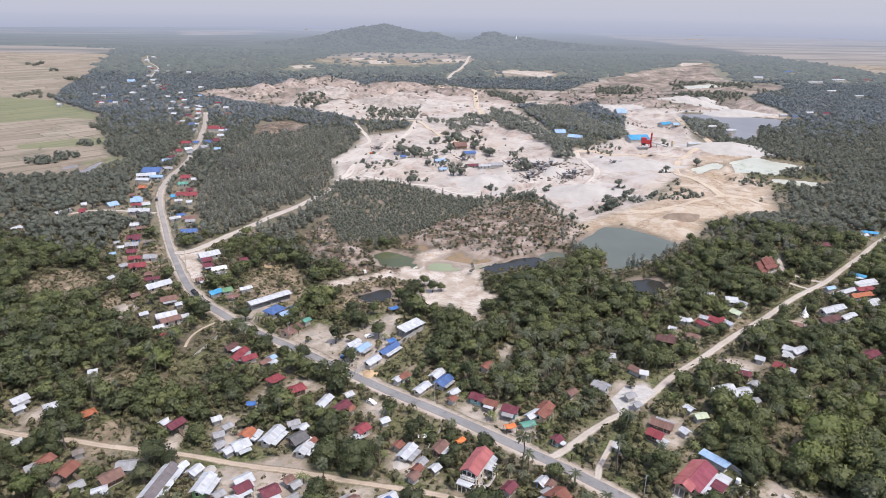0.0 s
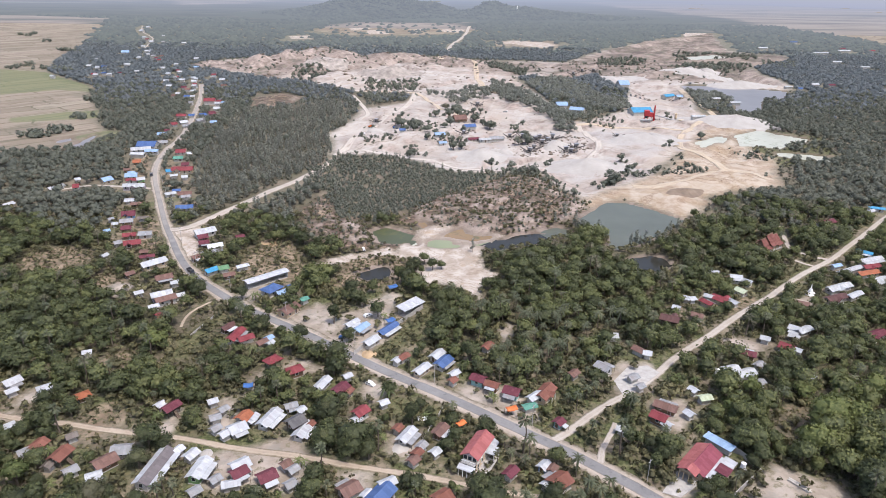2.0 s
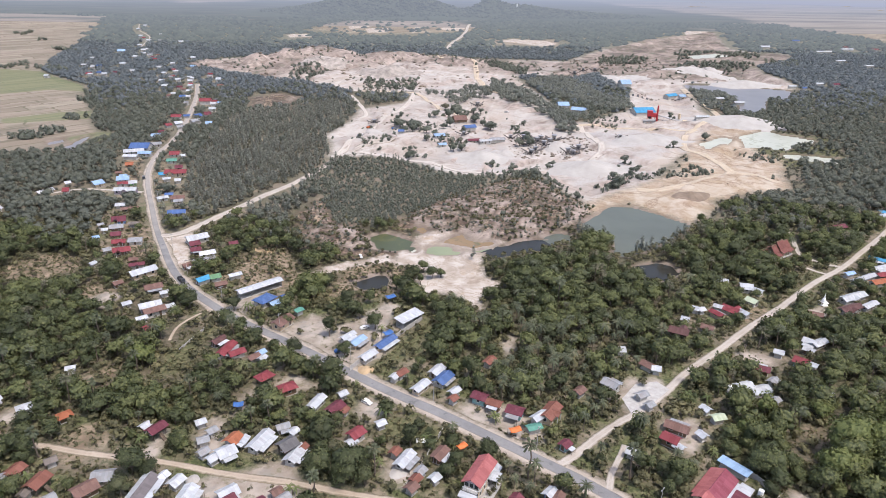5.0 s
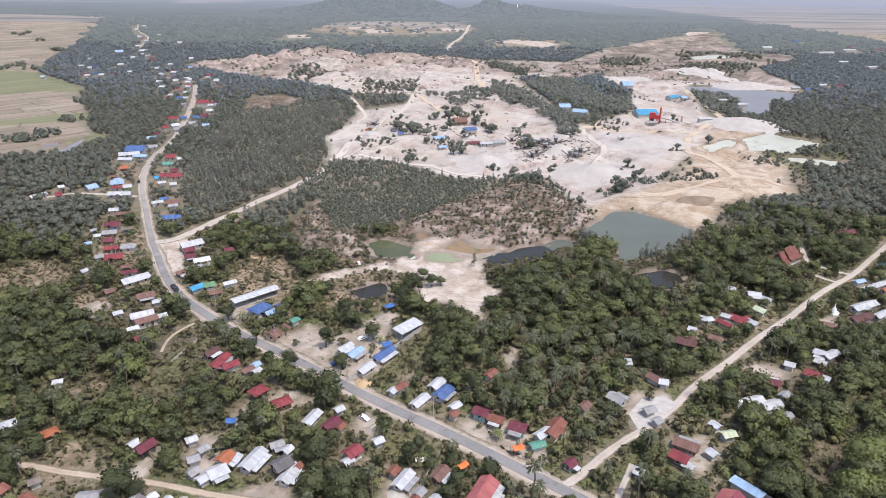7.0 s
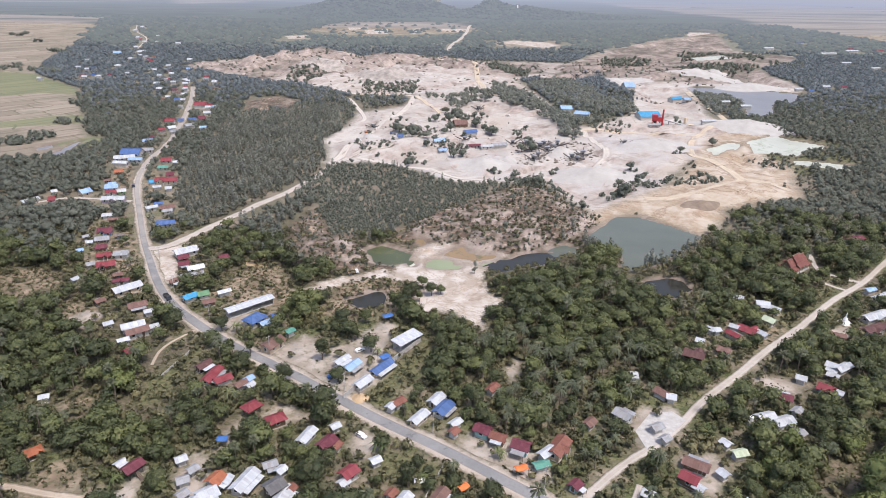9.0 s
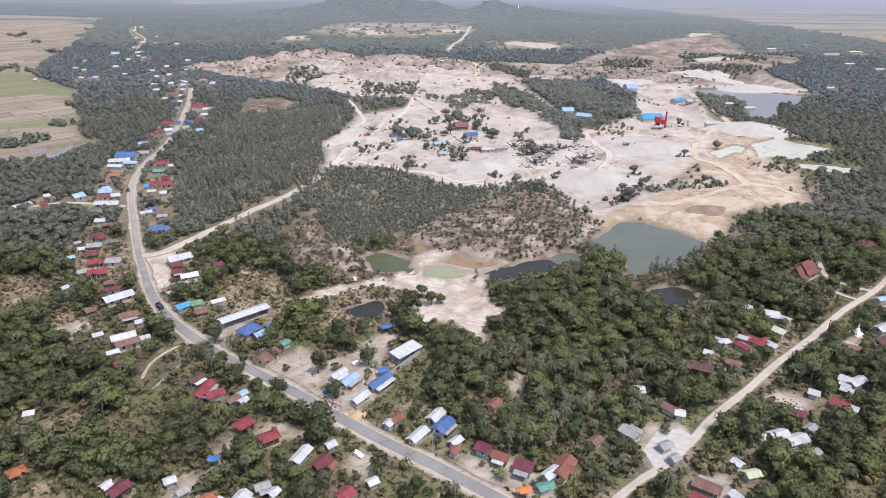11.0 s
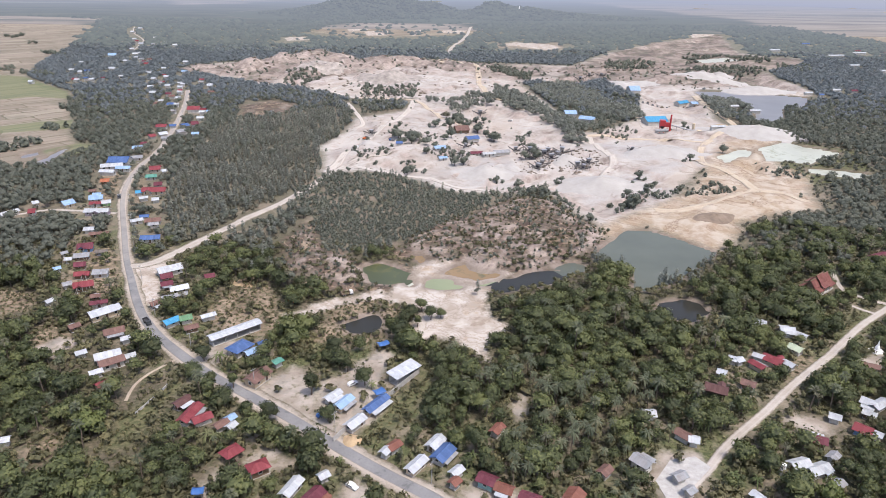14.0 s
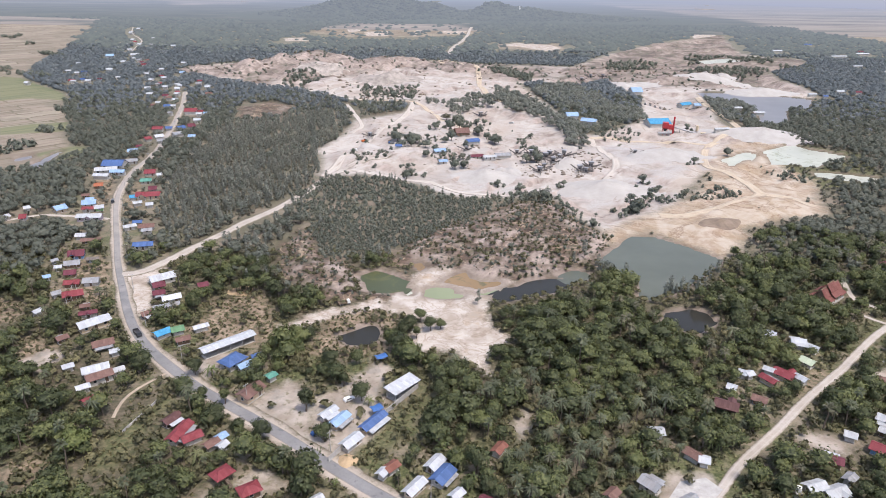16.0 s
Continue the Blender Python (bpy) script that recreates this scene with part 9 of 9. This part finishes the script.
def mixing_plant(x, y, turn, size):
    top = thing("mixing_plant", pose(x, y, ground_at(x, y), 0, 0, turn) @ Matrix.Scale(size, 4), "tall red asphalt mixing plant with a chimney and belt", "plant")
    for sx in (-4, 0, 4):
        for sy in (-2.5, 2.5):
            part("leg", Build().tube((sx, sy, -0.5), (sx, sy, 7.0), 0.3, 0.3, 8).mesh("leg", M["red_paint"]), top)
    part("bin", Build().box(-4.6, -3.0, 7.0, 1.0, 3.0, 13.0).mesh("bin", M["red_paint"]), top)
    part("screen_house", Build().box(1.2, -2.6, 6.0, 5.2, 2.6, 10.5).mesh("screen_house", M["red_paint"]), top)
    part("bin_cone", Build().add([(-4.6, -3, 7), (1, -3, 7), (1, 3, 7), (-4.6, 3, 7), (-2.6, -1, 4), (-1, -1, 4), (-1, 1, 4), (-2.6, 1, 4)],
                                 [(0, 1, 2, 3), (4, 7, 6, 5), (0, 4, 5, 1), (1, 5, 6, 2), (2, 6, 7, 3), (3, 7, 4, 0)]).mesh("bin_cone", M["dark_paint"]), top)
    part("chimney", Build().tube((6.5, 0, -0.5), (6.5, 0, 19), 1.0, 0.85, 12).mesh("chimney", M["red_paint"]), top)
    part("dryer_drum", Build().tube((-9, -6, 2.4), (4, -6, 3.4), 1.5, 1.5, 14).mesh("dryer_drum", M["metal"]), top)
    for sx in (-7.5, 2.0):
        part("cradle", Build().box(sx - 0.4, -7.2, -0.5, sx + 0.4, -4.8, 1.6).mesh("cradle", M["concrete"]), top)
    belt = part("conveyor", Build().tube((6, 1, 8.5), (36, 2, 1.0), 0.8, 0.8, 4).mesh("conveyor", M["metal"]), top)
    for t in (0.25, 0.5, 0.75):
        part("strut", Build().tube((6 + 30 * t, 1 + t, -0.5), (6 + 30 * t, 1 + t, 8.5 - 7.5 * t), 0.2, 0.2, 6).mesh("strut", M["dark_paint"]), belt)
    part("feed_hopper", Build().box(35, -1.5, -0.4, 41, 4.5, 3.4).mesh("feed_hopper", M["wall_cream"]), top)


mixing_plant(187.2, 610.7, -8, 0.8)


def silo(x, y):
    top = thing("silo", pose(x, y, ground_at(x, y)) @ Matrix.Scale(0.6, 4), "cream cement silo beside the plant", "silo", "silos")
    part("tank", Build().tube((0, 0, 2), (0, 0, 9), 2.0, 2.0, 14).tube((0, 0, 0.8), (0, 0, 2), 0.5, 2.0, 14).mesh("tank", M["wall_cream"]), top)
    part("cap", Build().tube((0, 0, 9), (0, 0, 9.8), 2.0, 0.4, 14).mesh("cap", M["wall_cream"]), top)
    for a in range(4):
        c, s = math.cos(a * 1.571 + 0.78), math.sin(a * 1.571 + 0.78)
        part("leg", Build().tube((1.8 * c, 1.8 * s, -0.4), (1.8 * c, 1.8 * s, 2.4), 0.15, 0.15, 6).mesh("leg", M["metal"]), top)


silo(212.4, 610.0)


def stupa(x, y):
    """A white bell-shaped shrine: stepped base, bell, ringed spire."""
    top = thing("stupa", pose(x, y, ground_at(x, y), 0, 0, 12) @ Matrix.Scale(0.55, 4), "white painted stupa with a ringed pointed spire", "stupa")
    for k, (w, z0, z1) in enumerate(((3.6, -0.2, 0.7), (2.9, 0.7, 1.4), (2.2, 1.4, 2.2))):
        part("step", Build().box(-w, -w, z0, w, w, z1).mesh("step", M["white_paint"]), top)
    prof = [(1.7, 2.2), (1.6, 2.9), (1.25, 3.9), (0.8, 4.7), (0.55, 5.0)]
    v, f, seg = [], [], 18
    for r, z in prof:
        for j in range(seg):
            a = 2 * math.pi * j / seg
            v.append((r * math.cos(a), r * math.sin(a), z))
    for i in range(len(prof) - 1):
        for j in range(seg):
            f.append((i * seg + j, i * seg + (j + 1) % seg, (i + 1) * seg + (j + 1) % seg, (i + 1) * seg + j))
    part("bell", mesh_of("bell", v, f, M["white_paint"], True), top)
    sp = Build()
    for i in range(7):
        sp.tube((0, 0, 5.0 + 0.55 * i), (0, 0, 5.55 + 0.55 * i), 0.62 - 0.08 * i, 0.46 - 0.07 * i, 12)
    part("spire", sp.mesh("spire", M["white_paint"]), top)


stupa(152.1, 249.9)


def wall_run(points, high, label):
    """A masonry yard wall: panels between posts."""
    pts = [Vector((p[0], p[1], 0)) for p in points]
    top = thing("yard_wall", pose(pts[0].x, pts[0].y, 0), label, "wall")
    for a, b in zip(pts, pts[1:]):
        n = max(1, int((b - a).length / 3.0))
        ang = math.degrees(math.atan2((b - a).y, (b - a).x))
        for k in range(n):
            p, q = a.lerp(b, k / n) - pts[0], a.lerp(b, (k + 1) / n) - pts[0]
            L = (q - p).length
            ob = part("panel", Build().box(0.12, -0.06, -0.2, L - 0.12, 0.06, high).mesh("panel", M["concrete"]), top)
            ob.matrix_basis = pose(p.x, p.y, 0, 0, 0, ang)
            ob = part("post", Build().box(-0.12, -0.12, -0.2, 0.12, 0.12, high + 0.15).mesh("post", M["concrete"]), top)
            ob.matrix_basis = pose(p.x, p.y, 0, 0, 0, ang)


wall_run([(-7.4, 232.2), (-16.1, 218.8), (-23.7, 208.1), (-29.7, 197.6)], 1.8, "grey concrete yard wall beside the sheds")
wall_run([(73.6, 133.6), (85.0, 143.4), (81.7, 149.9), (78.9, 152.8)], 1.8, "pale concrete wall round the red-roofed house")
wall_run([(-8.5, 145.8), (-5.2, 152.2), (-1.8, 161.6), (1.4, 169.6)], 1.2, "low grey wall between two yards")
wall_run([(-85.5, 222.7), (-87.6, 214.3), (-89.5, 207.1)], 0.9, "low pale garden wall on the grassy slope")


def slab(points, label):
    """A cast concrete yard, laid on the ground."""
    b = Build().prism([(x, y, 0.14) for x, y in points], 0.4)
    tagged(new("pavement", b.mesh("pavement", M["concrete"])), label, "pavement", kind="structure")


slab([(63.1, 180.9), (72.0, 189.7), (69.1, 193.9), (61.9, 192.4), (55.6, 184.4), (56.7, 176.6)][::-1], "pale concrete yard beside the dirt road")
slab([(56.2, 135.2), (60.4, 133.6), (66.3, 138.0), (62.6, 143.2)], "pale concrete forecourt of the red-roofed house")


def pole(x, y, turn):
    top = thing("utility_pole", pose(x, y, ground_at(x, y), 0, 0, turn), "slim grey concrete power pole by the road", "pole", "power poles")
    part("shaft", Build().tube((0, 0, -0.3), (0, 0, 7.2), 0.11, 0.07, 8).mesh("shaft", M["concrete"]), top)
    part("crossarm", Build().box(-0.9, -0.06, 6.5, 0.9, 0.06, 6.63).mesh("crossarm", M["metal"]), top)
    for sx in (-0.8, 0.0, 0.8):
        part("insulator", Build().tube((sx, 0, 6.63), (sx, 0, 6.85), 0.06, 0.04, 6).mesh("insulator", M["white_paint"]), top)


line = dense(ROADS["main_road"], 1.0)
for k in range(8, len(line) - 60, 34):
    d = line[k + 1] - line[k]
    d = d / np.hypot(*d)
    pole(line[k][0] + d[1] * 3.9, line[k][1] - d[0] * 3.9, math.degrees(math.atan2(d[1], d[0])) + 90)


def timber_stack(x, y, turn):
    top = thing("timber_stack", pose(x, y, ground_at(x, y), 0, 0, turn), "stack of pale sawn timber on bare earth", "timber")
    rng = random.Random(4)
    for i in range(4):
        for j in range(2):
            ob = part("beam", Build().box(-2.8, -0.14, 0, 2.8, 0.14, 0.26).mesh("beam", M["wall_plaster"]), top)
            ob.matrix_basis = pose(rng.uniform(-0.3, 0.3), 0.34 * i, 0.27 * j, 0, 0, rng.uniform(-2, 2))


timber_stack(92.0, 137.9, -53)


def tarp(x, y, turn, w, d, h, material, label):
    top = thing("canopy", pose(x, y, ground_at(x, y), 0, 0, turn), label, "canopy", "canopies")
    v, f, n = [], [], 6
    for i in range(n + 1):
        for j in range(n + 1):
            u, s = i / n - 0.5, j / n - 0.5
            v.append((u * w, s * d, h + 0.35 * (1 - 4 * s * s) - 0.25 * math.sin(math.pi * (i / n)) ** 2))
    for i in range(n):
        for j in range(n):
            q = i * (n + 1) + j
            f.append((q, q + n + 1, q + n + 2, q + 1))
    sheet = part("sheet", mesh_of("sheet", v, f, M[material], True), top)
    sheet.modifiers.new("thickness", "SOLIDIFY").thickness = 0.04
    for sx in (-1, 1):
        for sy in (-1, 1):
            part("post", Build().tube((sx * w * 0.48, sy * d * 0.48, -0.2), (sx * w * 0.48, sy * d * 0.48, h), 0.05, 0.05, 6).mesh("post", M["post"]), top)


tarp(20.9, 166.2, 20, 3.4, 2.4, 2.4, "orange_paint", "orange roadside awning on thin posts")
tarp(5.8, 159.2, 40, 3.0, 2.2, 2.2, "orange_paint", "orange cloth awning among the bushes")
tarp(-59.4, 176.2, 10, 3.0, 2.6, 2.3, "blue_paint", "blue plastic awning in a yard")
tarp(-20.3, 247.0, 30, 4.0, 3.0, 2.3, "blue_paint", "blue plastic sheet over stacked goods")
tarp(-5.1, 162.0, 10, 3.0, 2.0, 1.6, "white_paint", "white plastic sheet in the grass")
tarp(-19.0, 218.7, 35, 3.5, 3.0, 2.4, "blue_paint", "small blue awning behind the sheds")


def water_tank(x, y):
    top = thing("water_tank", pose(x, y, ground_at(x, y)), "steel water tank on a concrete stand", "tank", "tanks")
    part("stand", Build().box(-0.8, -0.8, -0.2, 0.8, 0.8, 1.6).mesh("stand", M["concrete"]), top)
    part("tank", Build().tube((0, 0, 1.6), (0, 0, 3.1), 0.65, 0.65, 14).tube((0, 0, 3.1), (0, 0, 3.35), 0.65, 0.15, 14).mesh("tank", M["white_paint"]), top)


for x, y in ((89.8, 187.8), (79.6, 143.0)):
    water_tank(x, y)


def tower(x, y, z):
    top = thing("hill_tower", pose(x, y, z), "white tower among trees on the hill", "tower")
    part("shaft", Build().tube((0, 0, -2), (0, 0, 9), 2.2, 1.5, 10).mesh("shaft", M["white_paint"]), top)
    part("cap", Build().tube((0, 0, 9), (0, 0, 12), 1.5, 0.2, 10).mesh("cap", M["white_paint"]), top)


tower(212.0, 2090.0, float(hill_height(np.array([212.0]), np.array([2090.0]))[0]))


def boulders():
    """Loose stones and clods over the spoil, the quarry floor and the sand flats."""
    groups = []
    for x0, x1, y0, y1, gap, seed, kinds, lo, hi, prob in ((-90, 100, 285, 425, 2.6, 71, ("scrub",), 0.2, 0.65, 0.40), (-110, 330, 360, 760, 12.0, 72, ("quarry", "ochre"), 0.3, 1.0, 0.2),
                                                          (-360, 330, 740, 1080, 11.0, 73, ("quarry",), 0.8, 3.2, 0.45),
                                                          (52, 112, 478, 548, 4.2, 74, ("quarry",), 0.4, 2.0, 0.75), (-70, 45, 470, 620, 9.0, 75, ("quarry",), 0.4, 1.5, 0.55)):
        px, py, rng = jittered(x0, x1, y0, y1, gap, seed)
        keep = (zone_depth(kinds, px, py) > 3) & (zone_depth(WATERS, px, py) < -3) & (rng.rand(len(px)) < prob - 0.2 + 0.5 * waves(px, py, 60, seed, 3))
        p = places_of(px[keep], py[keep], rng, lo, hi)
        groups.append(p)
    v, f = ICO1
    rng = np.random.RandomState(70)
    shapes = [((v * rng.uniform(0.7, 1.1, v.shape) * np.array([1.2, 0.9, 0.6]), f, np.full(len(v), 0.5), v), None, "rock") for k in range(4)]
    stuff("boulders", [(shapes, np.concatenate(groups))], "loose brown stones and clods on the workings", "stones")


boulders()


def shrubs_in_open():
    """Scattered scrub on the quarry's rough edges and between the fields."""
    out = []
    px, py, rng = jittered(-360, 420, 420, 1080, 8.0, 81)
    q = zone_depth(("quarry", "ochre"), px, py)
    rough = depth_in("rough", px, py)
    w = waves(px, py, 70, 82, 4)
    keep = (q > 0) & (zone_depth(WATERS, px, py) < -2) & (rng.rand(len(px)) < np.where(rough > 0, 0.16 + 0.35 * np.clip(waves(px, py, 60, 84, 3), 0, 1), 0.01) + np.where(w > 0.75, 0.2, 0.0) + 0.2 * step(-q, -10, 0))
    out.append(places_of(px[keep], py[keep], rng, 0.7, 2.0, tone=-0.1))
    px, py, rng = jittered(-120, 420, 360, 960, 3.6, 83)
    keep = (depth_in("hedge", px, py) > 0) & (zone_depth(WATERS, px, py) < -1) & (rng.rand(len(px)) < 0.6)
    out.append(places_of(px[keep], py[keep], rng, 0.7, 1.9))
    px, py, rng = jittered(-360, 760, 760, 1500, 7.5, 85)
    keep = (depth_in("hedge", px, py) > -2) & (zone_depth(WATERS, px, py) < -1) & (rng.rand(len(px)) < 0.7)
    out.append(places_of(px[keep], py[keep], rng, 1.6, 3.2))
    spots = np.array(SPOTS["field_tree"])
    many = np.concatenate([spots + rng.uniform(-9, 9, spots.shape) for k in range(5)])
    out.append(places_of(many[:, 0], many[:, 1], rng, 1.8, 3.4))
    stuff("scattered_scrub", [(SAPLING, np.concatenate(out))], "scattered grey-green shrubs on open ground", "bushes")


shrubs_in_open()


def to_metres():
    """Bring the plan to metres: every top-level object grows with its parts about the origin."""
    for ob in list(scene.objects):
        if ob.parent is None and ob.type in ("MESH", "EMPTY"):
            ob.matrix_basis = Matrix.Scale(UNIT, 4) @ ob.matrix_basis


to_metres()
